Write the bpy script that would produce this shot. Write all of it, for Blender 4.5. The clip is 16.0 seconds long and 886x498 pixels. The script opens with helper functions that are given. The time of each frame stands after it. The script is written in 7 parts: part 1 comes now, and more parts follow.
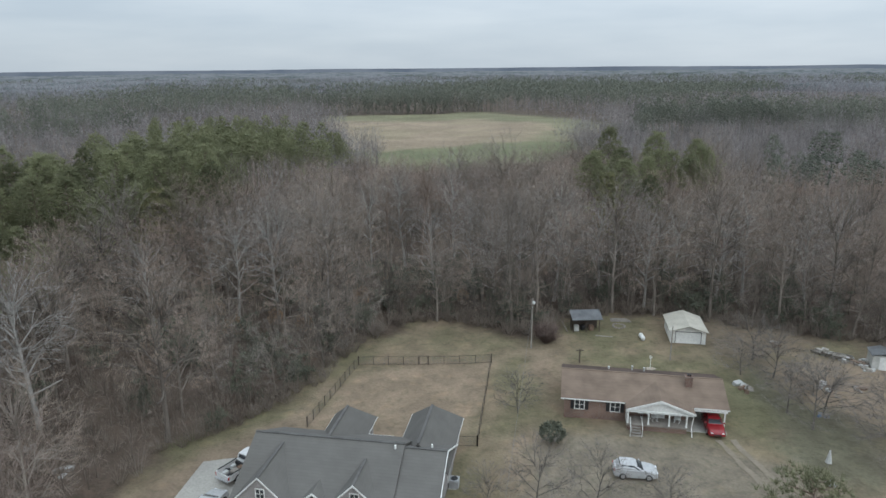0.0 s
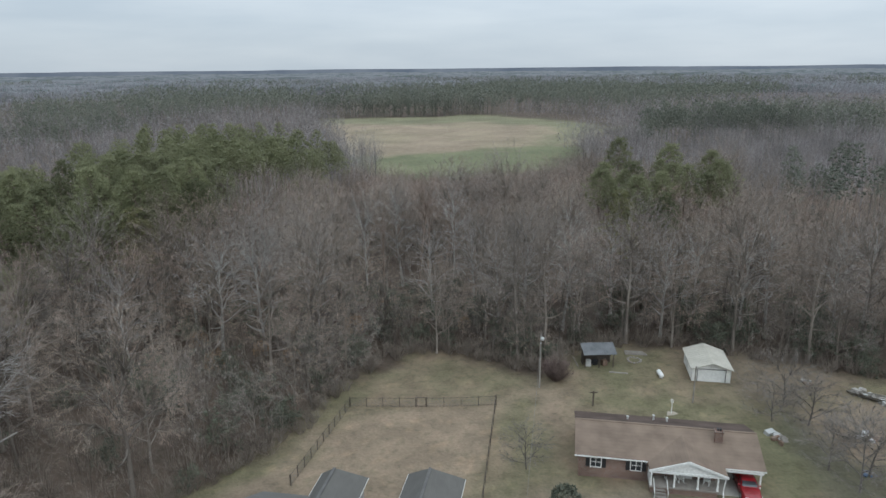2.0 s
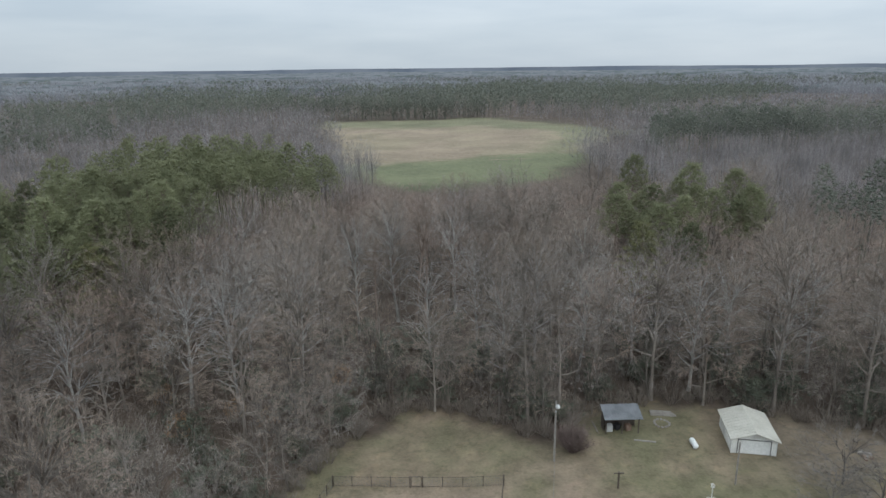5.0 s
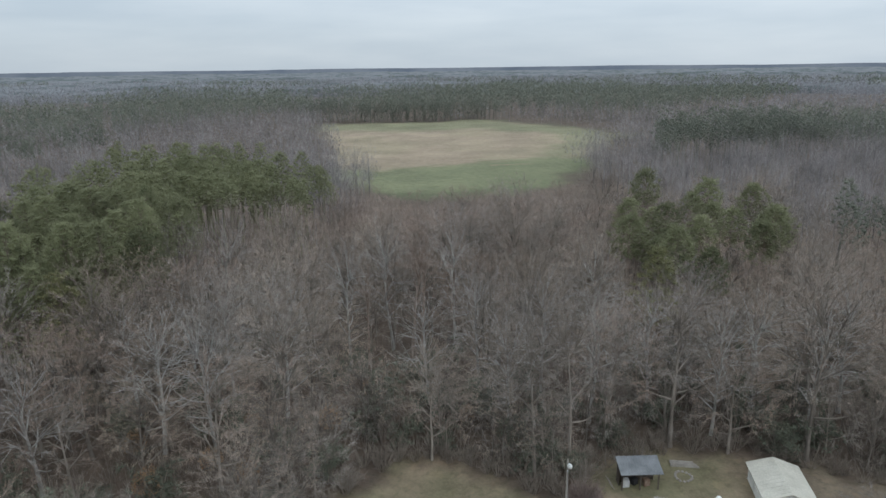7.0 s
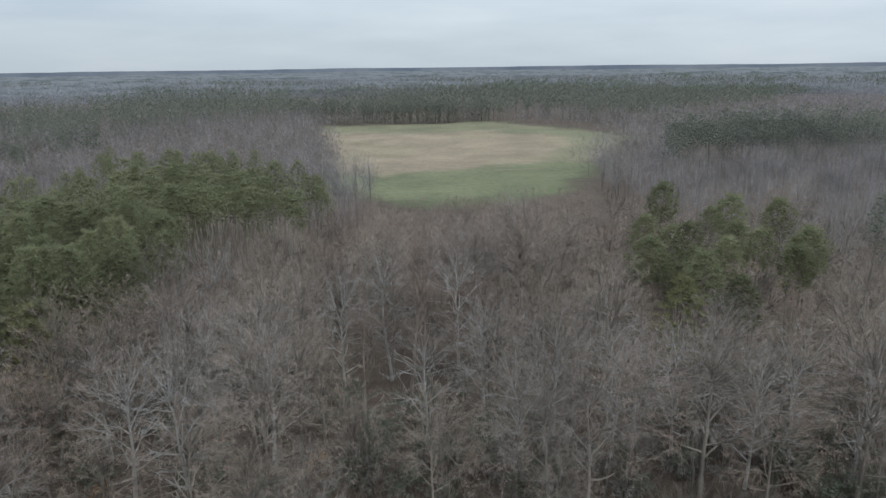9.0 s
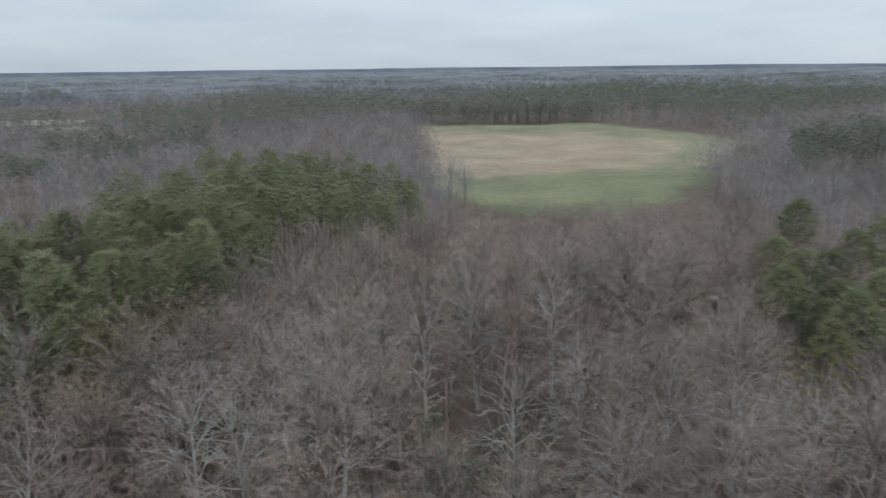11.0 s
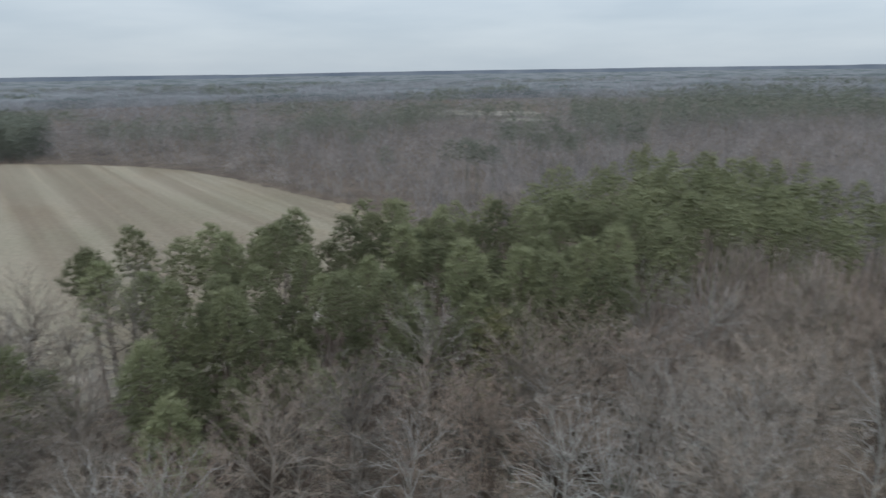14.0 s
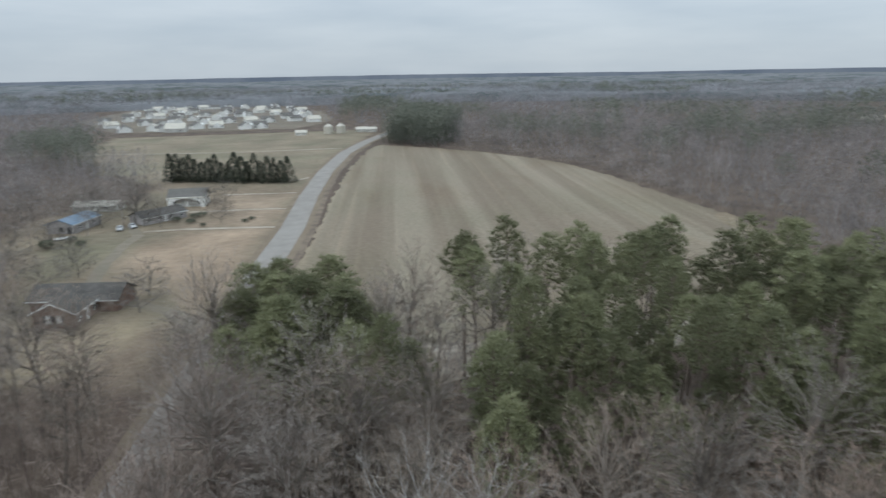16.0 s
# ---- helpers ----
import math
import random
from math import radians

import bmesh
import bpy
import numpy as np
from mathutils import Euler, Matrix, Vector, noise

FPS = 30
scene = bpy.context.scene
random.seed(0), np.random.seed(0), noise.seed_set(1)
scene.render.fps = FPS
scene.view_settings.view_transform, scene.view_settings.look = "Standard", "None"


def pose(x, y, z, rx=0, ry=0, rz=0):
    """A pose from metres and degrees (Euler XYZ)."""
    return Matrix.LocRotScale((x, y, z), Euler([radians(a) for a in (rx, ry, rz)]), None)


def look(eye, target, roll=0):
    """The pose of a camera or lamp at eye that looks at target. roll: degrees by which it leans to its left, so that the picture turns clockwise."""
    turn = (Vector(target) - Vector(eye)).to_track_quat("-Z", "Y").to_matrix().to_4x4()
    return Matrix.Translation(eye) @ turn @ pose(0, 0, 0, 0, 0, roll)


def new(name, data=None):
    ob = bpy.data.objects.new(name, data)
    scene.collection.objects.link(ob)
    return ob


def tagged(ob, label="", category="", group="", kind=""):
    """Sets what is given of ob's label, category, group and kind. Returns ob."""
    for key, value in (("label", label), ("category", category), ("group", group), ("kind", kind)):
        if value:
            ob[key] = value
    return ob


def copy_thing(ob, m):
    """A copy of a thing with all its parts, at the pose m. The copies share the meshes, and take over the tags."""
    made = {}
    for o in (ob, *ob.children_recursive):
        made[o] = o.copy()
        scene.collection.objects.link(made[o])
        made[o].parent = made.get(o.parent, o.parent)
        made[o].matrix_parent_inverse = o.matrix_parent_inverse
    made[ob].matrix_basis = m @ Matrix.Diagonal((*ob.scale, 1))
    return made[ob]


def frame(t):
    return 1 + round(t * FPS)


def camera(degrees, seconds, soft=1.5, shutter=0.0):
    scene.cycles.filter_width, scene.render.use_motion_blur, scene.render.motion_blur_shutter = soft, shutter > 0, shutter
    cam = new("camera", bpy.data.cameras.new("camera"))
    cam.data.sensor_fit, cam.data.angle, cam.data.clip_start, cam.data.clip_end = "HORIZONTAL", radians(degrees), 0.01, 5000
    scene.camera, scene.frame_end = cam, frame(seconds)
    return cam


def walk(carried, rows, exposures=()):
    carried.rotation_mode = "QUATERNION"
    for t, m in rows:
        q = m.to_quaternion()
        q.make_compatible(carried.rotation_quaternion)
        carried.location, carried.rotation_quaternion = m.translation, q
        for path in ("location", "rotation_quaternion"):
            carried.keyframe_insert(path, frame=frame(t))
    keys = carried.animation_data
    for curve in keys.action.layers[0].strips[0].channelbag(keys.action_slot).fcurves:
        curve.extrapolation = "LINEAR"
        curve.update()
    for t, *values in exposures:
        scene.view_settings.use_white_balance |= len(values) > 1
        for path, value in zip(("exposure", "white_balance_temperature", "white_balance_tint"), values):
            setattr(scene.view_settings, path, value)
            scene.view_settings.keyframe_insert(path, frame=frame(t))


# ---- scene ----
cam = camera(67.8, 16.0, soft=1.5, shutter=0.5)
# seconds, eye, turns about x, y and z
ROWS = [
    (0.0, 0.000, 0.000, 37.500, 74.600, 0.500, 0.000),
    (0.5, 0.042, 2.166, 37.874, 74.610, 0.515, 0.017),
    (1.0, 0.078, 4.312, 38.273, 74.610, 0.520, 0.036),
    (1.5, 0.127, 6.467, 38.630, 74.621, 0.538, 0.062),
    (2.0, 0.163, 8.638, 39.023, 74.601, 0.550, 0.069),
    (2.5, 0.205, 10.805, 39.424, 74.601, 0.575, 0.083),
    (3.0, 0.222, 12.967, 39.832, 74.581, 0.587, 0.090),
    (3.5, 0.284, 15.113, 40.205, 74.571, 0.609, 0.094),
    (4.0, 0.319, 17.262, 40.590, 74.551, 0.605, 0.116),
    (6.5, 0.654, 27.890, 42.481, 74.501, 0.663, 0.142),
    (7.0, 0.704, 30.011, 42.887, 74.481, 0.673, 0.139),
    (7.5, 0.746, 32.143, 43.284, 74.481, 0.688, 0.156),
    (8.0, 0.795, 34.295, 43.702, 74.451, 0.691, 0.165),
    (10.5, 0.706, 45.543, 44.098, 74.401, 0.653, 4.409),
    (11.0, 0.427, 47.711, 44.013, 74.467, 0.655, 8.983),
    (11.5, 0.059, 49.527, 44.007, 74.483, 0.663, 14.208),
    (12.0, -0.472, 51.360, 43.989, 74.483, 0.770, 19.754),
    (12.5, -1.240, 53.062, 43.906, 74.545, 0.803, 25.322),
    (13.0, -2.044, 54.522, 43.893, 74.566, 0.912, 31.079),
    (13.5, -3.023, 55.811, 43.750, 74.667, 0.887, 37.674),
    (14.0, -4.007, 56.997, 43.728, 74.724, 0.895, 45.404),
    (14.5, -5.276, 58.112, 43.676, 74.784, 0.894, 53.615),
    (15.0, -6.573, 58.874, 43.577, 74.855, 0.908, 61.880),
    (15.5, -7.958, 59.487, 43.570, 74.909, 0.927, 70.303),
    (16.0, -9.289, 60.003, 43.356, 75.030, 0.946, 77.651),
]
walk(cam, [(row[0], pose(*row[1:])) for row in ROWS],
     exposures=[(0.0, 0.0, 6050, 8), (16.0, 0.0, 6050, 8)])

# ---- world and sun: overcast winter sky ----
SUN_AZ, SUN_EL = 150.0, 38.0
world = bpy.data.worlds.new("overcast_sky")
scene.world = world
world.use_nodes = True
wt = world.node_tree
wt.nodes.clear()
w_out = wt.nodes.new("ShaderNodeOutputWorld")
w_mix = wt.nodes.new("ShaderNodeMixShader")
w_sky = wt.nodes.new("ShaderNodeTexSky")
w_sky.sky_type, w_sky.sun_disc = "NISHITA", False
w_sky.sun_elevation, w_sky.sun_rotation = radians(SUN_EL), radians(SUN_AZ)
w_bg1, w_bg2 = wt.nodes.new("ShaderNodeBackground"), wt.nodes.new("ShaderNodeBackground")
w_bg1.inputs[1].default_value = 0.08
w_co = wt.nodes.new("ShaderNodeTexCoord")
w_map = wt.nodes.new("ShaderNodeMapping")
w_map.inputs["Scale"].default_value = (2.2, 2.2, 13.0)
w_noise = wt.nodes.new("ShaderNodeTexNoise")
w_noise.inputs["Scale"].default_value, w_noise.inputs["Detail"].default_value = 1.6, 4.0
w_ramp = wt.nodes.new("ShaderNodeValToRGB")
w_ramp.color_ramp.elements[0].position, w_ramp.color_ramp.elements[1].position = 0.3, 0.72
w_ramp.color_ramp.elements[0].color = (0.5, 0.553, 0.598, 1)
w_ramp.color_ramp.elements[1].color = (0.63, 0.668, 0.692, 1)
w_sep, w_gain = wt.nodes.new("ShaderNodeSeparateXYZ"), wt.nodes.new("ShaderNodeMapRange")
w_gain.inputs[3].default_value, w_gain.inputs[4].default_value = 1.0, 2.8
wt.links.new(w_co.outputs["Generated"], w_sep.inputs[0])
wt.links.new(w_sep.outputs[2], w_gain.inputs[0])
w_east, w_mul = wt.nodes.new("ShaderNodeMapRange"), wt.nodes.new("ShaderNodeMath")
w_east.inputs[1].default_value, w_east.inputs[2].default_value = -1.0, 1.0
w_east.inputs[3].default_value, w_east.inputs[4].default_value = 0.93, 1.12
w_mul.operation = "MULTIPLY"
wt.links.new(w_sep.outputs[0], w_east.inputs[0])
wt.links.new(w_gain.outputs[0], w_mul.inputs[0])
wt.links.new(w_east.outputs[0], w_mul.inputs[1])
wt.links.new(w_mul.outputs[0], w_bg2.inputs[1])
w_mix.inputs[0].default_value = 0.92
for a, b in ((w_co.outputs["Generated"], w_map.inputs[0]), (w_map.outputs[0], w_noise.inputs["Vector"]), (w_noise.outputs[0], w_ramp.inputs[0]),
             (w_ramp.outputs[0], w_bg2.inputs[0]), (w_sky.outputs[0], w_bg1.inputs[0]), (w_bg1.outputs[0], w_mix.inputs[1]),
             (w_bg2.outputs[0], w_mix.inputs[2]), (w_mix.outputs[0], w_out.inputs[0])):
    wt.links.new(a, b)
sun = new("sun", bpy.data.lights.new("sun", "SUN"))
sun.data.energy, sun.data.angle, sun.data.color = 0.7, radians(25), (1.0, 0.97, 0.93)
sun.matrix_world = look((0, 0, 0), (-math.sin(radians(SUN_AZ)), -math.cos(radians(SUN_AZ)), -math.tan(radians(SUN_EL))))


# ---- materials ----
def surface(name, low, high, scale=2.0, rough=0.85, bump=0.0, fine=None, metal=0.0, vary=0.0, stretch=(1, 1, 1), turn=0.0, lo=0.35, hi=0.65, spec=0.3, island=0.0):
    """Two colours mixed by noise at a large scale, with a fine grain over it; vary: brightness that differs from object to object; island: from piece to piece of a joined mesh."""
    m = bpy.data.materials.new(name)
    m.use_nodes = True
    nt = m.node_tree
    nd, ln = nt.nodes, nt.links
    bsdf = nd["Principled BSDF"]
    bsdf.inputs["Roughness"].default_value, bsdf.inputs["Metallic"].default_value = rough, metal
    bsdf.inputs["Specular IOR Level"].default_value = spec
    geo = nd.new("ShaderNodeNewGeometry")
    mp = nd.new("ShaderNodeMapping")
    mp.vector_type = "TEXTURE"
    mp.inputs["Scale"].default_value, mp.inputs["Rotation"].default_value = [1 / v for v in stretch], (0, 0, radians(turn))
    ln.new(geo.outputs["Position"], mp.inputs[0])
    big = nd.new("ShaderNodeTexNoise")
    big.inputs["Scale"].default_value, big.inputs["Detail"].default_value = 1.0 / scale, 5.0
    ln.new(mp.outputs[0], big.inputs["Vector"])
    ramp = nd.new("ShaderNodeValToRGB")
    ramp.color_ramp.elements[0].position, ramp.color_ramp.elements[1].position = lo, hi
    ramp.color_ramp.elements[0].color, ramp.color_ramp.elements[1].color = (*low, 1), (*high, 1)
    ln.new(big.outputs[0], ramp.inputs[0])
    small = nd.new("ShaderNodeTexNoise")
    small.inputs["Scale"].default_value, small.inputs["Detail"].default_value = 1.0 / (fine or scale / 9), 3.0
    ln.new(geo.outputs["Position"], small.inputs["Vector"])
    grain = nd.new("ShaderNodeMapRange")
    grain.inputs[3].default_value, grain.inputs[4].default_value = 0.72, 1.28
    ln.new(small.outputs[0], grain.inputs[0])
    value = grain.outputs[0]
    if vary or island:
        info = geo if island else nd.new("ShaderNodeObjectInfo")
        rng = nd.new("ShaderNodeMapRange")
        rng.inputs[3].default_value, rng.inputs[4].default_value = 1 - (island or vary), 1 + (island or vary)
        ln.new(info.outputs["Random Per Island" if island else "Random"], rng.inputs[0])
        mul = nd.new("ShaderNodeMath")
        mul.operation = "MULTIPLY"
        ln.new(value, mul.inputs[0])
        ln.new(rng.outputs[0], mul.inputs[1])
        value = mul.outputs[0]
    mix = nd.new("ShaderNodeVectorMath")
    mix.operation = "SCALE"
    ln.new(ramp.outputs[0], mix.inputs[0])
    ln.new(value, mix.inputs["Scale"])
    ln.new(mix.outputs[0], bsdf.inputs["Base Color"])
    if bump:
        bp = nd.new("ShaderNodeBump")
        bp.inputs["Strength"].default_value, bp.inputs["Distance"].default_value = bump, (fine or scale / 9)
        ln.new(small.outputs[0], bp.inputs["Height"])
        ln.new(bp.outputs[0], bsdf.inputs["Normal"])
    return m


def courses(name, c1, c2, mortar, width, height, gap, rough=0.9, stain=0.26):
    """Small regular courses (brick, roof shingles, siding) in the object's own coordinates."""
    m = bpy.data.materials.new(name)
    m.use_nodes = True
    nt = m.node_tree
    nd, ln = nt.nodes, nt.links
    bsdf = nd["Principled BSDF"]
    bsdf.inputs["Roughness"].default_value = rough
    bsdf.inputs["Specular IOR Level"].default_value = 0.12
    co = nd.new("ShaderNodeTexCoord")
    sep, comb, add = nd.new("ShaderNodeSeparateXYZ"), nd.new("ShaderNodeCombineXYZ"), nd.new("ShaderNodeMath")
    ln.new(co.outputs["Object"], sep.inputs[0])
    ln.new(sep.outputs[0], add.inputs[0])
    ln.new(sep.outputs[1], add.inputs[1])
    ln.new(add.outputs[0], comb.inputs[0])
    ln.new(sep.outputs[2], comb.inputs[1])
    br = nd.new("ShaderNodeTexBrick")
    br.inputs["Scale"].default_value = 1.0
    br.inputs["Brick Width"].default_value, br.inputs["Row Height"].default_value, br.inputs["Mortar Size"].default_value = width, height, gap
    br.inputs["Color1"].default_value, br.inputs["Color2"].default_value, br.inputs["Mortar"].default_value = (*c1, 1), (*c2, 1), (*mortar, 1)
    ln.new(comb.outputs[0], br.inputs["Vector"])
    ns = nd.new("ShaderNodeTexNoise")
    ns.inputs["Scale"].default_value, ns.inputs["Detail"].default_value = 0.55, 6.0
    ln.new(co.outputs["Object"], ns.inputs["Vector"])
    rng = nd.new("ShaderNodeMapRange")
    rng.inputs[1].default_value, rng.inputs[2].default_value = 0.3, 0.7
    rng.inputs[3].default_value, rng.inputs[4].default_value = 1 - stain, 1 + stain * 0.9
    ln.new(ns.outputs[0], rng.inputs[0])
    sc = nd.new("ShaderNodeVectorMath")
    sc.operation = "SCALE"
    ln.new(br.outputs["Color"], sc.inputs[0])
    ln.new(rng.outputs[0], sc.inputs["Scale"])
    ln.new(sc.outputs[0], bsdf.inputs["Base Color"])
    return m


FLOOR = surface("leaf_litter", (0.07, 0.052, 0.04), (0.125, 0.093, 0.07), 9, 0.95, 0.5, 0.5)
YARD = surface("dormant_grass", (0.245, 0.185, 0.132), (0.195, 0.15, 0.102), 5, 0.95, 0.4, 0.3)
GRAVEL = surface("gravel", (0.205, 0.172, 0.132), (0.165, 0.145, 0.107), 3, 0.95, 0.4, 0.3)
TRACK = surface("pale_wheel_track", (0.225, 0.192, 0.148), (0.188, 0.16, 0.12), 1.5, 0.95, 0.3, 0.3)
CONCRETE = surface("concrete", (0.36, 0.345, 0.31), (0.3, 0.288, 0.26), 4, 0.85, 0.1, 0.2)
ASPHALT = surface("worn_asphalt", (0.215, 0.2, 0.18), (0.258, 0.241, 0.218), 5, 0.85, 0.03, 0.06)
SHOULDER = surface("road_shoulder", (0.148, 0.115, 0.081), (0.195, 0.156, 0.112), 6, 0.95, 0.3, 0.5)
STUBBLE = surface("field_stubble", (0.165, 0.132, 0.095), (0.219, 0.186, 0.137), 9, 0.95, 0.3, 1.4, stretch=(0.02, 1.0, 1), turn=-8.0, lo=0.38, hi=0.6)


def overlay(m, tint, size, stretch, turn, lo, hi):
    """A second pattern of long streaks or patches that tints a surface."""
    nt = m.node_tree
    geo, mp, ns, rp, mul = [nt.nodes.new(k) for k in ("ShaderNodeNewGeometry", "ShaderNodeMapping", "ShaderNodeTexNoise", "ShaderNodeValToRGB", "ShaderNodeVectorMath")]
    mp.vector_type, mul.operation = "TEXTURE", "MULTIPLY"
    mp.inputs["Scale"].default_value, mp.inputs["Rotation"].default_value = [1 / v for v in stretch], (0, 0, radians(turn))
    ns.inputs["Scale"].default_value, ns.inputs["Detail"].default_value = 1.0 / size, 3.0
    rp.color_ramp.elements[0].position, rp.color_ramp.elements[1].position = lo, hi
    rp.color_ramp.elements[0].color, rp.color_ramp.elements[1].color = (1, 1, 1, 1), (*tint, 1)
    bsdf = nt.nodes["Principled BSDF"]
    src = bsdf.inputs["Base Color"].links[0].from_socket
    for a, b in ((geo.outputs["Position"], mp.inputs[0]), (mp.outputs[0], ns.inputs["Vector"]), (ns.outputs[0], rp.inputs[0]), (src, mul.inputs[0]), (rp.outputs[0], mul.inputs[1]), (mul.outputs[0], bsdf.inputs["Base Color"])):
        nt.links.new(a, b)


overlay(STUBBLE, (1.16, 1.15, 1.13), 2.6, (0.012, 1.0, 1), -8.0, 0.54, 0.68)
overlay(STUBBLE, (0.93, 0.96, 0.93), 50, (1, 1, 1), 0, 0.42, 0.64)
overlay(STUBBLE, (0.9, 0.86, 0.82), 22, (0.35, 1, 1), -8.0, 0.52, 0.7)
DITCH = surface("dark_ditch_soil", (0.119, 0.092, 0.070), (0.189, 0.151, 0.112), 4, 0.95, 0.4, 0.4)
FARGRASS = surface("far_meadow", (0.225, 0.175, 0.122), (0.18, 0.15, 0.1), 30, 0.95, 0.3, 3.0)
TOWNSOIL = surface("dull_town_grass", (0.135, 0.115, 0.09), (0.175, 0.148, 0.112), 25, 0.95, 0.3, 3.0)
SAND = surface("pale_stubble", (0.36, 0.32, 0.265), (0.26, 0.22, 0.17), 6, 0.95, 0.3, 1.0)
GREYBARK = surface("thin_grey_bark", (0.105, 0.092, 0.079), (0.154, 0.137, 0.122), 2.5, 0.9, 0.5, 0.12, vary=0.2)
BARK = surface("grey_bark", (0.141, 0.119, 0.100), (0.237, 0.206, 0.175), 2.5, 0.9, 0.5, 0.12, vary=0.32)
TWIG = surface("bare_twigs", (0.247, 0.193, 0.153), (0.332, 0.270, 0.219), 7, 0.9, 0, 0.6, vary=0.36)
TWIG_RED = surface("reddish_twigs", (0.262, 0.188, 0.146), (0.337, 0.256, 0.204), 7, 0.9, 0, 0.6, vary=0.34)
TWIG_TAN = surface("tan_twigs", (0.282, 0.224, 0.171), (0.351, 0.291, 0.230), 7, 0.9, 0, 0.6, vary=0.34)
TWIG_GREY = surface("cool_grey_twigs", (0.223, 0.194, 0.173), (0.306, 0.275, 0.249), 7, 0.9, 0, 0.6, vary=0.38)
YARDTWIG = surface("dull_grey_twigs", (0.16, 0.14, 0.122), (0.225, 0.2, 0.178), 5, 0.9, 0, 0.6, vary=0.25)
DEADBRUSH = surface("dead_reddish_brush", (0.125, 0.09, 0.078), (0.19, 0.145, 0.125), 2, 0.9, 0, 0.4)
BRUSH = surface("dull_brush", (0.17, 0.14, 0.115), (0.25, 0.215, 0.18), 4, 0.9, 0, 0.6)
PALE = surface("pale_bark", (0.270, 0.252, 0.230), (0.378, 0.360, 0.333), 1.2, 0.85, 0.4, 0.3, vary=0.12)
TWIG_PALE = surface("pale_twigs", (0.267, 0.238, 0.212), (0.344, 0.315, 0.285), 4, 0.9, 0, 0.6, vary=0.12)
PINE_BARK = surface("pine_bark", (0.15, 0.11, 0.085), (0.24, 0.19, 0.16), 1.5, 0.9, 0.5, 0.12, vary=0.2)
NEEDLES = surface("pine_needles", (0.187, 0.195, 0.111), (0.255, 0.259, 0.152), 6.0, 0.7, 0, 0.5, vary=0.32)


def let_through(m, share):
    """Some of the light passes through thin leaves, needles and twigs."""
    nt = m.node_tree
    tr, mix, bsdf = nt.nodes.new("ShaderNodeBsdfTranslucent"), nt.nodes.new("ShaderNodeMixShader"), nt.nodes["Principled BSDF"]
    mix.inputs[0].default_value = share
    nt.links.new(bsdf.inputs["Base Color"].links[0].from_socket, tr.inputs["Color"])
    nt.links.new(bsdf.outputs[0], mix.inputs[1])
    nt.links.new(tr.outputs[0], mix.inputs[2])
    nt.links.new(mix.outputs[0], nt.nodes["Material Output"].inputs["Surface"])


let_through(NEEDLES, 0.6)

NEEDLES_Y = surface("yellow_green_needles", (0.165, 0.162, 0.077), (0.220, 0.211, 0.105), 4, 0.7, 0, 0.5)
OLIVE = surface("olive_needles", (0.105, 0.108, 0.058), (0.17, 0.168, 0.095), 1.5, 0.7, 0, 0.4)
CEDAR = surface("cedar_foliage", (0.026, 0.034, 0.023), (0.05, 0.058, 0.038), 3, 0.75, 0, 0.5, vary=0.2)
SHRUB = surface("evergreen_leaves", (0.08, 0.087, 0.06), (0.122, 0.126, 0.088), 2, 0.6, 0, 0.4, vary=0.2)
DRYLEAF = surface("dry_leaves", (0.22, 0.135, 0.075), (0.33, 0.21, 0.12), 3, 0.85, 0, 0.5, vary=0.2)
WOODS = surface("bare_woods", (0.170, 0.132, 0.111), (0.330, 0.268, 0.228), 8, 0.9, 0, 2.0, lo=0.4, hi=0.6)
UNDER = surface("brush_and_saplings", (0.15, 0.12, 0.097), (0.25, 0.21, 0.178), 6, 0.9, 0, 1.0, island=0.25)
# distance haze is mixed into these twig colours, greyer and bluer than WOODS
HAZEDWOODS = surface("hazed_bare_woods", (0.141, 0.129, 0.126), (0.367, 0.341, 0.334), 9, 0.9, 0, 2.5, lo=0.4, hi=0.6)
FARHAZEWOODS = surface("far_bare_woods", (0.180, 0.173, 0.179), (0.334, 0.322, 0.334), 15, 0.9, 0, 4.0, lo=0.4, hi=0.6)
# needle colour with the haze of distance painted in, greyer than NEEDLES
HAZEDPINE = surface("hazed_pine_crowns", (0.135, 0.145, 0.119), (0.197, 0.206, 0.162), 12, 0.8, 0, 3.0)
for thin, share in ((NEEDLES_Y, 0.38), (WOODS, 0.3), (HAZEDWOODS, 0.4), (FARHAZEWOODS, 0.4), (HAZEDPINE, 0.35), (UNDER, 0.3)):
    let_through(thin, share)
# the shade among crowns and a bluish haze are both painted into this colour
CANOPY = surface("hazed_horizon_canopy", (0.065, 0.076, 0.076), (0.140, 0.145, 0.152), 120, 0.95, 0, 20.0, lo=0.42, hi=0.52)
SHINGLE = courses("grey_shingles", (0.134, 0.128, 0.118), (0.142, 0.136, 0.126), (0.128, 0.122, 0.113), 0.9, 0.14, 0.012, stain=0.09)
RIDGE = surface("dark_ridge_shingle", (0.085, 0.082, 0.078), (0.12, 0.116, 0.11), 1.5, 0.9, 0, 0.2)
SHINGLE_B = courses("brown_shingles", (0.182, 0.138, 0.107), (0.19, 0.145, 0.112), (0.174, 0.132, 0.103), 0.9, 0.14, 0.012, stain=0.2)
# rear slope shingles, about half the tone of the front ones
SHINGLE_R = courses("darker_brown_shingles", (0.088, 0.066, 0.056), (0.096, 0.072, 0.061), (0.08, 0.06, 0.051), 0.9, 0.14, 0.012, stain=0.3)
SHINGLE_D = courses("dark_shingles", (0.088, 0.083, 0.077), (0.1, 0.094, 0.087), (0.075, 0.071, 0.066), 0.9, 0.14, 0.012)
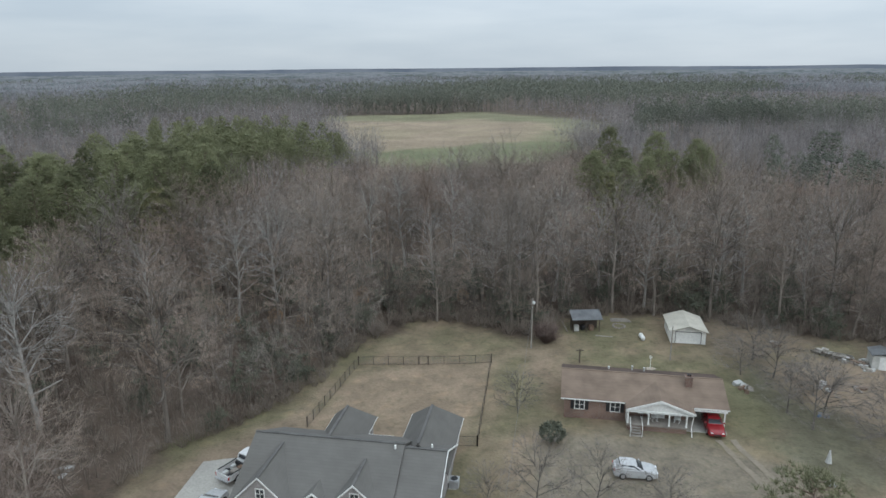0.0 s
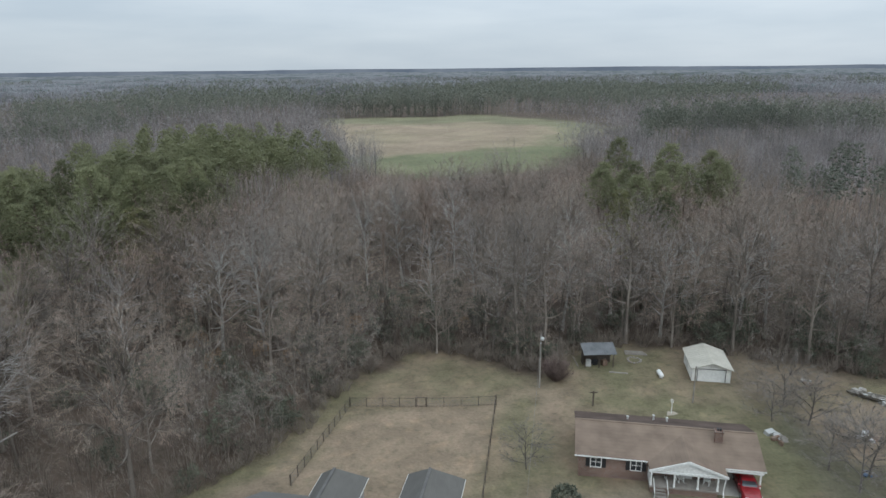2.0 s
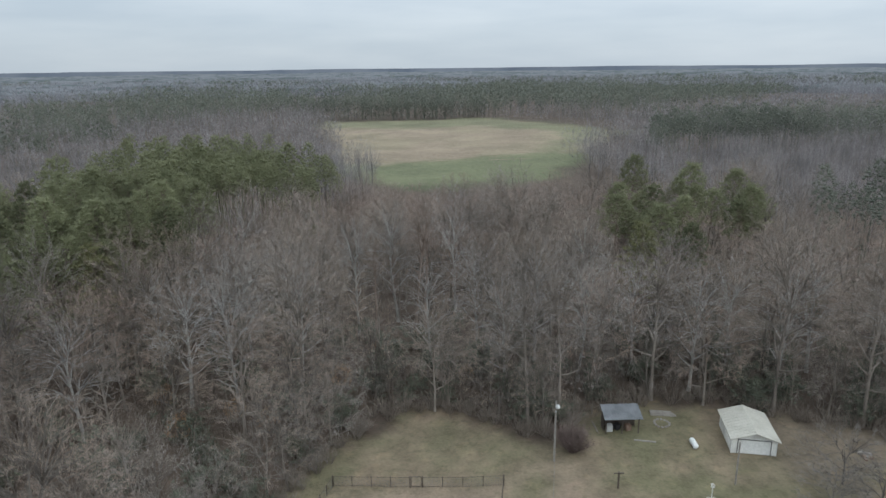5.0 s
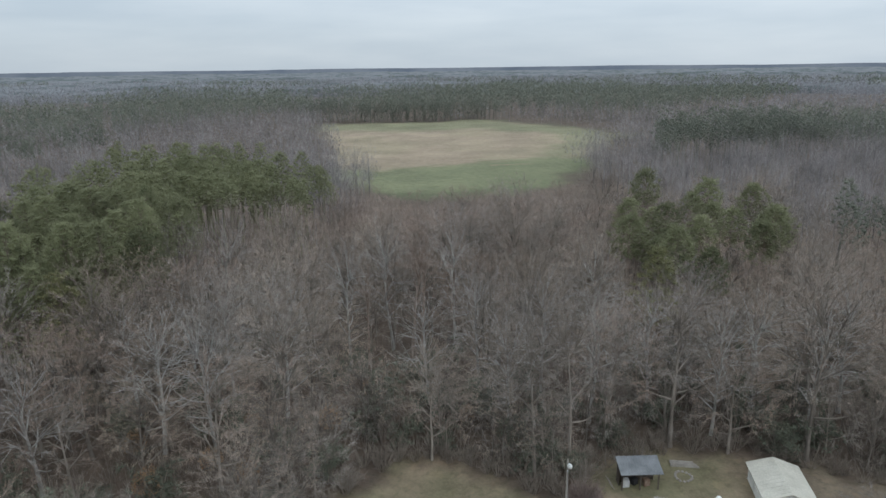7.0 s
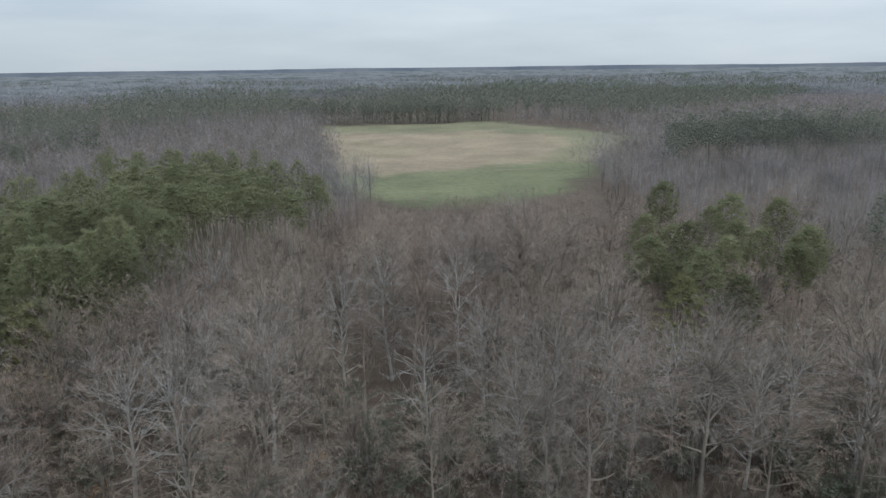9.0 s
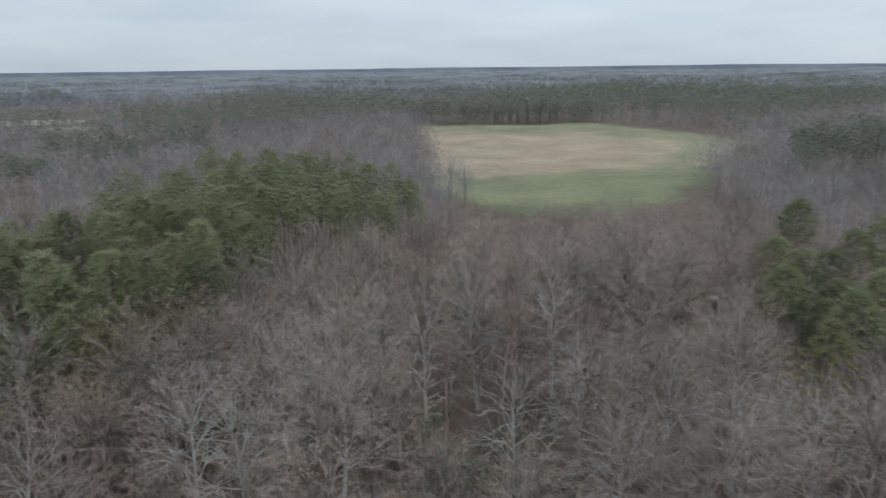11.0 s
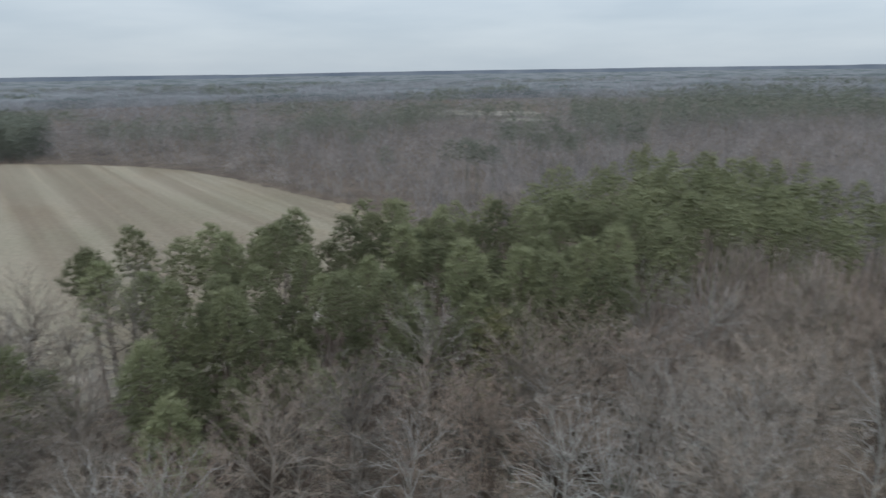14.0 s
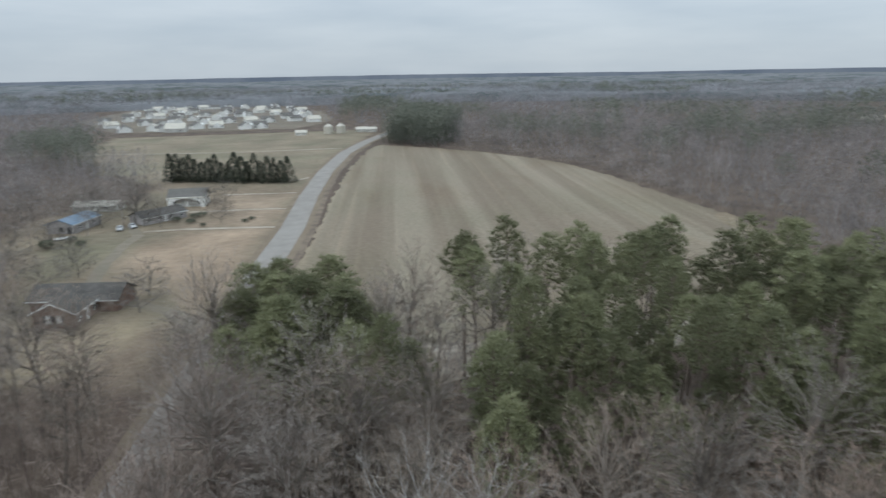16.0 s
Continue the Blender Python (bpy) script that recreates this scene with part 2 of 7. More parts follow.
BRICK = courses("red_brick", (0.165, 0.1, 0.078), (0.2, 0.125, 0.096), (0.23, 0.2, 0.175), 0.21, 0.075, 0.01)
SIDING = courses("grey_siding", (0.33, 0.31, 0.3), (0.35, 0.33, 0.32), (0.22, 0.21, 0.2), 4.0, 0.16, 0.014, 0.7)
SIDING_W = courses("white_siding", (0.48, 0.475, 0.44), (0.51, 0.505, 0.47), (0.4, 0.395, 0.37), 4.0, 0.18, 0.014, 0.6)
WHITE = surface("white_paint", (0.66, 0.66, 0.63), (0.74, 0.74, 0.71), 1.5, 0.55, 0, 0.2)
BLACK = surface("black_paint", (0.02, 0.02, 0.022), (0.035, 0.035, 0.036), 1, 0.5, 0, 0.2)
DARKWOOD = surface("weathered_post_wood", (0.075, 0.06, 0.048), (0.12, 0.098, 0.08), 0.8, 0.9, 0.3, 0.1)
GREYWOOD = surface("grey_wood", (0.2, 0.18, 0.155), (0.29, 0.265, 0.235), 0.8, 0.9, 0.3, 0.1)
WIRE = surface("galvanised_wire", (0.12, 0.115, 0.11), (0.17, 0.165, 0.16), 1, 0.6, 0, 0.2)
TIN = surface("corrugated_tin", (0.14, 0.145, 0.15), (0.21, 0.215, 0.22), 1.2, 0.45, 0.1, 0.2, metal=0.5)
BLUETIN = surface("blue_metal_roof", (0.1, 0.155, 0.215), (0.16, 0.21, 0.27), 2, 0.5, 0.1, 0.2)
WHITETIN = surface("white_metal_roof", (0.42, 0.395, 0.335), (0.49, 0.465, 0.4), 1.5, 0.5, 0.1, 0.2)
GALV = surface("galvanised_steel", (0.4, 0.41, 0.42), (0.5, 0.51, 0.52), 1, 0.45, 0, 0.2, metal=0.4)
CARRED = surface("red_car_paint", (0.19, 0.012, 0.016), (0.23, 0.016, 0.02), 2, 0.25, 0, 0.3, spec=0.6)
CARWHITE = surface("white_car_paint", (0.36, 0.365, 0.365), (0.42, 0.425, 0.425), 2, 0.25, 0, 0.3, spec=0.6)
PICKUPWHITE = surface("bright_white_paint", (0.56, 0.56, 0.55), (0.62, 0.62, 0.61), 2, 0.25, 0, 0.3, spec=0.6)
CARDARK = surface("dark_trim", (0.025, 0.025, 0.027), (0.04, 0.04, 0.042), 1, 0.5, 0, 0.1)
TYRE = surface("tyre_rubber", (0.018, 0.018, 0.018), (0.03, 0.03, 0.03), 0.5, 0.85, 0, 0.1)
ALLOY = surface("alloy_rim", (0.42, 0.42, 0.43), (0.5, 0.5, 0.51), 0.5, 0.35, 0, 0.1, metal=0.7)
LENS = surface("headlight_lens", (0.6, 0.62, 0.64), (0.72, 0.73, 0.75), 0.3, 0.15, 0, 0.1, spec=0.7)
REDLENS = surface("tail_light_lens", (0.35, 0.01, 0.01), (0.45, 0.015, 0.015), 0.3, 0.2, 0, 0.1)
GLASS = surface("window_glass", (0.03, 0.035, 0.04), (0.05, 0.055, 0.06), 1, 0.08, 0, 0.3, spec=0.8)
HULL = surface("weathered_hull", (0.24, 0.22, 0.19), (0.36, 0.34, 0.3), 0.7, 0.7, 0.2, 0.1)
BLUETARP = surface("blue_tarp", (0.09, 0.13, 0.2), (0.16, 0.19, 0.25), 0.6, 0.7, 0.5, 0.2)
RUST = surface("rusty_scrap", (0.14, 0.085, 0.055), (0.25, 0.19, 0.15), 0.5, 0.8, 0.3, 0.1)
LIGHTJUNK = surface("faded_plastic", (0.38, 0.38, 0.365), (0.48, 0.48, 0.46), 0.6, 0.6, 0, 0.2)
# blue-grey emission that paints the haze of the far distance
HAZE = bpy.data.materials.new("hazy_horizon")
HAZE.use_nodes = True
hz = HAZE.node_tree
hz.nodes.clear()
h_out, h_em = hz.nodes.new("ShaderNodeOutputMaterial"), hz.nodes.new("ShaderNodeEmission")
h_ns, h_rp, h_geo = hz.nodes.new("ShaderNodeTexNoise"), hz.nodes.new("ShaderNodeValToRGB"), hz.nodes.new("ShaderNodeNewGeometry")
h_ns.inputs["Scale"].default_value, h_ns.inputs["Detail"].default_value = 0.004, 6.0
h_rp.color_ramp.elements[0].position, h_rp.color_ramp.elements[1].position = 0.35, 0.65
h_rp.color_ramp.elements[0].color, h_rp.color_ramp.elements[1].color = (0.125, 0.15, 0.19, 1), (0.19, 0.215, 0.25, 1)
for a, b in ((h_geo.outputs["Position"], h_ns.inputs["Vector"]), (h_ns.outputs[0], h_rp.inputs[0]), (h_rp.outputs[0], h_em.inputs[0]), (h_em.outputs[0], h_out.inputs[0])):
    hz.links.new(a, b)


# ---- builders ----
KNOTS_X = (-12.0, -5.0, 2.0, 9.0, 16.0)
KNOTS_Z = (-1.2, -1.05, -0.85, -0.3, 0.0)


def ground_z(x):
    return float(np.interp(x, KNOTS_X, KNOTS_Z))


def mesh_of(name, verts, faces, material, smooth=False):
    """A mesh of triangles or quads from arrays."""
    verts, faces = np.asarray(verts, np.float32), np.asarray(faces, np.int32)
    n = faces.shape[1]
    me = bpy.data.meshes.new(name)
    me.vertices.add(len(verts))
    me.vertices.foreach_set("co", verts.ravel())
    me.loops.add(faces.size)
    me.loops.foreach_set("vertex_index", faces.ravel())
    me.polygons.add(len(faces))
    me.polygons.foreach_set("loop_start", np.arange(len(faces), dtype=np.int32) * n)
    if smooth:
        me.polygons.foreach_set("use_smooth", np.ones(len(faces), bool))
    me.update(calc_edges=True)
    me.materials.append(material)
    return me


def thing(name, m, label, category, group="", kind=""):
    ob = new(name)
    ob.empty_display_size = 0.3
    ob.matrix_basis = m
    return tagged(ob, label, category, group, kind)


def part(name, bm, material, parent, label=""):
    me = bpy.data.meshes.new(name)
    bm.to_mesh(me)
    bm.free()
    me.materials.append(material)
    ob = new(name, me)
    ob.parent = parent
    return tagged(ob, label)


def box(bm, x0, y0, z0, x1, y1, z1):
    vs = [bm.verts.new(p) for p in ((x0, y0, z0), (x1, y0, z0), (x1, y1, z0), (x0, y1, z0), (x0, y0, z1), (x1, y0, z1), (x1, y1, z1), (x0, y1, z1))]
    for f in ((3, 2, 1, 0), (4, 5, 6, 7), (0, 1, 5, 4), (1, 2, 6, 5), (2, 3, 7, 6), (3, 0, 4, 7)):
        bm.faces.new([vs[i] for i in f])
    return vs


def boxes(*dims, bevel=0.0):
    bm = bmesh.new()
    for d in dims:
        box(bm, *d)
    if bevel:
        bmesh.ops.bevel(bm, geom=bm.edges[:], offset=bevel, segments=1, affect="EDGES")
    return bm


def prism(pts, y0, y1, bm=None, axis="y"):
    """A flat outline (u, z) drawn out from y0 to y1 along an axis."""
    bm = bm or bmesh.new()

    def at(u, z, d):
        return (u, d, z) if axis == "y" else (d, u, z)
    a = [bm.verts.new(at(u, z, y0)) for u, z in pts]
    b = [bm.verts.new(at(u, z, y1)) for u, z in pts]
    bm.faces.new(a)
    bm.faces.new(b[::-1])
    for i in range(len(pts)):
        j = (i + 1) % len(pts)
        bm.faces.new((a[j], a[i], b[i], b[j]))
    bmesh.ops.recalc_face_normals(bm, faces=bm.faces[:])
    return bm


def slab(corners, thick, bm=None):
    """A roof plane with thickness from its corner points."""
    bm = bm or bmesh.new()
    a = [bm.verts.new(p) for p in corners]
    b = [bm.verts.new((p[0], p[1], p[2] - thick)) for p in corners]
    bm.faces.new(a)
    bm.faces.new(b[::-1])
    for i in range(len(a)):
        j = (i + 1) % len(a)
        bm.faces.new((a[j], a[i], b[i], b[j]))
    bmesh.ops.recalc_face_normals(bm, faces=bm.faces[:])
    return bm


def tube(bm, path, radii, sides=8, cap=True):
    rings = []
    for i, p in enumerate(path):
        p = Vector(p)
        d = Vector(path[min(i + 1, len(path) - 1)]) - Vector(path[max(i - 1, 0)])
        q = d.to_track_quat("Z", "Y")
        rings.append([bm.verts.new(p + q @ Vector((radii[i] * math.cos(2 * math.pi * k / sides), radii[i] * math.sin(2 * math.pi * k / sides), 0))) for k in range(sides)])
    for a, b in zip(rings, rings[1:]):
        for k in range(sides):
            bm.faces.new((a[k], a[(k + 1) % sides], b[(k + 1) % sides], b[k]))
    if cap:
        bm.faces.new(rings[0][::-1])
        bm.faces.new(rings[-1])
    return bm


def inside(px, py, poly):
    """Which of the points lie in the outline."""
    px, py = np.asarray(px, float), np.asarray(py, float)
    hit = np.zeros(px.shape, bool)
    for (x0, y0), (x1, y1) in zip(poly, poly[1:] + poly[:1]):
        if y0 == y1:
            continue
        cross = (y0 > py) != (y1 > py)
        hit ^= cross & (px < (x1 - x0) * (py - y0) / (y1 - y0) + x0)
    return hit


def patch(name, poly, rise, material, label, category, ragged=0.0, step=4.0, thing_kind="structure"):
    """A piece of ground cover with an uneven edge that lies on the ground."""
    pts = []
    for (x0, y0), (x1, y1) in zip(poly, poly[1:] + poly[:1]):
        n = max(1, int(math.hypot(x1 - x0, y1 - y0) / step)) if ragged else 1
        for k in range(n):
            x, y = x0 + (x1 - x0) * k / n, y0 + (y1 - y0) * k / n
            if ragged:
                x += ragged * noise.noise((x * 0.31 / step * 4, y * 0.31 / step * 4, rise * 70))
                y += ragged * noise.noise((x * 0.31 / step * 4, y * 0.31 / step * 4, rise * 70 + 9))
            pts.append((x, y))
    bm = bmesh.new()
    f = bm.faces.new([bm.verts.new((x, y, 0)) for x, y in pts])
    if f.normal.z < 0:
        f.normal_flip()
    bm.normal_update()
    bmesh.ops.triangulate(bm, faces=bm.faces[:])
    for kx in KNOTS_X:
        bmesh.ops.bisect_plane(bm, geom=bm.verts[:] + bm.edges[:] + bm.faces[:], plane_co=(kx, 0, 0), plane_no=(1, 0, 0))
    for v in bm.verts:
        v.co.z = ground_z(v.co.x) + rise
    bmesh.ops.recalc_face_normals(bm, faces=bm.faces[:])
    for f in bm.faces:
        if f.normal.z < 0:
            f.normal_flip()
    me = bpy.data.meshes.new(name)
    bm.to_mesh(me)
    bm.free()
    me.materials.append(material)
    return tagged(new(name, me), label, category, kind=thing_kind)


def ribbon(line, half, side=0.0):
    """The outline of a strip along a line."""
    left, right = [], []
    for i, (x, y) in enumerate(line):
        a, b = line[max(i - 1, 0)], line[min(i + 1, len(line) - 1)]
        d = Vector((b[0] - a[0], b[1] - a[1])).normalized()
        left.append((x - d.y * (half + side), y + d.x * (half + side)))
        right.append((x + d.y * (half - side), y - d.x * (half - side)))
    return left + right[::-1]


def soft_cover(name, x0, x1, y0, y1, step, rise, base, layers, material, label, category):
    """One sheet of ground cover whose colours run softly into one another; layers: (outline, colour, softness, unevenness, most)."""
    nx, ny = int((x1 - x0) / step) + 1, int((y1 - y0) / step) + 1
    X, Y = np.meshgrid(np.linspace(x0, x1, nx), np.linspace(y0, y1, ny), indexing="ij")
    x, y = X.ravel(), Y.ravel()

    def ripple(size, k):
        return np.array([noise.fractal((a / size, b / size, k), 1.0, 2.0, 3) for a, b in zip(x, y)])
    coarse, fine, tone = ripple(7.0 * step, 1.7), ripple(2.6 * step, 5.1), ripple(12.0 * step, 9.3)
    col = np.tile(np.array(base, float), (len(x), 1))
    for poly, colour, soft, uneven, most in layers:
        dist = np.full(len(x), 1e9)
        for (ax, ay), (bx, by) in zip(poly, poly[1:] + poly[:1]):
            t = np.clip(((x - ax) * (bx - ax) + (y - ay) * (by - ay)) / ((bx - ax) ** 2 + (by - ay) ** 2 + 1e-9), 0, 1)
            dist = np.minimum(dist, np.hypot(x - ax - t * (bx - ax), y - ay - t * (by - ay)))
        dist = np.where(inside(x, y, poly), dist, -dist)
        w = np.clip((dist + uneven * (coarse + 0.6 * fine)) / soft * 0.5 + 0.5, 0, 1)
        w = (w * w * (3 - 2 * w) * most)[:, None]
        c = np.array(colour, float)
        if c.ndim == 2:
            m = np.clip(0.5 + 1.3 * tone + 0.5 * fine, 0, 1)[:, None]
            c = c[0] * (1 - m) + c[1] * m
        col = col * (1 - w) + c * w
    z = np.interp(x, KNOTS_X, KNOTS_Z) + rise
    idx = np.arange(nx * ny).reshape(nx, ny)
    quads = np.stack([idx[:-1, :-1], idx[1:, :-1], idx[1:, 1:], idx[:-1, 1:]], -1).reshape(-1, 4)
    me = mesh_of(name, np.stack([x, y, z], -1), quads, material, True)
    at = me.color_attributes.new("grass_tone", "FLOAT_COLOR", "POINT")
    at.data.foreach_set("color", np.concatenate([col, np.ones((len(x), 1))], 1).astype(np.float32).ravel())
    return tagged(new(name, me), label, category, kind="structure")


def cover_material(name, size, fine):
    """Grass, litter and soil by the sheet's own tones, with clumps and fine grain."""
    m = surface(name, (0.84, 0.84, 0.84), (1.16, 1.16, 1.16), size, 0.95, 0.5, fine)
    nt = m.node_tree
    at, mul = nt.nodes.new("ShaderNodeAttribute"), nt.nodes.new("ShaderNodeVectorMath")
    at.attribute_name = "grass_tone"
    mul.operation = "MULTIPLY"
    bsdf = nt.nodes["Principled BSDF"]
    src = bsdf.inputs["Base Color"].links[0].from_socket
    nt.links.new(src, mul.inputs[0])
    nt.links.new(at.outputs["Color"], mul.inputs[1])
    nt.links.new(mul.outputs[0], bsdf.inputs["Base Color"])
    return m


YARDMIX = cover_material("yard_ground", 3.0, 0.3)
overlay(YARDMIX, (0.8, 0.83, 0.8), 0.9, (1, 1, 1), 0, 0.5, 0.66)
overlay(YARDMIX, (1.22, 1.18, 1.14), 1.7, (1, 1, 1), 30, 0.56, 0.72)
FIELDMIX = cover_material("field_ground", 30.0, 2.5)


# ---- ground, fields, road ----
def axis_lines(near, step, far):
    out = list(np.arange(-near, near + 1, step))
    while out[-1] < far:
        out.append(out[-1] * 1.35)
    out = [-v for v in out if v > near][::-1] + out
    return np.array(sorted(set([round(float(v), 2) for v in out]) | set(KNOTS_X)))


gx, gy = axis_lines(160, 16, 4900), axis_lines(320, 32, 4900)
GX, GY = np.meshgrid(gx, gy, indexing="ij")
GZ = np.interp(GX, KNOTS_X, KNOTS_Z)
idx = np.arange(GX.size).reshape(GX.shape)
quads = np.stack([idx[:-1, :-1], idx[1:, :-1], idx[1:, 1:], idx[:-1, 1:]], -1).reshape(-1, 4)
tagged(new("ground", mesh_of("ground", np.stack([GX, GY, GZ], -1).reshape(-1, 3), quads, FLOOR)),
       "brown leaf litter and soil of the woodland floor", "ground", kind="structure")

LAWN_EDGE = [(-31, 24), (-31, 50), (-29.5, 61), (-24.2, 65), (-19.3, 70.3), (-14.5, 82), (-9.5, 92), (-4.2, 96.4), (2, 95.5), (7, 90), (12.5, 87.5), (18, 92.8), (25, 96),
             (32, 95.8), (43, 91), (51.4, 86.6), (59.2, 82.6), (85, 74), (110, 60), (110, 16)]
FIELD_N = [(-101, 557), (-60, 566), (-20, 572), (30, 576), (75, 520), (113, 453), (82, 385), (57, 332), (45, 285), (10, 262), (-22, 266), (-36, 292), (-46, 322), (-66, 420)]
ROAD = [(-900, 240), (-700, 186), (-560, 141), (-490, 115.5), (-458, 103.4), (-400, 86), (-325, 71.3), (-262, 62.3), (-208, 56.4), (-160.5, 49.2), (-80, 39.5), (0, 30), (120, 18), (400, -10)]
FIELD_W = [(-158, 54.5), (-177, 59.6), (-209, 64.4), (-256, 71.3), (-322, 81.5), (-414, 100.6), (-437, 111.5), (-424, 126), (-410, 138.5), (-375, 164.6), (-342, 180), (-316, 188.3), (-284, 191.6),
           (-262, 191.4), (-217, 190), (-185, 190), (-150, 178), (-116, 160), (-108, 120), (-106, 84), (-108, 53)]
HOMES_W = [(-106, 34), (-131.9, 41.1), (-159.7, 46.1), (-282, 66.1), (-438.2, 100.2), (-548.2, 119.3), (-578.3, 95.3), (-609.5, -75), (-459.9, -72.2), (-346.3, -27.4), (-308.1, 0.5), (-269.3, 3), (-244.6, -26), (-206.4, -29.7),
           (-176.6, -14.7), (-153.4, -4.1), (-132.5, 4.3), (-112, 17)]
TOWN = [(-610.7, -89.4), (-598.5, 58.1), (-687.7, 95.4), (-866.7, 92.4), (-1118.4, -0.5), (-1117.8, -165), (-786.4, -167.6)]
TAN, GRASS, SOIL, STRAW, WORN = (0.208, 0.158, 0.108), (0.132, 0.122, 0.068), (0.215, 0.164, 0.118), (0.226, 0.173, 0.122), (0.182, 0.155, 0.118)
back_tones = [
    (LAWN_EDGE, (TAN, (0.152, 0.132, 0.08)), 2.2, 2.6, 1.0),
    ([(-30, 62), (-24, 66), (-19, 71), (-14, 82), (-9, 92), (-4, 96), (-12, 84), (-15, 70), (-22, 61), (-30, 55)], GRASS, 2.0, 1.6, 0.75),
    ([(-31, 50), (-26, 61), (-18.5, 67.5), (-14.6, 77), (-13.6, 76), (-17, 65), (-18, 58), (-26, 50)], SOIL, 1.4, 1.4, 0.9),
    ([(-15, 66.5), (-11.9, 81.5), (6.0, 80.6), (3.2, 61), (-2, 56), (-16, 58)], STRAW, 1.2, 1.8, 0.95),
    ([(-13.5, 76), (-12.5, 81), (-6, 81), (-10, 78)], GRASS, 1.5, 1.5, 0.45)]
side_tones = [
    ([(1.5, 61), (3, 61), (4.5, 68), (2, 66)], GRASS, 1.5, 1.0, 0.5),
    ([(42, 76), (48, 80), (60, 80), (80, 70), (80, 56), (60, 58), (45, 62), (41, 68)], SOIL, 3.0, 3.0, 0.9),
    ([(7.5, 64), (6.8, 80), (12, 86), (16, 88), (15, 78), (11.5, 70), (11, 52), (6, 44), (4.5, 52)], SOIL, 2.6, 2.6, 0.7),
    ([(35, 82), (36, 94), (44, 92), (52, 86), (47, 82), (41, 78)], (0.15, 0.118, 0.085), 2.4, 2.4, 0.85),
    ([(34, 54), (33.5, 62), (35, 74), (39, 77), (42, 68), (45, 63), (44, 54), (39, 50)], (0.112, 0.108, 0.072), 2.6, 2.2, 0.85),
    ([(44, 63), (52, 59), (64, 56), (64, 40), (48, 38), (40, 44), (42, 54)], (0.122, 0.102, 0.075), 2.6, 2.6, 0.85),
    ([(31, 60), (36, 62), (36, 76), (30.5, 77), (28, 79), (20, 84), (18, 80), (28, 74), (31.3, 68)], GRASS, 2.4, 2.4, 0.85)]
front_tones = [
    ([(20, 84), (31, 82), (29, 93), (22, 95), (17, 91)], GRASS, 2.4, 2.6, 0.6),
    ([(7, 64), (6, 76), (9, 80), (12.3, 74), (12.2, 66)], GRASS, 2.4, 2.4, 0.8),
    ([(52, 46), (56, 52), (64, 52), (64, 42), (53, 41)], GRASS, 2.4, 2.4, 0.7),
    ([(7, 57), (12, 62.5), (19, 62), (27, 60.8), (33, 56), (31, 40), (6, 40)], WORN, 2.0, 2.2, 0.9)]
soft_cover("lawn", -46, 111, 18, 110, 0.9, 0.03, (0.094, 0.07, 0.053), back_tones + side_tones + front_tones,
    YARDMIX, "dormant winter lawn in tan and green with worn dirt", "lawn")
for k, off in enumerate((-0.75, 0.75)):
    patch("wheel_track", ribbon([(28.9 + off, 60.6), (29.3 + off, 57), (30.2 + off, 52), (31.5 + off, 44), (32.5 + off, 28)], 0.3), 0.07, TRACK, "pale gravel wheel track of the drive", "track", ragged=0.25, step=1.0)
patch("driveway", [(-24.8, 59.1), (-19.6, 60.2), (-19.6, 52), (-18.6, 38), (-17.5, 33), (-28, 33.8), (-26.3, 39), (-25.8, 50)], 0.135, CONCRETE, "pale concrete driveway slab", "driveway")
patch("road_verge", ribbon(ROAD, 5.6), 0.12, SHOULDER, "brown grass verge along the road", "verge")
patch("roadside_ditch", ribbon([(-448, 100.5), (-400, 86), (-325, 71.3), (-262, 62.3), (-208, 56.4), (-160.5, 49.2), (-125, 44.8)], 0.95, 6.4), 0.13, DITCH, "dark ditch between the road and the stubble field", "ditch", ragged=0.25, step=3.0)
patch("road", ribbon(ROAD, 3.65), 0.15, ASPHALT, "straight pale worn asphalt country road", "road")
soft_cover("field_north", -125, 135, 245, 585, 3.0, 0.05, (0.094, 0.07, 0.053), [
    (FIELD_N, ((0.255, 0.2, 0.14), (0.225, 0.185, 0.122)), 4.0, 5.0, 1.0),
    ([(-50, 322), (-20, 325), (10, 330), (53, 350), (70, 340), (45, 275), (10, 252), (-22, 256), (-40, 292)], (0.12, 0.135, 0.068), 9.0, 9.0, 0.85),
    ([(-104, 560), (-60, 569), (-20, 575), (30, 579), (79, 521), (117, 453), (96, 425), (60, 468), (20, 500), (-40, 500), (-92, 515)], (0.14, 0.145, 0.08), 14.0, 14.0, 0.75),
    ([(60, 345), (80, 385), (100, 440), (80, 450), (55, 380), (45, 345)], (0.15, 0.152, 0.085), 12.0, 10.0, 0.7)],
    FIELDMIX, "wide pale harvested field with green strips beyond the woods", "field")
for pts in ([(-40, 331), (-34, 333), (-24, 331)], [(-18, 336), (-12, 337)], [(-8, 326), (14, 336), (34, 345), (56, 356)], [(0, 346), (18, 350)], [(20, 322), (40, 326)]):
    patch("straw_line", ribbon(pts, 0.7), 0.09, YARD, "pale line of straw across the far field", "field", ragged=1.5, step=2.5)
patch("field_west", FIELD_W, 0.09, STUBBLE, "striped stubble field with straight tractor lines", "field", ragged=2.5, step=4.0)
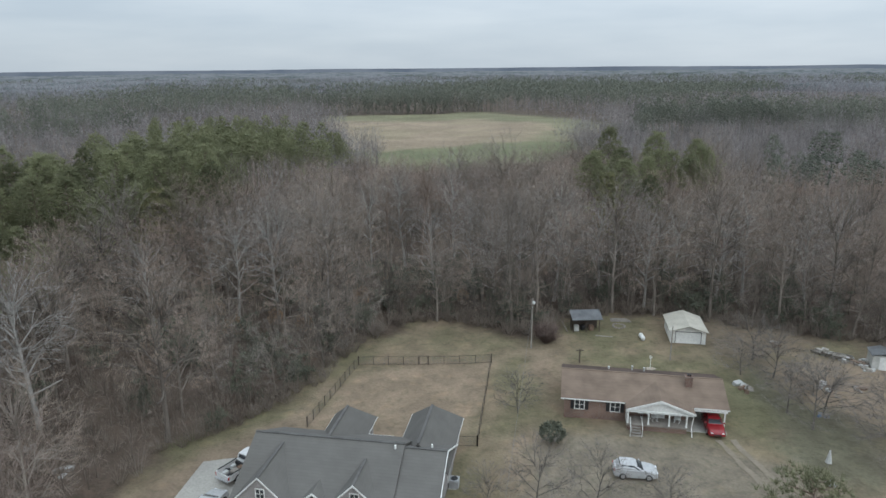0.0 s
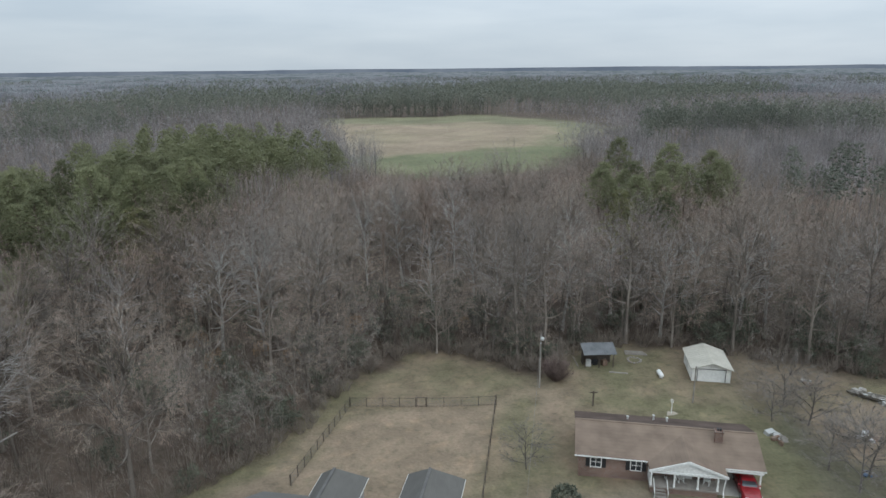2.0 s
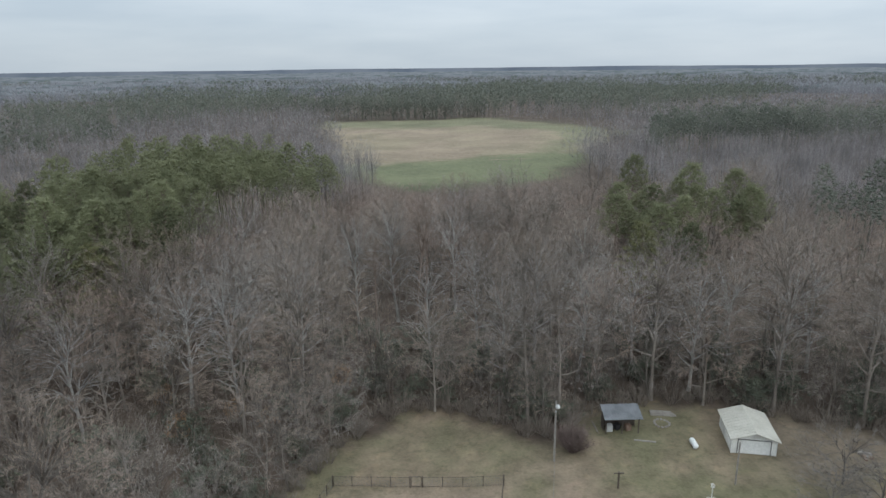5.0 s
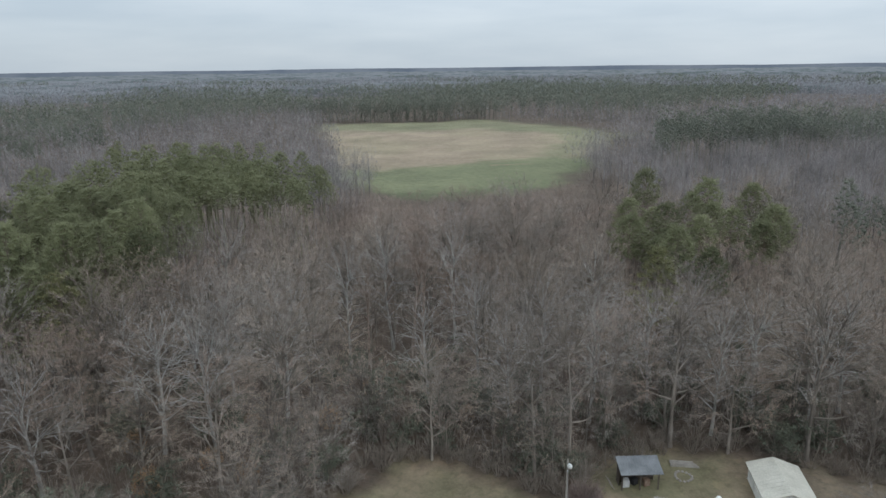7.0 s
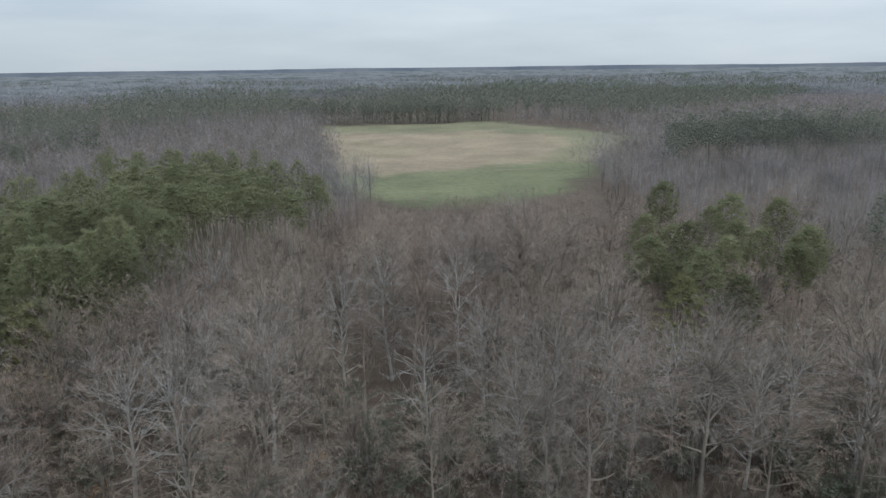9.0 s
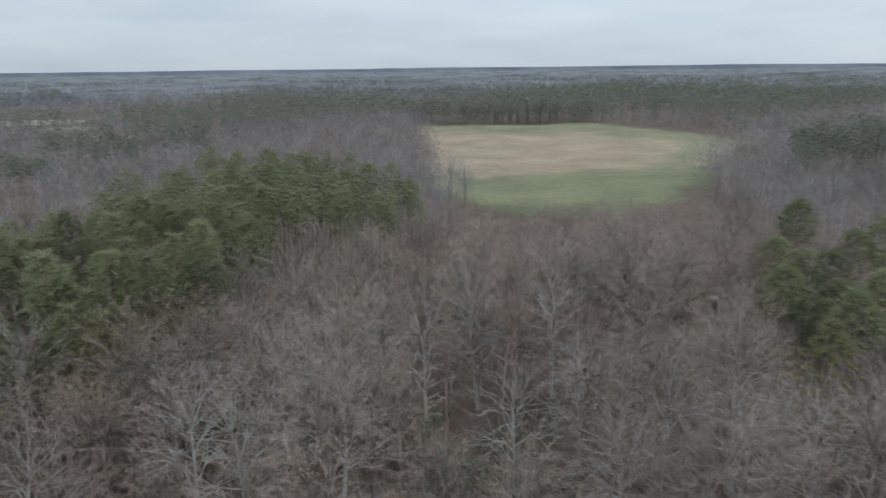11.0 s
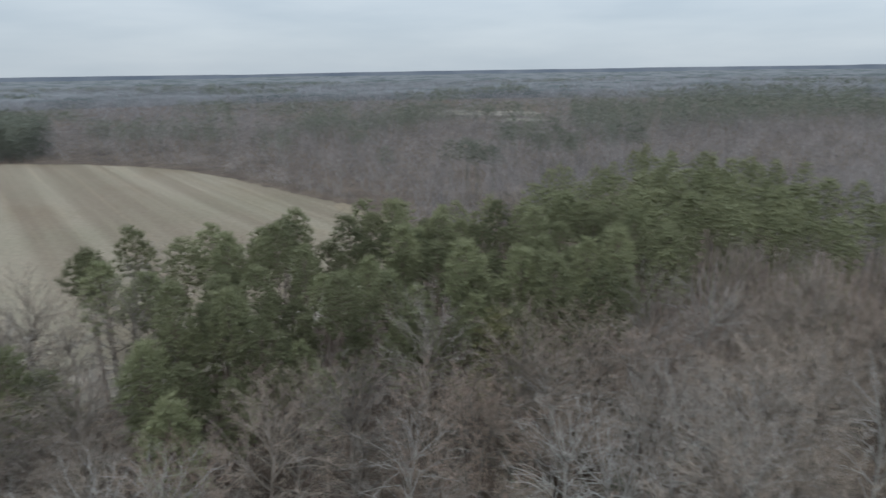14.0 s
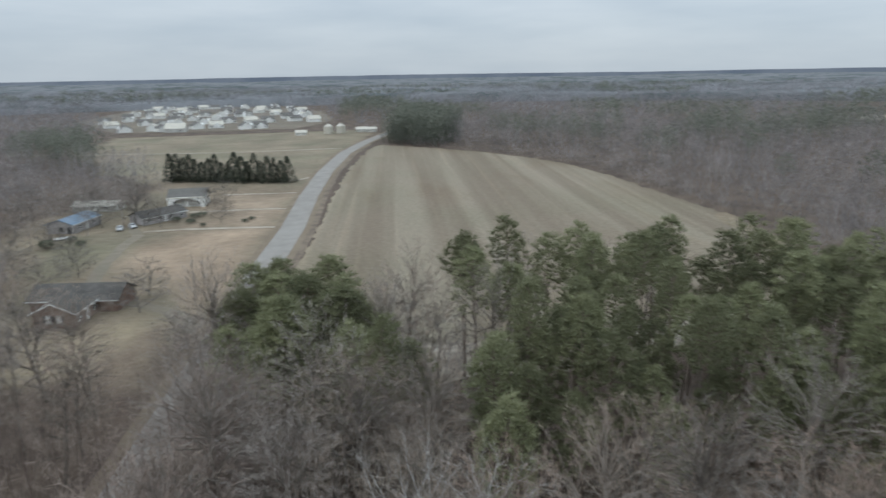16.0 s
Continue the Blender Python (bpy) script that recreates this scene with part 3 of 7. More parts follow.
meadow_tones = [
    (HOMES_W, ((0.2, 0.157, 0.11), (0.165, 0.14, 0.097)), 4.0, 4.0, 1.0),
    ([(-309.9, 60.9), (-438.7, 91.9), (-576.9, 113.2), (-605.6, -83.8), (-459.7, -70), (-346.3, -27.4), (-316.7, 0.5)], ((0.2, 0.166, 0.118), (0.165, 0.148, 0.1)), 6.0, 8.0, 0.9),
    ([(-175.9, 15.9), (-194.8, 16.1), (-211.3, 25.3), (-210.7, 48.9), (-170.1, 45), (-150.5, 42), (-142.3, 37), (-161.1, 29.7)], ((0.3, 0.227, 0.16), (0.235, 0.178, 0.124)), 4.0, 5.0, 0.95),
    ([(-217.6, 26.3), (-270.5, 30.1), (-269.6, 56.9), (-217, 48.9)], ((0.265, 0.205, 0.146), (0.205, 0.163, 0.115)), 4.0, 5.0, 0.9)]
lot_tones = [
    ([(-111, 22), (-115, 13), (-130, 10), (-137, 28), (-123, 29)], (0.235, 0.192, 0.128), 3.0, 4.0, 0.9),
    ([(-106, 30), (-122, 36), (-134, 34), (-124, 28), (-110, 22)], (0.15, 0.112, 0.08), 3.0, 4.0, 0.8),
    ([(-153.4, -2.1), (-176.5, -8.5), (-205.9, -6.8), (-201.3, 7.8), (-171.9, 10.1)], (0.145, 0.135, 0.085), 6.0, 8.0, 0.7)]
soft_cover("house_meadow", -562, -98, -80, 122, 2.6, 0.045, (0.094, 0.07, 0.053), meadow_tones + lot_tones,
    FIELDMIX, "dry tan grass land around the roadside houses", "field")
patch("town_ground", TOWN, 0.04, TOWNSOIL, "tan ground between the distant houses", "ground", ragged=6, step=8.0)
for pts, wide in (([(-224, 8), (-211, 12.4), (-199.9, 11.1), (-187.9, 11.1), (-177, 11.1), (-165, 12.3), (-150, 22), (-140, 33), (-124, 42)], 1.6), ([(-216, 13), (-216, 25), (-213.4, 40), (-211, 53)], 1.0),
                  ([(-243, 22), (-241.6, 43.4), (-239.5, 58)], 1.0), ([(-275, 30), (-272.6, 48), (-270.7, 62)], 0.9), ([(-299, 50), (-306, 60), (-314, 68)], 1.0),
                  ([(-459, -118), (-440, -41), (-428, 16), (-427, 50), (-428, 86)], 1.3)):
    patch("dirt_drive", ribbon(pts, wide), 0.09, (SAND if wide < 1.5 else GRAVEL), "pale sandy drive off the country road", "track", ragged=0.5, step=3.0)
for pts in ([(-500, 528), (-404, 575), (-436, 622), (-545, 588)], [(-400, 540), (-350, 545), (-372, 505), (-396, 512)]):
    patch("far_clearing", pts, 0.1, SAND, "pale open clearing among the far woods", "field", ragged=6, step=8.0)
patch("field_lane", [(-192, 192), (-150, 182), (-112, 165), (-112, 160), (-150, 174), (-190, 186)], 0.14, FARGRASS, "pale sandy edge of the stubble field", "track", ragged=1.5, step=3.0)
patch("pine_floor", [(-116, 150), (-103, 140), (-97, 100), (-97, 60), (-103, 52), (-112, 60), (-110, 110)], 0.13, SAND, "pale ground between the field and the pine trunks", "ground", ragged=3, step=3.0)

# a glowing ring far behind everything, distance haze painted into its colour
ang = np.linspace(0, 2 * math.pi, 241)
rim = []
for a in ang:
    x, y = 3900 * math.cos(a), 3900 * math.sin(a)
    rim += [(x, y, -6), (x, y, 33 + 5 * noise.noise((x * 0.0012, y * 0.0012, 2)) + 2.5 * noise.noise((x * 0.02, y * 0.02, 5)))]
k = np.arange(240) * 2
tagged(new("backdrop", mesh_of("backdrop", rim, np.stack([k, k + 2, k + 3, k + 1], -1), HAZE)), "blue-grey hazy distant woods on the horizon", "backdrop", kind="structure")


# ---- trees ----
PUFF_FACES = ((0, 2, 1), (0, 1, 3), (0, 5, 2), (0, 3, 7), (0, 7, 5), (1, 2, 4), (1, 8, 3), (1, 4, 8), (2, 6, 4), (2, 5, 6), (3, 11, 7), (3, 8, 11), (4, 6, 9), (4, 9, 8), (5, 10, 6), (5, 7, 10), (6, 10, 9), (7, 11, 10), (8, 9, 11), (9, 10, 11))


class Grow:
    """Collects the triangles of one tree part."""

    def __init__(self):
        self.v, self.f = [], []

    def limb(self, path, radii, sides):
        base = len(self.v)
        for i, p in enumerate(path):
            d = (path[min(i + 1, len(path) - 1)] - path[max(i - 1, 0)]).normalized()
            a = d.orthogonal().normalized()
            b = d.cross(a)
            for k in range(sides):
                t = 2 * math.pi * k / sides
                self.v.append(p + radii[i] * (a * math.cos(t) + b * math.sin(t)))
        for i in range(len(path) - 1):
            for k in range(sides):
                q = [base + i * sides + k, base + i * sides + (k + 1) % sides, base + (i + 1) * sides + (k + 1) % sides, base + (i + 1) * sides + k]
                self.f += [(q[0], q[1], q[2]), (q[0], q[2], q[3])]

    def blade(self, p, d, width, rng):
        """A thin tapered sliver whose broad side looks more or less upwards."""
        side = d.cross(Vector((rng.gauss(0, 0.6), rng.gauss(0, 0.6), 0.9 + rng.gauss(0, 0.4)))).normalized() * width * 0.5
        n = len(self.v)
        self.v += [p - side, p + side, p + d]
        self.f.append((n, n + 1, n + 2))

    def puff(self, p, r, flat, rng):
        """A small lumpy clump."""
        n = len(self.v)
        g = 0.618
        for a, b in ((1, g), (1, -g), (-1, g), (-1, -g)):
            for d in ((0, a, b), (a, b, 0), (b, 0, a)):
                self.v.append(p + Vector((d[0], d[1], d[2] * flat)) * r * rng.uniform(0.62, 1.05))
        for f in PUFF_FACES:
            self.f.append((n + f[0], n + f[1], n + f[2]))

    def arrays(self):
        return np.array([tuple(p) for p in self.v], np.float32), np.array(self.f, np.int32)


def unit(rng):
    return Vector((rng.gauss(0, 1), rng.gauss(0, 1), rng.gauss(0, 1))).normalized()


def bend(start, d, length, n, rng, up=0.1, wobble=0.12):
    pts = [start.copy()]
    d = d.normalized()
    for _ in range(n):
        d = (d + Vector((0, 0, up)) + unit(rng) * wobble).normalized()
        pts.append(pts[-1] + d * (length / n))
    return pts


def along(pts, t):
    s = t * (len(pts) - 1)
    i = min(int(s), len(pts) - 2)
    return pts[i].lerp(pts[i + 1], s - i), (pts[i + 1] - pts[i]).normalized()


def dome_ends(n, heart, wide, up, down, rng, span=1.42):
    """Points spread over a lumpy dome, each with its way out."""
    out = []
    turn = rng.random() * 6.28
    lump = [(unit(rng), rng.uniform(-0.16, 0.16)) for _ in range(7)]
    for i in range(n):
        c = 1 - span * (i + 0.5) / n
        turn += 2.39996 + rng.gauss(0, 0.12)
        q = math.sqrt(max(0.0, 1 - c * c))
        d = Vector((q * math.cos(turn), q * math.sin(turn), c))
        r = rng.uniform(0.86, 1.06) + sum(w * max(0.0, d.dot(a)) ** 3 for a, w in lump)
        out.append((heart + Vector((d.x * wide, d.y * wide, d.z * (up if c > 0 else down))) * r, d))
    return out


def hardwood(seed, high=17.0, spread=5.0, bare=0.34, limbs=10, ends=92, twigs=34, tw=0.018, r0=0.2, lean=0.04):
    """A leafless broadleaf tree: limbs that fork from the trunk and fan out into a domed crown of fine twigs: (trunk with limbs, twigs)."""
    rng = random.Random(seed)
    tr, cr = Grow(), Grow()
    stem = bend(Vector((0, 0, -0.4)), Vector((rng.gauss(0, lean), rng.gauss(0, lean), 1)), high * 0.66, 8, rng, 0.06, 0.07)
    tr.limb(stem, [r0 * (1.3 if i == 0 else 1 - 0.09 * i) for i in range(9)], 6)
    mid_z = high * (bare + 0.44 * (1 - bare))
    heart = Vector((stem[6].x, stem[6].y, mid_z))
    tips = dome_ends(ends, heart, spread, high - mid_z, high * 0.42 * (1 - bare), rng, 1.62)
    hubs = []
    turn = rng.random() * 6.28
    for i in range(limbs):
        f = (i + 0.5) / limbs
        turn += 2.4 + rng.gauss(0, 0.3)
        elev = radians(12 + 66 * f + rng.gauss(0, 8))
        p, _ = along(stem, min(bare + 0.06 + 0.8 * f * (1 - bare), 0.999))
        d = Vector((math.cos(turn) * math.cos(elev), math.sin(turn) * math.cos(elev), math.sin(elev)))
        reach = spread * rng.uniform(0.46, 0.62) * (0.75 + 0.25 * math.cos(elev))
        path = bend(p, d, reach, 3, rng, 0.1, 0.16)
        lr = r0 * (0.5 - 0.2 * f)
        tr.limb(path, [lr, lr * 0.84, lr * 0.7, lr * 0.56], 4)
        hubs.append((path, lr * 0.56))
    top = (stem[5:], r0 * 0.3)
    hubs.append(top)
    for e, out in tips:
        path, lr = min(hubs, key=lambda h: (h[0][-1] - e).length + rng.uniform(0, 0.8))
        p, pd = along(path, rng.uniform(0.55, 0.999))
        length = (e - p).length
        sag = Vector((0, 0, -0.1 * length)) if out.z < 0.4 else Vector((0, 0, 0))
        m1 = p.lerp(e, 0.35) + pd * length * 0.1 + sag * 0.5 + unit(rng) * 0.08 * length
        m2 = p.lerp(e, 0.7) + pd * length * 0.07 + sag + unit(rng) * 0.1 * length
        curve = [p, m1, m2, e]
        br = max(min(lr, 0.075) * rng.uniform(0.62, 0.95), 0.02)
        tr.limb(curve, [br, br * 0.74, br * 0.48, 0.008], 3)
        for j in range(5):
            q, qd = along(curve, 0.3 + 0.14 * j + rng.uniform(-0.05, 0.05))
            d2 = (qd * 0.75 + out * 0.25 + unit(rng) * 0.75).normalized()
            bl = spread * rng.uniform(0.12, 0.26)
            tr.blade(q, d2 * bl, 0.036, rng)
            for _ in range(twigs // 6):
                cr.blade(q + d2 * bl * rng.uniform(0.25, 0.95), (d2 * 0.6 + out * 0.3 + unit(rng) * 0.75).normalized() * spread * rng.uniform(0.07, 0.16), tw, rng)
        for _ in range(twigs // 2):
            q, qd = along(curve, rng.uniform(0.55, 0.999))
            cr.blade(q, (qd * 0.5 + out * 0.5 + unit(rng) * 0.7).normalized() * spread * rng.uniform(0.08, 0.19), tw, rng)
    return tr.arrays(), cr.arrays()


def pine(seed, high=21.0, spread=3.6, bare=0.62, branches=30, pads=4, blades=30, leaf=0.1, r0=0.2, pad=0.6):
    """A pine with a clean trunk and a rounded crown of close-set needle clumps on its boughs: (trunk with boughs, needles)."""
    rng = random.Random(seed)
    tr, cr = Grow(), Grow()
    stem = bend(Vector((0, 0, -0.4)), Vector((rng.gauss(0, 0.02), rng.gauss(0, 0.02), 1)), high * 0.95, 8, rng, 0.08, 0.03)
    tr.limb(stem, [r0 * (1.2 if i == 0 else 1 - 0.115 * i) for i in range(9)], 6)
    mid_z = high * (bare + 0.48 * (1 - bare))
    heart = Vector((stem[6].x, stem[6].y, mid_z))
    clumps = dome_ends(branches * pads, heart, spread * 0.97, (high - mid_z) * 0.93, high * 0.46 * (1 - bare), rng, 1.72)
    for i, (e, out) in enumerate(clumps):
        axis = Vector((heart.x, heart.y, e.z - 0.3 * (e - heart).length))
        e = Vector((heart.x + (e.x - heart.x) * (1.08 - 0.32 * max(0.0, out.z)), heart.y + (e.y - heart.y) * (1.08 - 0.32 * max(0.0, out.z)), e.z))
        q = axis.lerp(e, 0.3 + 0.68 * math.sqrt(rng.random()))
        if i % pads == 0:
            tr.limb([Vector((axis.x, axis.y, max(axis.z, high * bare * 0.97))), axis.lerp(q, 0.55) + unit(rng) * 0.15, q], [0.055, 0.04, 0.015], 3)
        r = pad * rng.uniform(0.75, 1.3)
        cr.puff(q, r * 0.4, 0.72, rng)
        for _ in range(blades):
            dd = unit(rng)
            dd = Vector((dd.x, dd.y, abs(dd.z) * 0.9 + dd.z * 0.3)).normalized()
            cr.blade(q + Vector((dd.x, dd.y, dd.z * 0.72)) * r * rng.uniform(0.15, 1.0), (dd + out * 0.35 + Vector((0, 0, 0.2)) + unit(rng) * 0.6).normalized() * rng.uniform(0.3, 0.55), leaf * rng.uniform(0.7, 1.2), rng)
    return tr.arrays(), cr.arrays()


def cone_tree(seed, high=7.0, spread=1.9, blades=520, leaf=0.32, taper=0.8):
    """A dense cedar with foliage to the ground."""
    rng = random.Random(seed)
    tr, cr = Grow(), Grow()
    tr.limb([Vector((0, 0, -0.3)), Vector((0, 0, high * 0.5)), Vector((0, 0, high * 0.93))], [0.16, 0.1, 0.03], 5)
    for _ in range(blades):
        f = rng.random() ** 1.4
        a = rng.random() * 6.28
        r = spread * (1 - f) ** taper * rng.uniform(0.55, 1.05) * (1 + 0.18 * math.sin(3 * a + seed))
        p = Vector((r * math.cos(a), r * math.sin(a), 0.2 + f * high))
        d = Vector((math.cos(a) * 0.6, math.sin(a) * 0.6, 0.7)) + unit(rng) * 0.5
        cr.blade(p, d * leaf * rng.uniform(1.3, 2.4), leaf, rng)
    return tr.arrays(), cr.arrays()


def bush(seed, high=2.0, wide=1.3, stems=26, blades=420, leaf=0.16, leafy=True):
    """A low shrub: leafy, or a tangle of bare stems."""
    rng = random.Random(seed)
    tr, cr = Grow(), Grow()
    for _ in range(stems):
        a, lean = rng.random() * 6.28, rng.uniform(0.1, 0.9)
        d = Vector((math.cos(a) * lean, math.sin(a) * lean, 1))
        st = bend(Vector((math.cos(a) * 0.2, math.sin(a) * 0.2, -0.1)), d, high * rng.uniform(0.6, 1.0), 2, rng, 0.05, 0.15)
        tr.limb(st, [0.03, 0.02, 0.008], 3)
        for _ in range(blades // stems):
            q, qd = along(st, rng.uniform(0.25, 0.99))
            if leafy:
                a2, c2 = rng.random() * 6.28, rng.uniform(-0.3, 1)
                s2 = math.sqrt(1 - c2 * c2 * 0.99)
                q = Vector((wide * s2 * math.cos(a2), wide * s2 * math.sin(a2), high * (0.5 + 0.48 * c2))) * rng.uniform(0.8, 1.03)
                cr.blade(q, (unit(rng) + Vector((0, 0, 0.3))).normalized() * leaf * rng.uniform(1, 2), leaf, rng)
            else:
                cr.blade(q, (qd + unit(rng) * 0.8).normalized() * rng.uniform(0.4, 0.9), 0.03, rng)
    return tr.arrays(), cr.arrays()


def join(a, b):
    return np.concatenate([a[0], b[0]]), np.concatenate([a[1], b[1] + len(a[0])])


def tree_proto(name, made, wood, leaf, label, category, group, crown="crown"):
    """A tree as a thing of two parts, to be copied."""
    ob = thing(name, pose(0, 0, 0), label, category, group)
    for pn, (v, f), mt in (("trunk", made[0], wood), (crown, made[1], leaf)):
        p = new(pn, mesh_of(pn, v, f, mt))
        p.parent = ob
    return ob


def plant(protos, spots, rng):
    """Copies of the prototypes at spots (x, y, scale, slim); the first spot of each takes the prototype itself."""
    used = set()
    for n, (x, y, s, slim) in enumerate(spots):
        src = protos[n % len(protos)]
        m = pose(x, y, ground_z(x), 0, 0, rng.uniform(0, 360))
        ob = src
        if src.name in used:
            ob = copy_thing(src, m)
        used.add(src.name)
        ob.matrix_basis = m @ Matrix.Diagonal((s * slim, s * slim, s, 1))


def scatter(name, templates, xs, ys, sizes, material, label, category, seed=1):
    """Many trees of a far wood joined into one mesh."""
    rng = np.random.default_rng(seed)
    vs, fs, count = [], [], 0
    pick = rng.integers(0, len(templates), len(xs))
    rot = rng.uniform(0, 2 * math.pi, len(xs))
    gz = np.interp(xs, KNOTS_X, KNOTS_Z)
    for k, (v, f) in enumerate(templates):
        on = np.where(pick == k)[0]
        if not len(on):
            continue
        c, s, z = np.cos(rot[on])[:, None], np.sin(rot[on])[:, None], sizes[on][:, None]
        w = rng.uniform(0.85, 1.2, (len(on), 1)) * z
        x = (v[None, :, 0] * c - v[None, :, 1] * s) * w + xs[on][:, None]
        y = (v[None, :, 0] * s + v[None, :, 1] * c) * w + ys[on][:, None]
        vs.append(np.stack([x, y, v[None, :, 2] * z + gz[on][:, None]], -1).reshape(-1, 3))
        fs.append((f[None] + (np.arange(len(on)) * len(v))[:, None, None]).reshape(-1, 3) + count)
        count += len(on) * len(v)
    return tagged(new(name, mesh_of(name, np.concatenate(vs), np.concatenate(fs), material)), label, category, kind="stuff")


def spread_points(x0, x1, y0, y1, step, seed):
    rng = np.random.default_rng(seed)
    x, y = np.meshgrid(np.arange(x0, x1, step), np.arange(y0, y1, step))
    return (x + rng.uniform(-0.42, 0.42, x.shape) * step).ravel(), (y + rng.uniform(-0.42, 0.42, y.shape) * step).ravel()


PINES_L = [(-62, 82), (-56, 92), (-52, 100), (-47, 112), (-40, 121), (-44, 136), (-46, 150), (-42, 166), (-30, 168), (-25, 194), (-38, 204), (-62, 220), (-88, 240), (-116, 246), (-96, 172),
           (-101, 135), (-100, 100), (-101, 82), (-84, 80)]
PINES_A = [(-104, 63), (-100, 49), (-84, 49), (-77, 60), (-87, 67)]
PINES_R = [(20, 122), (26, 152), (39, 158), (54, 162), (63, 150), (52, 120), (38, 111), (27, 112)]
DENSE = [(-440, 113), (-429, 133), (-414, 141), (-440, 166), (-545, 168), (-560, 146), (-480, 127)]
FIELD_EDGE_PINES = [(-98, 82), (-100.5, 90), (-95, 98), (-92, 93), (-90, 104), (-96, 113), (-92, 109), (-84, 115.5), (-79, 120), (-77, 126), (-88, 97)]
PINES_FAR = [[(76, 268), (96, 320), (115, 395), (176, 440), (300, 430), (300, 350), (165, 305), (110, 288)],
             [(-130, 580), (-20, 578), (30, 582), (105, 500), (130, 520), (260, 620), (420, 830), (300, 1000), (100, 1200), (-60, 900), (-125, 700)],
             [(-120, 600), (-160, 520), (-200, 420), (-196, 362), (-260, 420), (-350, 560), (-330, 660), (-310, 800), (-200, 860), (-130, 700)]]
PINES_FAR += [[(-425.3, 114.7), (-407.4, 141.3), (-434.5, 161.9), (-545.6, 152.6), (-679.6, 179.9), (-680.3, 172.6), (-491.9, 124.3)],
             [(-461.4, -97.4), (-393.5, -90.5), (-341.3, -37.9), (-362.3, -19.1), (-447.4, -53.5)],
             [(-640.8, 100.7), (-828.8, 105.4), (-993.3, 156.3), (-818, 197.4), (-682.1, 153.7)],
             [(70, 150), (88, 160), (95, 140), (80, 126), (68, 130)]]
HARD_N = [(38, 562), (60, 600), (140, 530), (165, 470), (118, 452), (104, 480), (52, 548)]
OPEN = [LAWN_EDGE, FIELD_N, FIELD_W, HOMES_W, TOWN, ribbon(ROAD, 6.0), ribbon(ROAD[:10], 9.0), ribbon(ROAD[3:10], 18.0)]
OPEN += [[(-581.5, -88.9), (-565.6, 113.1), (-629, 104.9), (-635.7, -106.7)], [(-490, 510), (-390, 565), (-350, 560), (-365, 490), (-396, 500), (-404, 540), (-430, 640), (-560, 595)], [(-190.4, 198.9), (-150.1, 180.8), (-108, 165), (-105, 100), (-104, 60), (-112, 50), (-150.3, 169)]]


def wooded(x, y):
    ok = np.ones(np.shape(x), bool)
    for o in OPEN:
        ok &= ~inside(x, y, o)
    return ok


PINE_CLUMPS = [(-380, 237, 13), (-366, 226, 12), (-302, 231, 10), (-312, 240, 9), (-360, 292, 16), (-385, 318, 17), (-340, 330, 14), (-288, 273, 10), (-192, 219, 6), (-166, 233, 7), (-175, 236, 7), (-240, 348, 14), (-211, 306, 9), (-194, 306, 10), (-164, 281, 9), (-159, 322, 10), (-470, 480, 26), (-500, 300, 18), (-515, 362, 22), (-420, 345, 16), (-625, 350, 30), (-650, 380, 30)]


def pine_land(x, y, far=True):
    ok = inside(x, y, PINES_L) | inside(x, y, PINES_R) | inside(x, y, PINES_A)
    for o in PINES_FAR:
        ok |= inside(x, y, o)
    for cx, cy, r in PINE_CLUMPS:
        ok |= np.hypot(x - cx, y - cy) < r
    if far:
        away, turn = np.hypot(x, y - 60), np.arctan2(x, y - 60)
        wave = np.sin(turn * 9 + 2.1 * np.sin(away * 0.0071)) * np.sin(away * 0.019 + 1.9 * np.sin(turn * 6 + 1)) + 0.35 * np.sin(x * 0.05) * np.sin(y * 0.043)
        ok |= (away > 420) & (wave > 0.66)
    return ok & ~inside(x, y, HARD_N)


rng = random.Random(7)
HW = "leafless grey-brown hardwood tree in the winter woods"
protos = [tree_proto("hardwood_tree", hardwood(10 + i, high=(20, 18.5, 22, 17, 19.5, 21, 18, 21.5)[i], spread=(5.6, 6.2, 5.0, 5.4, 6.4, 5.2, 5.8, 6.0)[i], bare=(0.26, 0.22, 0.32, 0.2, 0.24, 0.3, 0.22, 0.28)[i], r0=0.23),
                     BARK, (TWIG, TWIG_RED, TWIG_GREY, TWIG_TAN, TWIG, TWIG_GREY, TWIG_RED, TWIG)[i], HW, "tree", "woodland trees") for i in range(8)]
hx, hy = spread_points(-104, 78, 2, 172, 7.3, 3)
front = [(-70, 74), (-54, 72), (-46, 100), (-38, 120), (-60, 110), (-66, 90)]
ok = wooded(hx, hy) & ~inside(hx, hy, front) & (~pine_land(hx, hy, False) | (inside(hx, hy, PINES_R) & (np.sin(hx * 33.1 + hy * 11.9) > 0.3))) & ~((hx < -12) & (hy < 86) & (hx > -56) & (np.sin(hx * 12.9 + hy * 7.7) < 0.45)) & (np.hypot(hx + 30, hy - 63) > 4.5) & ~((np.abs(hx + 5) < 4.2) & (hy > 97) & (hy < 121)) & ~((np.abs(hx + 10) < 2.5) & (hy > 97) & (hy < 115)) & ((hy > 44) | (hx < -46)) & ((hy > 20) | (hx < -70))
hx, hy = hx[ok], hy[ok]
near = np.argsort(np.hypot((hx + 16) * 0.82, hy - 90))[:262]
rest = np.setdiff1d(np.arange(len(hx)), near)
edge_trees = [(-53, 84), (-52.5, 92), (-50, 100), (-45, 111), (-50, 80), (-48, 88), (-46, 97), (-43, 106), (-39, 114), (-36, 124), (-64, 70), (-70, 71), (-66, 63), (-70, 59), (-72, 53)]
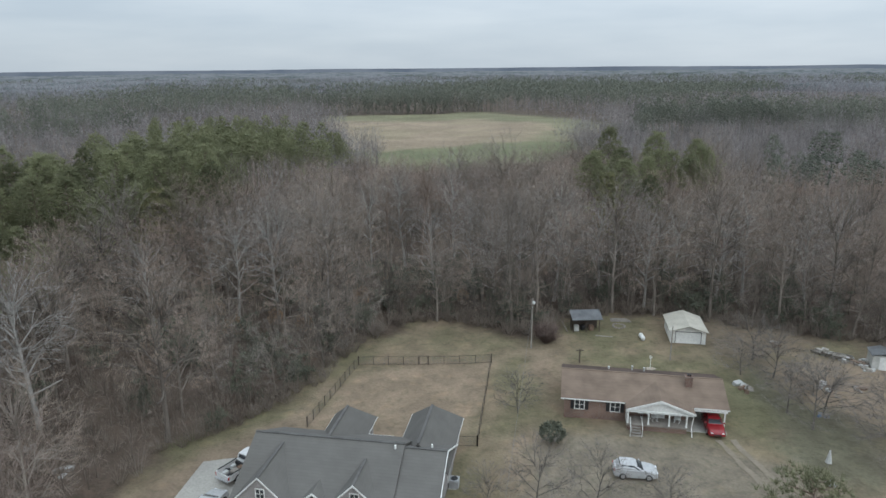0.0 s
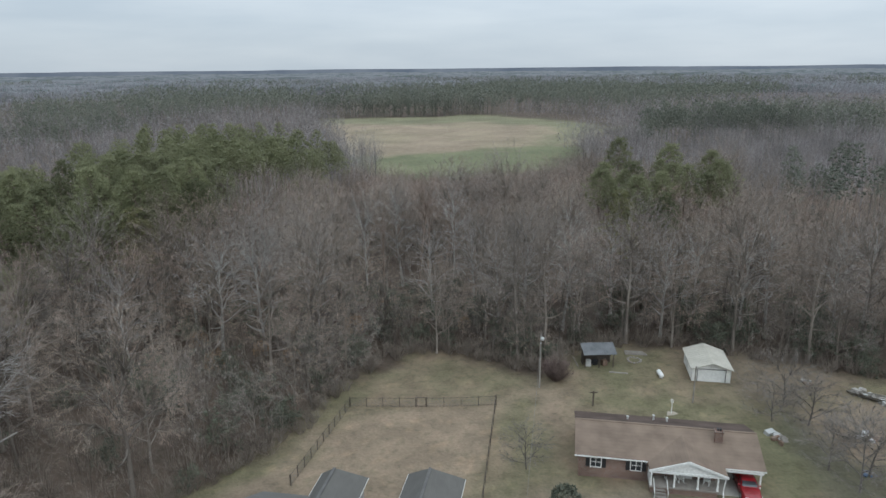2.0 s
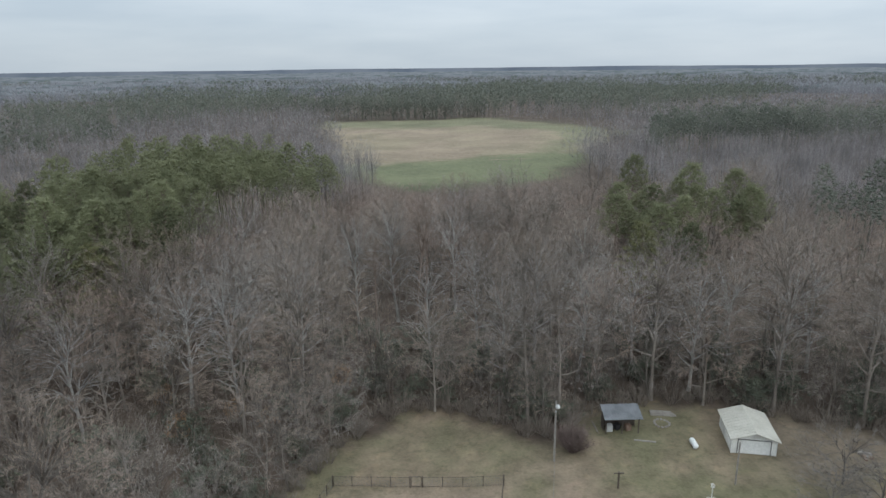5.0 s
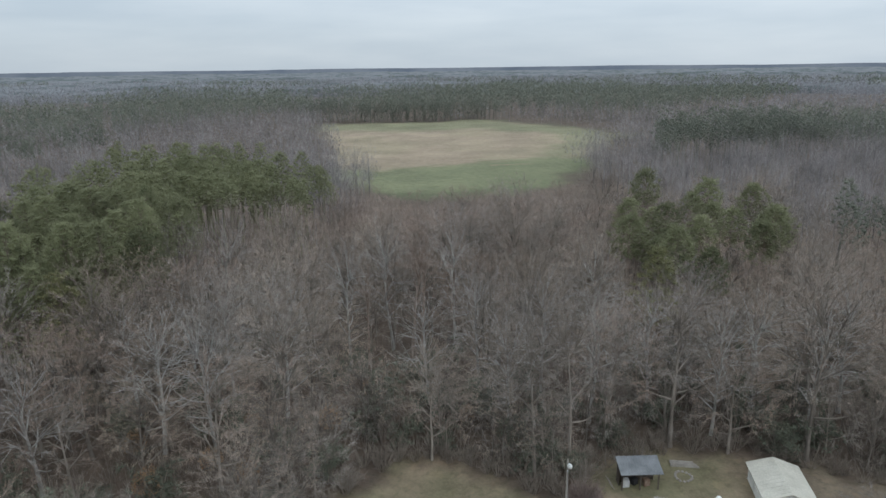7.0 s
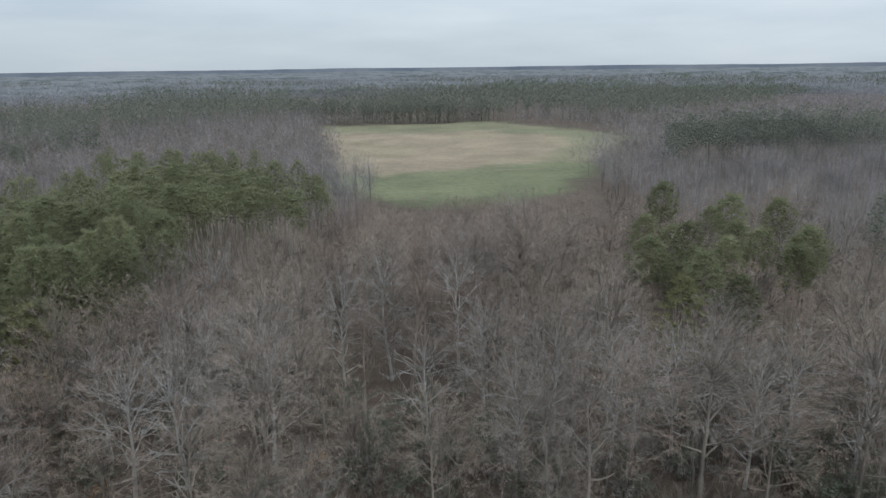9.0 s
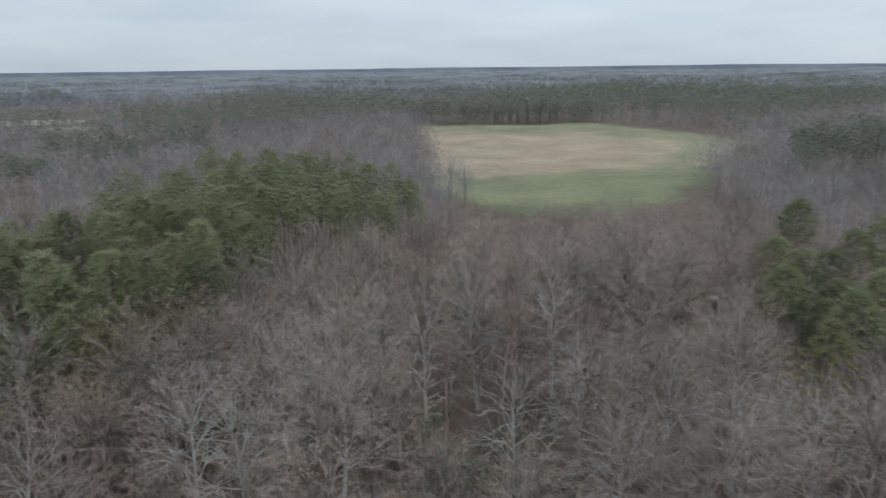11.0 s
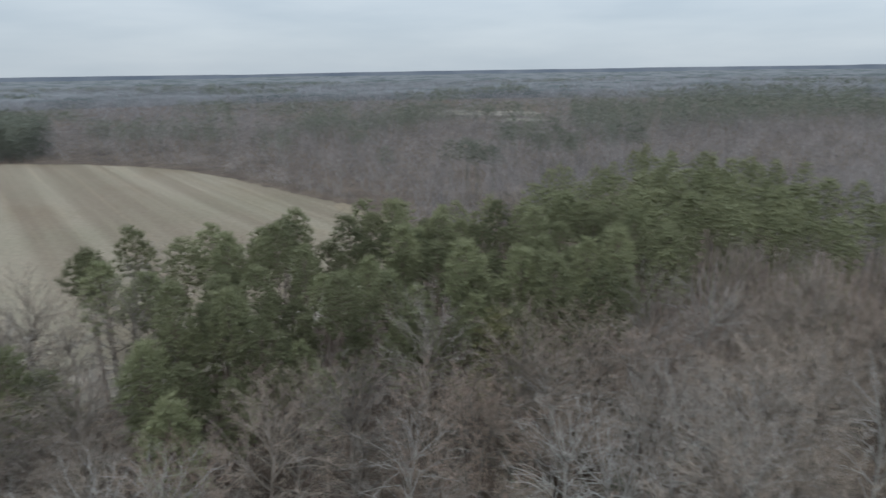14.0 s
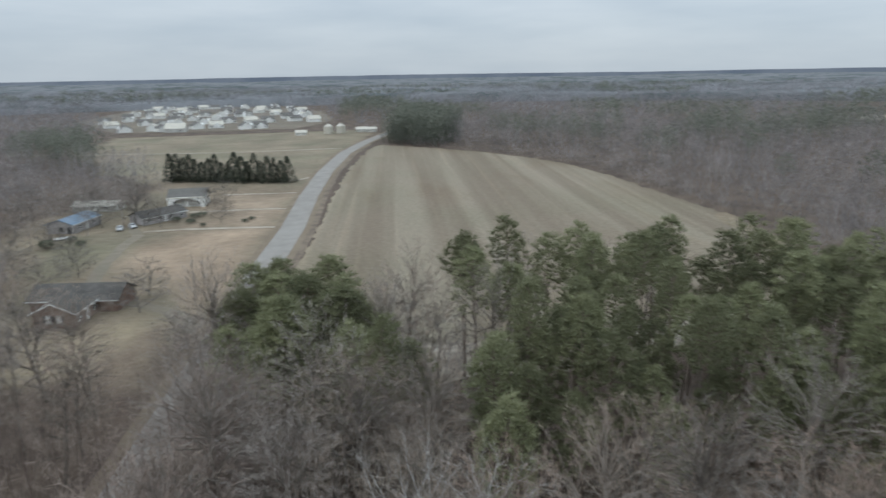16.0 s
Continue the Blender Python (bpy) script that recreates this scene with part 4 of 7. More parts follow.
plant(protos, [(x, y, rng.uniform(1.0, 1.12), 1.05) for x, y in edge_trees] + [(hx[i], hy[i], rng.uniform(0.72, 1.14), rng.uniform(0.92, 1.15)) for i in near], rng)

PW = "pale-barked leafless tree with whitish spreading limbs"
pale = [tree_proto("pale_hardwood_tree", hardwood(40 + i, high=(19.5, 18, 21)[i], spread=(6.0, 6.4, 5.6)[i], bare=0.24, limbs=12, ends=62, twigs=18, r0=0.27), PALE, TWIG_PALE, PW, "tree", "pale woodland trees") for i in range(3)]
plant(pale, [(-45.5, 66, 1.1, 1.1), (-38, 122, 1.05, 1.1), (-34, 131, 1.05, 1.1), (13, 110, 1.0, 1.0), (26, 106, 0.95, 1.0), (38, 103, 0.85, 1.1), (-20, 106, 0.95, 1.1),
             (5, 116, 0.95, 0.9), (56, 97, 0.9, 1.1), (-29, 113, 1.0, 1.0), (-50, 72, 1.0, 1.1), (-14, 122, 1.0, 0.9), (-33, 99, 0.95, 1.1), (-43, 91, 0.9, 1.1), (18, 103, 0.9, 1.0), (32, 100, 0.9, 1.0), (44, 101, 0.95, 1.0),
             (8, 101, 0.85, 1.0), (50, 105, 1.0, 1.0), (-2, 110, 0.9, 1.0), (22, 118, 1.0, 1.0), (34, 114, 0.95, 1.0), (-24, 118, 1.0, 1.0), (-8, 128, 1.05, 1.0), (2, 132, 1.0, 1.0), (-40, 108, 0.95, 1.1), (-26, 97, 1.0, 1.0), (62, 100, 0.95, 1.0)], rng)
big = tree_proto("large_hardwood_tree", hardwood(55, high=21.5, spread=6.8, bare=0.36, r0=0.29, ends=120), BARK, TWIG, "large leafless tree with a thick grey trunk", "tree", "")
big.matrix_basis = pose(-30.0, 63.0, -1.2, 0, 0, 40)

PL = "tall pine with a long bare trunk and dark green crown"
pines = [tree_proto("pine_tree", pine(60 + i, high=(23, 21.5, 24.5, 22)[i], spread=(2.7, 2.9, 2.5, 3.0)[i], bare=(0.62, 0.58, 0.66, 0.56)[i], branches=26), PINE_BARK, NEEDLES, PL, "pine tree", "pine stand") for i in range(4)]
ppx, ppy = spread_points(-120, 100, 46, 250, 4.6, 5)
okp = inside(ppx, ppy, PINES_L) & ((ppx > -88 + 0.06 * (ppy - 80)) | (np.sin(ppx * 91.7 + ppy * 37.3) > 0.8))
ppx, ppy = ppx[okp], ppy[okp]
order = np.argsort(np.hypot(ppx + 25, ppy - 65))
lead = order[:125]
plant(pines, [(ppx[i], ppy[i], rng.uniform(0.74, 1.08) * (0.9 if ppy[i] < 70 else 1.06 if ppx[i] < -82 else 1.0), rng.uniform(0.85, 1.1)) for i in lead], rng)
low_pines = [tree_proto("low_pine_tree", pine(70 + i, high=(19.5, 18, 20.5)[i], spread=(3.0, 3.2, 2.8)[i], bare=(0.4, 0.34, 0.46)[i], branches=40, pads=4), PINE_BARK, NEEDLES, "full dark green pine with a rounded crown", "pine tree", "edge pines") for i in range(3)]
ax, ay = spread_points(-106, -78, 48, 72, 3.9, 9)
okp = inside(ax, ay, PINES_A)
edge_pines = list(zip(ax[okp], ay[okp])) + [(-66, 77), (-58.5, 76), (-63.5, 79.5), (-68, 83), (-71, 79), (-60, 83), (-63, 88), (-58.5, 92), (-60, 98), (-57, 103), (-54.5, 109), (-48, 111.5), (-46.5, 117), (-77, 64), (-81, 57), (-73, 67), (-80, 66), (-75, 70), (-84, 62)]
plant(low_pines, [(x, y, rng.uniform(0.82, 1.08), rng.uniform(0.9, 1.12) * (1.25 if x < -74 else 1.0)) for x, y in edge_pines], rng)
tall_pines = [tree_proto("tall_pine_tree", pine(80 + i, high=(22.5, 23.5)[i], spread=(3.2, 3.0)[i], bare=(0.68, 0.64)[i]), PINE_BARK, NEEDLES, "tall pine with a round tufted crown at the field edge", "pine tree", "field edge pines") for i in range(2)]
plant(tall_pines, [(x, y, rng.uniform(0.95, 1.04), rng.uniform(0.95, 1.15)) for x, y in FIELD_EDGE_PINES], rng)
prx, pry = spread_points(10, 100, 90, 175, 5.6, 6)
okp = inside(prx, pry, PINES_R) & (np.sin(prx * 41.7 + pry * 17.3) > -0.15)
plant(pines[:3], [(x, y, rng.uniform(0.86, 0.99), rng.uniform(1.0, 1.25)) for x, y in zip(prx[okp], pry[okp])], rng)
yp = tree_proto("young_pine_tree", pine(77, high=21, spread=3.4, bare=0.34, branches=26), PINE_BARK, NEEDLES_Y, "yellow-green pine at the edge of the stand", "pine tree", "")
yp.matrix_basis = pose(-48.5, 108, -1.2)
yq = copy_thing(yp, pose(29, 113, 0, 0, 0, 80))

# the rest of the woods, joined
def dome_tree(seed, high, wide, ends, twigs, tw, low=0.3, limb=0.1, span=1.42, fuzz=0.6, far=False):
    """A plainer leafless tree: boughs that fan out from the trunk to a dome, with fans of twigs; far: only the tufts of twigs show."""
    r = random.Random(seed)
    g = Grow()
    mid_z = high * (low + 0.45 * (1 - low))
    heart = Vector((r.gauss(0, 0.3), r.gauss(0, 0.3), mid_z))
    g.limb([Vector((0, 0, -0.4)), heart.lerp(Vector((0, 0, 0)), 0.4), heart + Vector((0, 0, high * 0.2))], [0.09, 0.06, 0.02] if far else [0.17, 0.12, 0.03], 3)
    for e, out in dome_ends(ends, heart, wide, high - mid_z, high * (0.34 if span < 1.6 else 0.42) * (1 - low), r, span):
        s = Vector((heart.x, heart.y, high * low)).lerp(e, r.uniform(0.12, 0.3))
        knee = s.lerp(e, 0.5) + unit(r) * wide * 0.12
        if far:
            s, knee = s.lerp(e, 0.55), s.lerp(e, 0.75)
        else:
            g.blade(s, (knee - s) * 1.15, limb, r)
        g.blade(knee, e - knee, limb * 0.7, r)
        for _ in range(twigs):
            q = (s.lerp(knee, r.uniform(0.5, 1.0)) if r.random() < 0.3 else knee.lerp(e, r.uniform(0.0, 1.0))) + unit(r) * wide * 0.05
            g.blade(q, (out * 0.65 + (e - s).normalized() * 0.3 + unit(r) * fuzz).normalized() * wide * r.uniform(0.1, 0.26), tw, r)
    return g.arrays()


mid_hw = [dome_tree(100 + i, (19.5, 18, 21, 17, 19)[i], (5.6, 6.0, 5.2, 5.4, 6.2)[i], 38, 13, 0.048, 0.26, 0.065, 1.6, 1.5) for i in range(5)]
mid_pine = [join(*pine(120 + i, high=(22.5, 21, 23.5)[i], spread=(2.8, 3.0, 2.6)[i], bare=0.64, branches=20, pads=2, blades=16, leaf=0.17, pad=0.85)) for i in range(3)]
far_mid_pine = [join(*pine(125 + i, high=(22, 20, 23)[i], spread=(4.0, 4.4, 3.8)[i], bare=0.56, branches=15, pads=2, blades=15, leaf=0.28, pad=1.2)) for i in range(3)]
far_hw = [dome_tree(140 + i, (18.5, 17, 20, 18)[i], (5.4, 5.8, 4.8, 5.2)[i], 32, 13, 0.1, 0.12, 0.08, 1.7, 2.4, True) for i in range(4)]
far_hw2 = [dome_tree(145 + i, (18.5, 17, 20, 18)[i], (5.6, 6.0, 5.0, 5.4)[i], 17, 9, 0.19, 0.08, 0.12, 1.8, 2.4, True) for i in range(4)]


def tuft_pine(seed, high, low, wide, lobes, blades, leaf):
    """A far pine: rounded lobes of needles, no two alike."""
    r = random.Random(seed)
    g = Grow()
    g.limb([Vector((0, 0, -0.3)), Vector((0, 0, high * 0.8))], [0.2, 0.06], 3)
    for k in range(lobes):
        f = (k + r.random()) / lobes
        a, w = 2.4 * k + r.random(), wide * (0.4 + 0.6 * math.sin(math.pi * (0.2 + 0.68 * f))) * r.uniform(0.3, 0.85)
        c = Vector((w * math.cos(a), w * math.sin(a), low + (high - low) * f))
        for _ in range(blades):
            d = (unit(r) + Vector((0, 0, 0.35))).normalized()
            g.blade(c + d * r.uniform(0.2, 1.1), d * leaf * 1.5, leaf, r)
    return g.arrays()


blob_pine = [tuft_pine(220 + i, (19, 17.5, 20, 18.5)[i], (7, 7.5, 8, 6)[i], (3.8, 4.2, 3.5, 4.0)[i], 11, 9, 0.62) for i in range(4)]
wall_pine = [tuft_pine(225 + i, (19, 17.5, 20)[i], 2.0, (3.2, 3.5, 3.0)[i], 18, 9, 0.62) for i in range(3)]
wide_hw = [dome_tree(230 + i, (17.5, 16, 19)[i], (7.4, 8.2, 6.8)[i], 10, 6, 0.45, 0.06, 0.4, 1.8, 0.9, True) for i in range(3)]
wide_pine = [tuft_pine(235 + i, (18.5, 17, 20)[i], 8, (7.4, 8.2, 6.8)[i], 10, 6, 1.15) for i in range(3)]
mx, my = hx[rest], hy[rest]
nx, ny = spread_points(-140, 190, 0, 300, 7.4, 8)
ok = wooded(nx, ny) & ~pine_land(nx, ny) & ~((nx > -104) & (nx < 78) & (ny > 2) & (ny < 172)) & (nx < 0.95 * ny + 10) & (ny > np.where(nx > 0, 60, 0))
mx, my = np.concatenate([mx, nx[ok]]), np.concatenate([my, ny[ok]])
gen = np.random.default_rng(11)
lx, ly = spread_points(-128, -44, 0, 70, 4.9, 41)
rz = np.interp(lx, [-157, -80, 0], [50.3, 39.5, 30])
ok = (np.abs(ly - rz) > 4.6) & (ly - rz < 24) & (rz - ly < 20) & ~inside(lx, ly, PINES_A) & ~inside(lx, ly, [(-138, 4), (-134, 26), (-122, 37), (-98, 38), (-88, 28), (-104, 6)]) & ((lx > -86) | (ly > rz + 3)) & ((lx > -104) | (ly < rz + 10))
roadside = np.arange(len(mx) + ok.sum()) >= len(mx)
mx, my = np.concatenate([mx, lx[ok]]), np.concatenate([my, ly[ok]])
lx, ly = spread_points(-112, -34, 30, 70, 3.2, 43)
rz = np.interp(lx, [-157, -80, 0], [50.3, 39.5, 30])
ok = (ly - rz > 4.2) & (ly - rz < 15) & ~inside(lx, ly, PINES_A) & (lx > -106)
thicket = [dome_tree(250 + i, (16, 14, 17)[i], (5.0, 5.4, 4.6)[i], 36, 14, 0.045, 0.2, 0.06, 1.6, 0.9) for i in range(3)]
scatter("roadside_thicket", thicket, lx[ok], ly[ok], gen.uniform(0.75, 1.0, ok.sum()) * np.interp(lx[ok], [-100, -80, -55], [1.0, 1.3, 1.4]), WOODS, "dense leafless trees along the country road", "woods", 17)
corridor = (my > 160) & (mx > -24) & (mx < 55)
cool = (my > 165) & ~corridor
grown = gen.uniform(0.75, 1.12, len(mx)) * np.where(roadside, 0.72, 1.0)
on = ~corridor & ~cool
scatter("bare_woodland", mid_hw, mx[on], my[on], grown[on], WOODS, "leafless grey-brown woodland behind the yards", "woods", 2)
sy = np.arange(122, 200, 3.4)
sx = np.interp(sy, [121, 136, 150, 166, 168, 194, 200], [-40, -44, -46, -42, -30, -25, -30]) + gen.uniform(2.5, 8.5, len(sy))
scatter("stand_edge_trees", mid_hw, sx, sy, gen.uniform(0.95, 1.15, len(sy)), WOODS, "rounded leafless crowns along the pine stand", "woods", 27)
scatter("grey_woodland", mid_hw, mx[cool], my[cool], grown[cool], HAZEDWOODS, "leafless grey woodland beside the far field", "woods", 24)
young_hw = [dome_tree(255 + i, (10, 9, 11)[i], (4.6, 5.0, 4.2)[i], 30, 12, 0.05, 0.15, 0.07, 1.7, 0.9) for i in range(3)]
yx, yy = spread_points(-24, 55, 160, 275, 5.6, 48)
ok = wooded(yx, yy) & ~inside(yx, yy, PINES_L)
yx, yy = yx[ok], yy[ok]
scatter("young_growth", young_hw, yx, yy, np.clip(1.75 - (yy - 160) * 0.0165, 0.35, 1.75) * gen.uniform(0.7, 1.05, len(yx)), WOODS, "low leafless young growth sloping to the far field", "woods", 25)
tail = order[125:]
scatter("pine_woodland", mid_pine, ppx[tail], ppy[tail], gen.uniform(0.78, 1.1, len(tail)), NEEDLES, "dense dark green stand of pines", "pine woods", 3)
ux, uy = spread_points(-104, 78, 2, 170, 3.7, 21)
ok = wooded(ux, uy) & ~inside(ux, uy, PINES_R)
ux, uy = ux[ok], uy[ok]
sap = [dome_tree(170 + i, 15, 6.0, 14, 8, 0.1, 0.15) for i in range(4)]
scatter("understory", sap, ux, uy, gen.uniform(0.2, 0.55, len(ux)), UNDER, "thin leafless saplings and brush under the trees", "undergrowth", 4)


def sector(x, y):
    """The land that can come into view."""
    a = np.degrees(np.arctan2(x, y - 40))
    return (a < 43) & (a > -118)


def sized(n, lo=0.62, hi=1.16):
    return gen.uniform(lo, hi, n)


# 190 to 560 m off: each tree with its own crown
qx, qy = spread_points(-620, 460, -260, 640, 8.6, 31)
away = np.hypot(qx, qy - 50)
ok = wooded(qx, qy) & sector(qx, qy) & (away < 560) & ~((qx > -140) & (qx < 190) & (qy > 0) & (qy < 300)) & ~inside(qx, qy, PINES_L)
qx, qy = qx[ok], qy[ok]
mixed = np.sin(qx * 51.3 + qy * 23.9)
isp = pine_land(qx, qy) & (mixed < np.where(inside(qx, qy, PINES_FAR[2]), 0.1, np.where(inside(qx, qy, PINES_FAR[0]), 0.3, 1.1)))
close = np.hypot(qx, qy - 50) < 300
on = ~isp & close
scatter("far_bare_woods", far_hw, qx[on], qy[on], sized(on.sum()), HAZEDWOODS, "leafless grey woods beyond the pines", "woods", 5)
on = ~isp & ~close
scatter("far_bare_crowns", far_hw2, qx[on], qy[on], sized(on.sum()), HAZEDWOODS, "far leafless grey woods", "woods", 15)
px2, py2 = spread_points(-620, 460, -260, 640, 6.4, 32)
ok = wooded(px2, py2) & sector(px2, py2) & (np.hypot(px2, py2 - 50) < 560) & (pine_land(px2, py2)) & (np.sin(px2 * 17.3 + py2 * 73.9) < np.where(inside(px2, py2, PINES_FAR[2]), 0.0, np.where(inside(px2, py2, PINES_FAR[0]), 0.4, 0.9))) & ~inside(px2, py2, PINES_L) & ~inside(px2, py2, PINES_R) & ~inside(px2, py2, PINES_A)
px2, py2 = px2[ok], py2[ok]
close = np.hypot(px2, py2 - 50) < 330
near_ones = np.hypot(px2, py2 - 50) < 160
scatter("east_pine_stand", mid_pine, px2[near_ones], py2[near_ones], sized(near_ones.sum(), 0.8, 1.0), HAZEDPINE, "small stand of dull green pines", "pine woods", 26)
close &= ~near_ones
scatter("far_pine_woods", far_mid_pine, px2[close], py2[close], sized(close.sum(), 0.8, 1.08), HAZEDPINE, "dark green pine woods", "pine woods", 6)
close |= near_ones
scatter("distant_pine_woods", blob_pine, px2[~close], py2[~close], sized((~close).sum(), 0.78, 1.1), HAZEDPINE, "dark green distant pine woods", "pine woods", 7)
# the dark wall of pines behind the far field
wx, wy = [], []
for k in range(70):
    f = k / 69
    wx.append(-128 + 160 * f + gen.uniform(-1, 1))
    wy.append(581 + gen.uniform(-1.5, 3.5))
scatter("pine_edge", wall_pine, np.array(wx), np.array(wy), sized(70, 0.8, 1.08), HAZEDPINE, "dark edge of the pine woods behind the field", "pine woods", 16)
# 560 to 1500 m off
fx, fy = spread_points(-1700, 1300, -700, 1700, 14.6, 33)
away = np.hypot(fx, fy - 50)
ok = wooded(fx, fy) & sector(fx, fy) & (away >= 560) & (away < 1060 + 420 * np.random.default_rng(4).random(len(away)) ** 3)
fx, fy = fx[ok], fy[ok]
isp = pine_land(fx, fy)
scatter("distant_bare_woods", wide_hw, fx[~isp], fy[~isp], sized((~isp).sum(), 0.8, 1.1), FARHAZEWOODS, "distant leafless grey woods", "woods", 8)
scatter("distant_pine_belts", wide_pine, fx[isp], fy[isp], sized(isp.sum(), 0.82, 1.05), HAZEDPINE, "distant belts of dark pine", "pine woods", 9)
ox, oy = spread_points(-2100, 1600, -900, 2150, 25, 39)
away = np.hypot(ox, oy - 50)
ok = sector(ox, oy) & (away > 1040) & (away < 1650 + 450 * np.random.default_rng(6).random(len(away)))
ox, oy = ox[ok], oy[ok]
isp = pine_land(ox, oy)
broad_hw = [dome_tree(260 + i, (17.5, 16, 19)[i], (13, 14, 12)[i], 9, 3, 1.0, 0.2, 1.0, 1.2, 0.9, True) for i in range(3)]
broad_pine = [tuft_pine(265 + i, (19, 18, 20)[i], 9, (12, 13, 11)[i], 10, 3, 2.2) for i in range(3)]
scatter("horizon_bare_woods", broad_hw, ox[~isp], oy[~isp], sized((~isp).sum(), 0.85, 1.1), FARHAZEWOODS, "grey leafless woods towards the horizon", "woods", 19)
scatter("horizon_pine_belts", broad_pine, ox[isp], oy[isp], sized(isp.sum(), 0.85, 1.05), HAZEDPINE, "dark pine belts towards the horizon", "pine woods", 20)
# low growth along the far edge of the stubble field, and trees among the distant houses
bx, by = [], []
for (x0, y0), (x1, y1) in zip(FIELD_W[7:15], FIELD_W[8:16]):
    n = int(math.hypot(x1 - x0, y1 - y0) / 1.6)
    for k in range(n):
        bx.append(x0 + (x1 - x0) * k / n + gen.uniform(-1, 1))
        by.append(y0 + (y1 - y0) * k / n + gen.uniform(1.0, 7.0))
scatter("field_edge_brush", far_hw2, np.array(bx), np.array(by), sized(len(bx), 0.22, 0.55), HAZEDWOODS, "dense leafless brush along the edge of the field", "brush", 21)
tx, ty = spread_points(-1000, -600, -160, 90, 21, 23)
ok = inside(tx, ty, TOWN)
scatter("village_trees", far_hw2, tx[ok], ty[ok], sized(ok.sum(), 0.45, 0.8), FARHAZEWOODS, "leafless trees among the distant houses", "trees", 22)
dx, dy = spread_points(-560, -400, 100, 180, 4.8, 37)
ok = inside(dx, dy, DENSE)
dense_pine = [tuft_pine(200 + i, (22, 20, 23)[i], 1.5, 3.4, 22, 9, 0.62) for i in range(3)]
scatter("dense_pine_corner", dense_pine, dx[ok], dy[ok], gen.uniform(0.85, 1.12, ok.sum()), HAZEDPINE, "dense dark pine block at the end of the field", "pine woods", 14)
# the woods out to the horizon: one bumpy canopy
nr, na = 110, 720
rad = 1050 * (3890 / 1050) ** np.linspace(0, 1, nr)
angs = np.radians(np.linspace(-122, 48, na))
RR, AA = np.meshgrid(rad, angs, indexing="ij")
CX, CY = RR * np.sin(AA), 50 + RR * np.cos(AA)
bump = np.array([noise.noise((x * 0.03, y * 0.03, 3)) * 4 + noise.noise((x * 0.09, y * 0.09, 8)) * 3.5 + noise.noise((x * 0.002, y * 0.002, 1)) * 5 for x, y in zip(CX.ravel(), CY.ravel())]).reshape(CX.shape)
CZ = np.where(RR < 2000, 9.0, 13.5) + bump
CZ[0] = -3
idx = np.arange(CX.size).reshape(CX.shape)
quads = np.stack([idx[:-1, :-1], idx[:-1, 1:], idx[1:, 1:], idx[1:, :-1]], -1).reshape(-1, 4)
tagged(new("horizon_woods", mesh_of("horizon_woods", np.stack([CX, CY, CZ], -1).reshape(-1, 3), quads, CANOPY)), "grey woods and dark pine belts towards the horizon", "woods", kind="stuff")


# ---- houses and yards ----
def gable_roof(x0, x1, ymid, half, eave, ridge, thick=0.18):
    """Two slopes with the ridge along x."""
    bm = slab([(x0, ymid - half, eave), (x1, ymid - half, eave), (x1, ymid, ridge), (x0, ymid, ridge)], thick)
    return slab([(x1, ymid + half, eave), (x0, ymid + half, eave), (x0, ymid, ridge), (x1, ymid, ridge)], thick, bm)


def cross_roof(xmid, half, y0, y1, eave, ridge, hip=0.0, thick=0.18):
    """Two slopes with the ridge along y; hip: how far the ridge stops short of y1."""
    bm = slab([(xmid - half, y1, eave), (xmid - half, y0, eave), (xmid, y0, ridge), (xmid, y1 - hip, ridge)], thick)
    slab([(xmid + half, y0, eave), (xmid + half, y1, eave), (xmid, y1 - hip, ridge), (xmid, y0, ridge)], thick, bm)
    if hip:
        slab([(xmid + half, y1, eave), (xmid - half, y1, eave), (xmid, y1 - hip, ridge)], thick, bm)
    return bm


def house_window(parent, x, y, z, w, h, shutters=False, axis="x"):
    """A framed window on a wall that faces -y (or, with axis y, along x)."""
    def bx(a0, z0, a1, z1, d0, d1):
        return boxes((x + a0, y - d1, z + z0, x + a1, y - d0, z + z1)) if axis == "x" else boxes((x + d0, y + a0, z + z0, x + d1, y + a1, z + z1))
    glass = part("window", bx(-w / 2, 0, w / 2, h, -0.02, 0.03), GLASS, parent, "dark glazed window")
    for nm, d in (("window_frame", (-w / 2 - 0.08, -0.08, -w / 2, h + 0.08)), ("window_frame", (w / 2, -0.08, w / 2 + 0.08, h + 0.08)),
                  ("window_frame", (-w / 2, h, w / 2, h + 0.08)), ("window_sill", (-w / 2, -0.08, w / 2, 0)), ("mullion", (-w / 2, h / 2 - 0.025, w / 2, h / 2 + 0.025)), ("mullion", (-0.025, 0, 0.025, h))):
        part(nm, bx(*d, 0.0, 0.07 if nm != "mullion" else 0.05), WHITE, glass)
    if shutters:
        for s in (-1, 1):
            c = s * (w / 2 + 0.3)
            part("shutter", bx(c - 0.19, -0.05, c + 0.19, h + 0.05, 0.0, 0.05), BLACK, parent, "black louvred shutter")


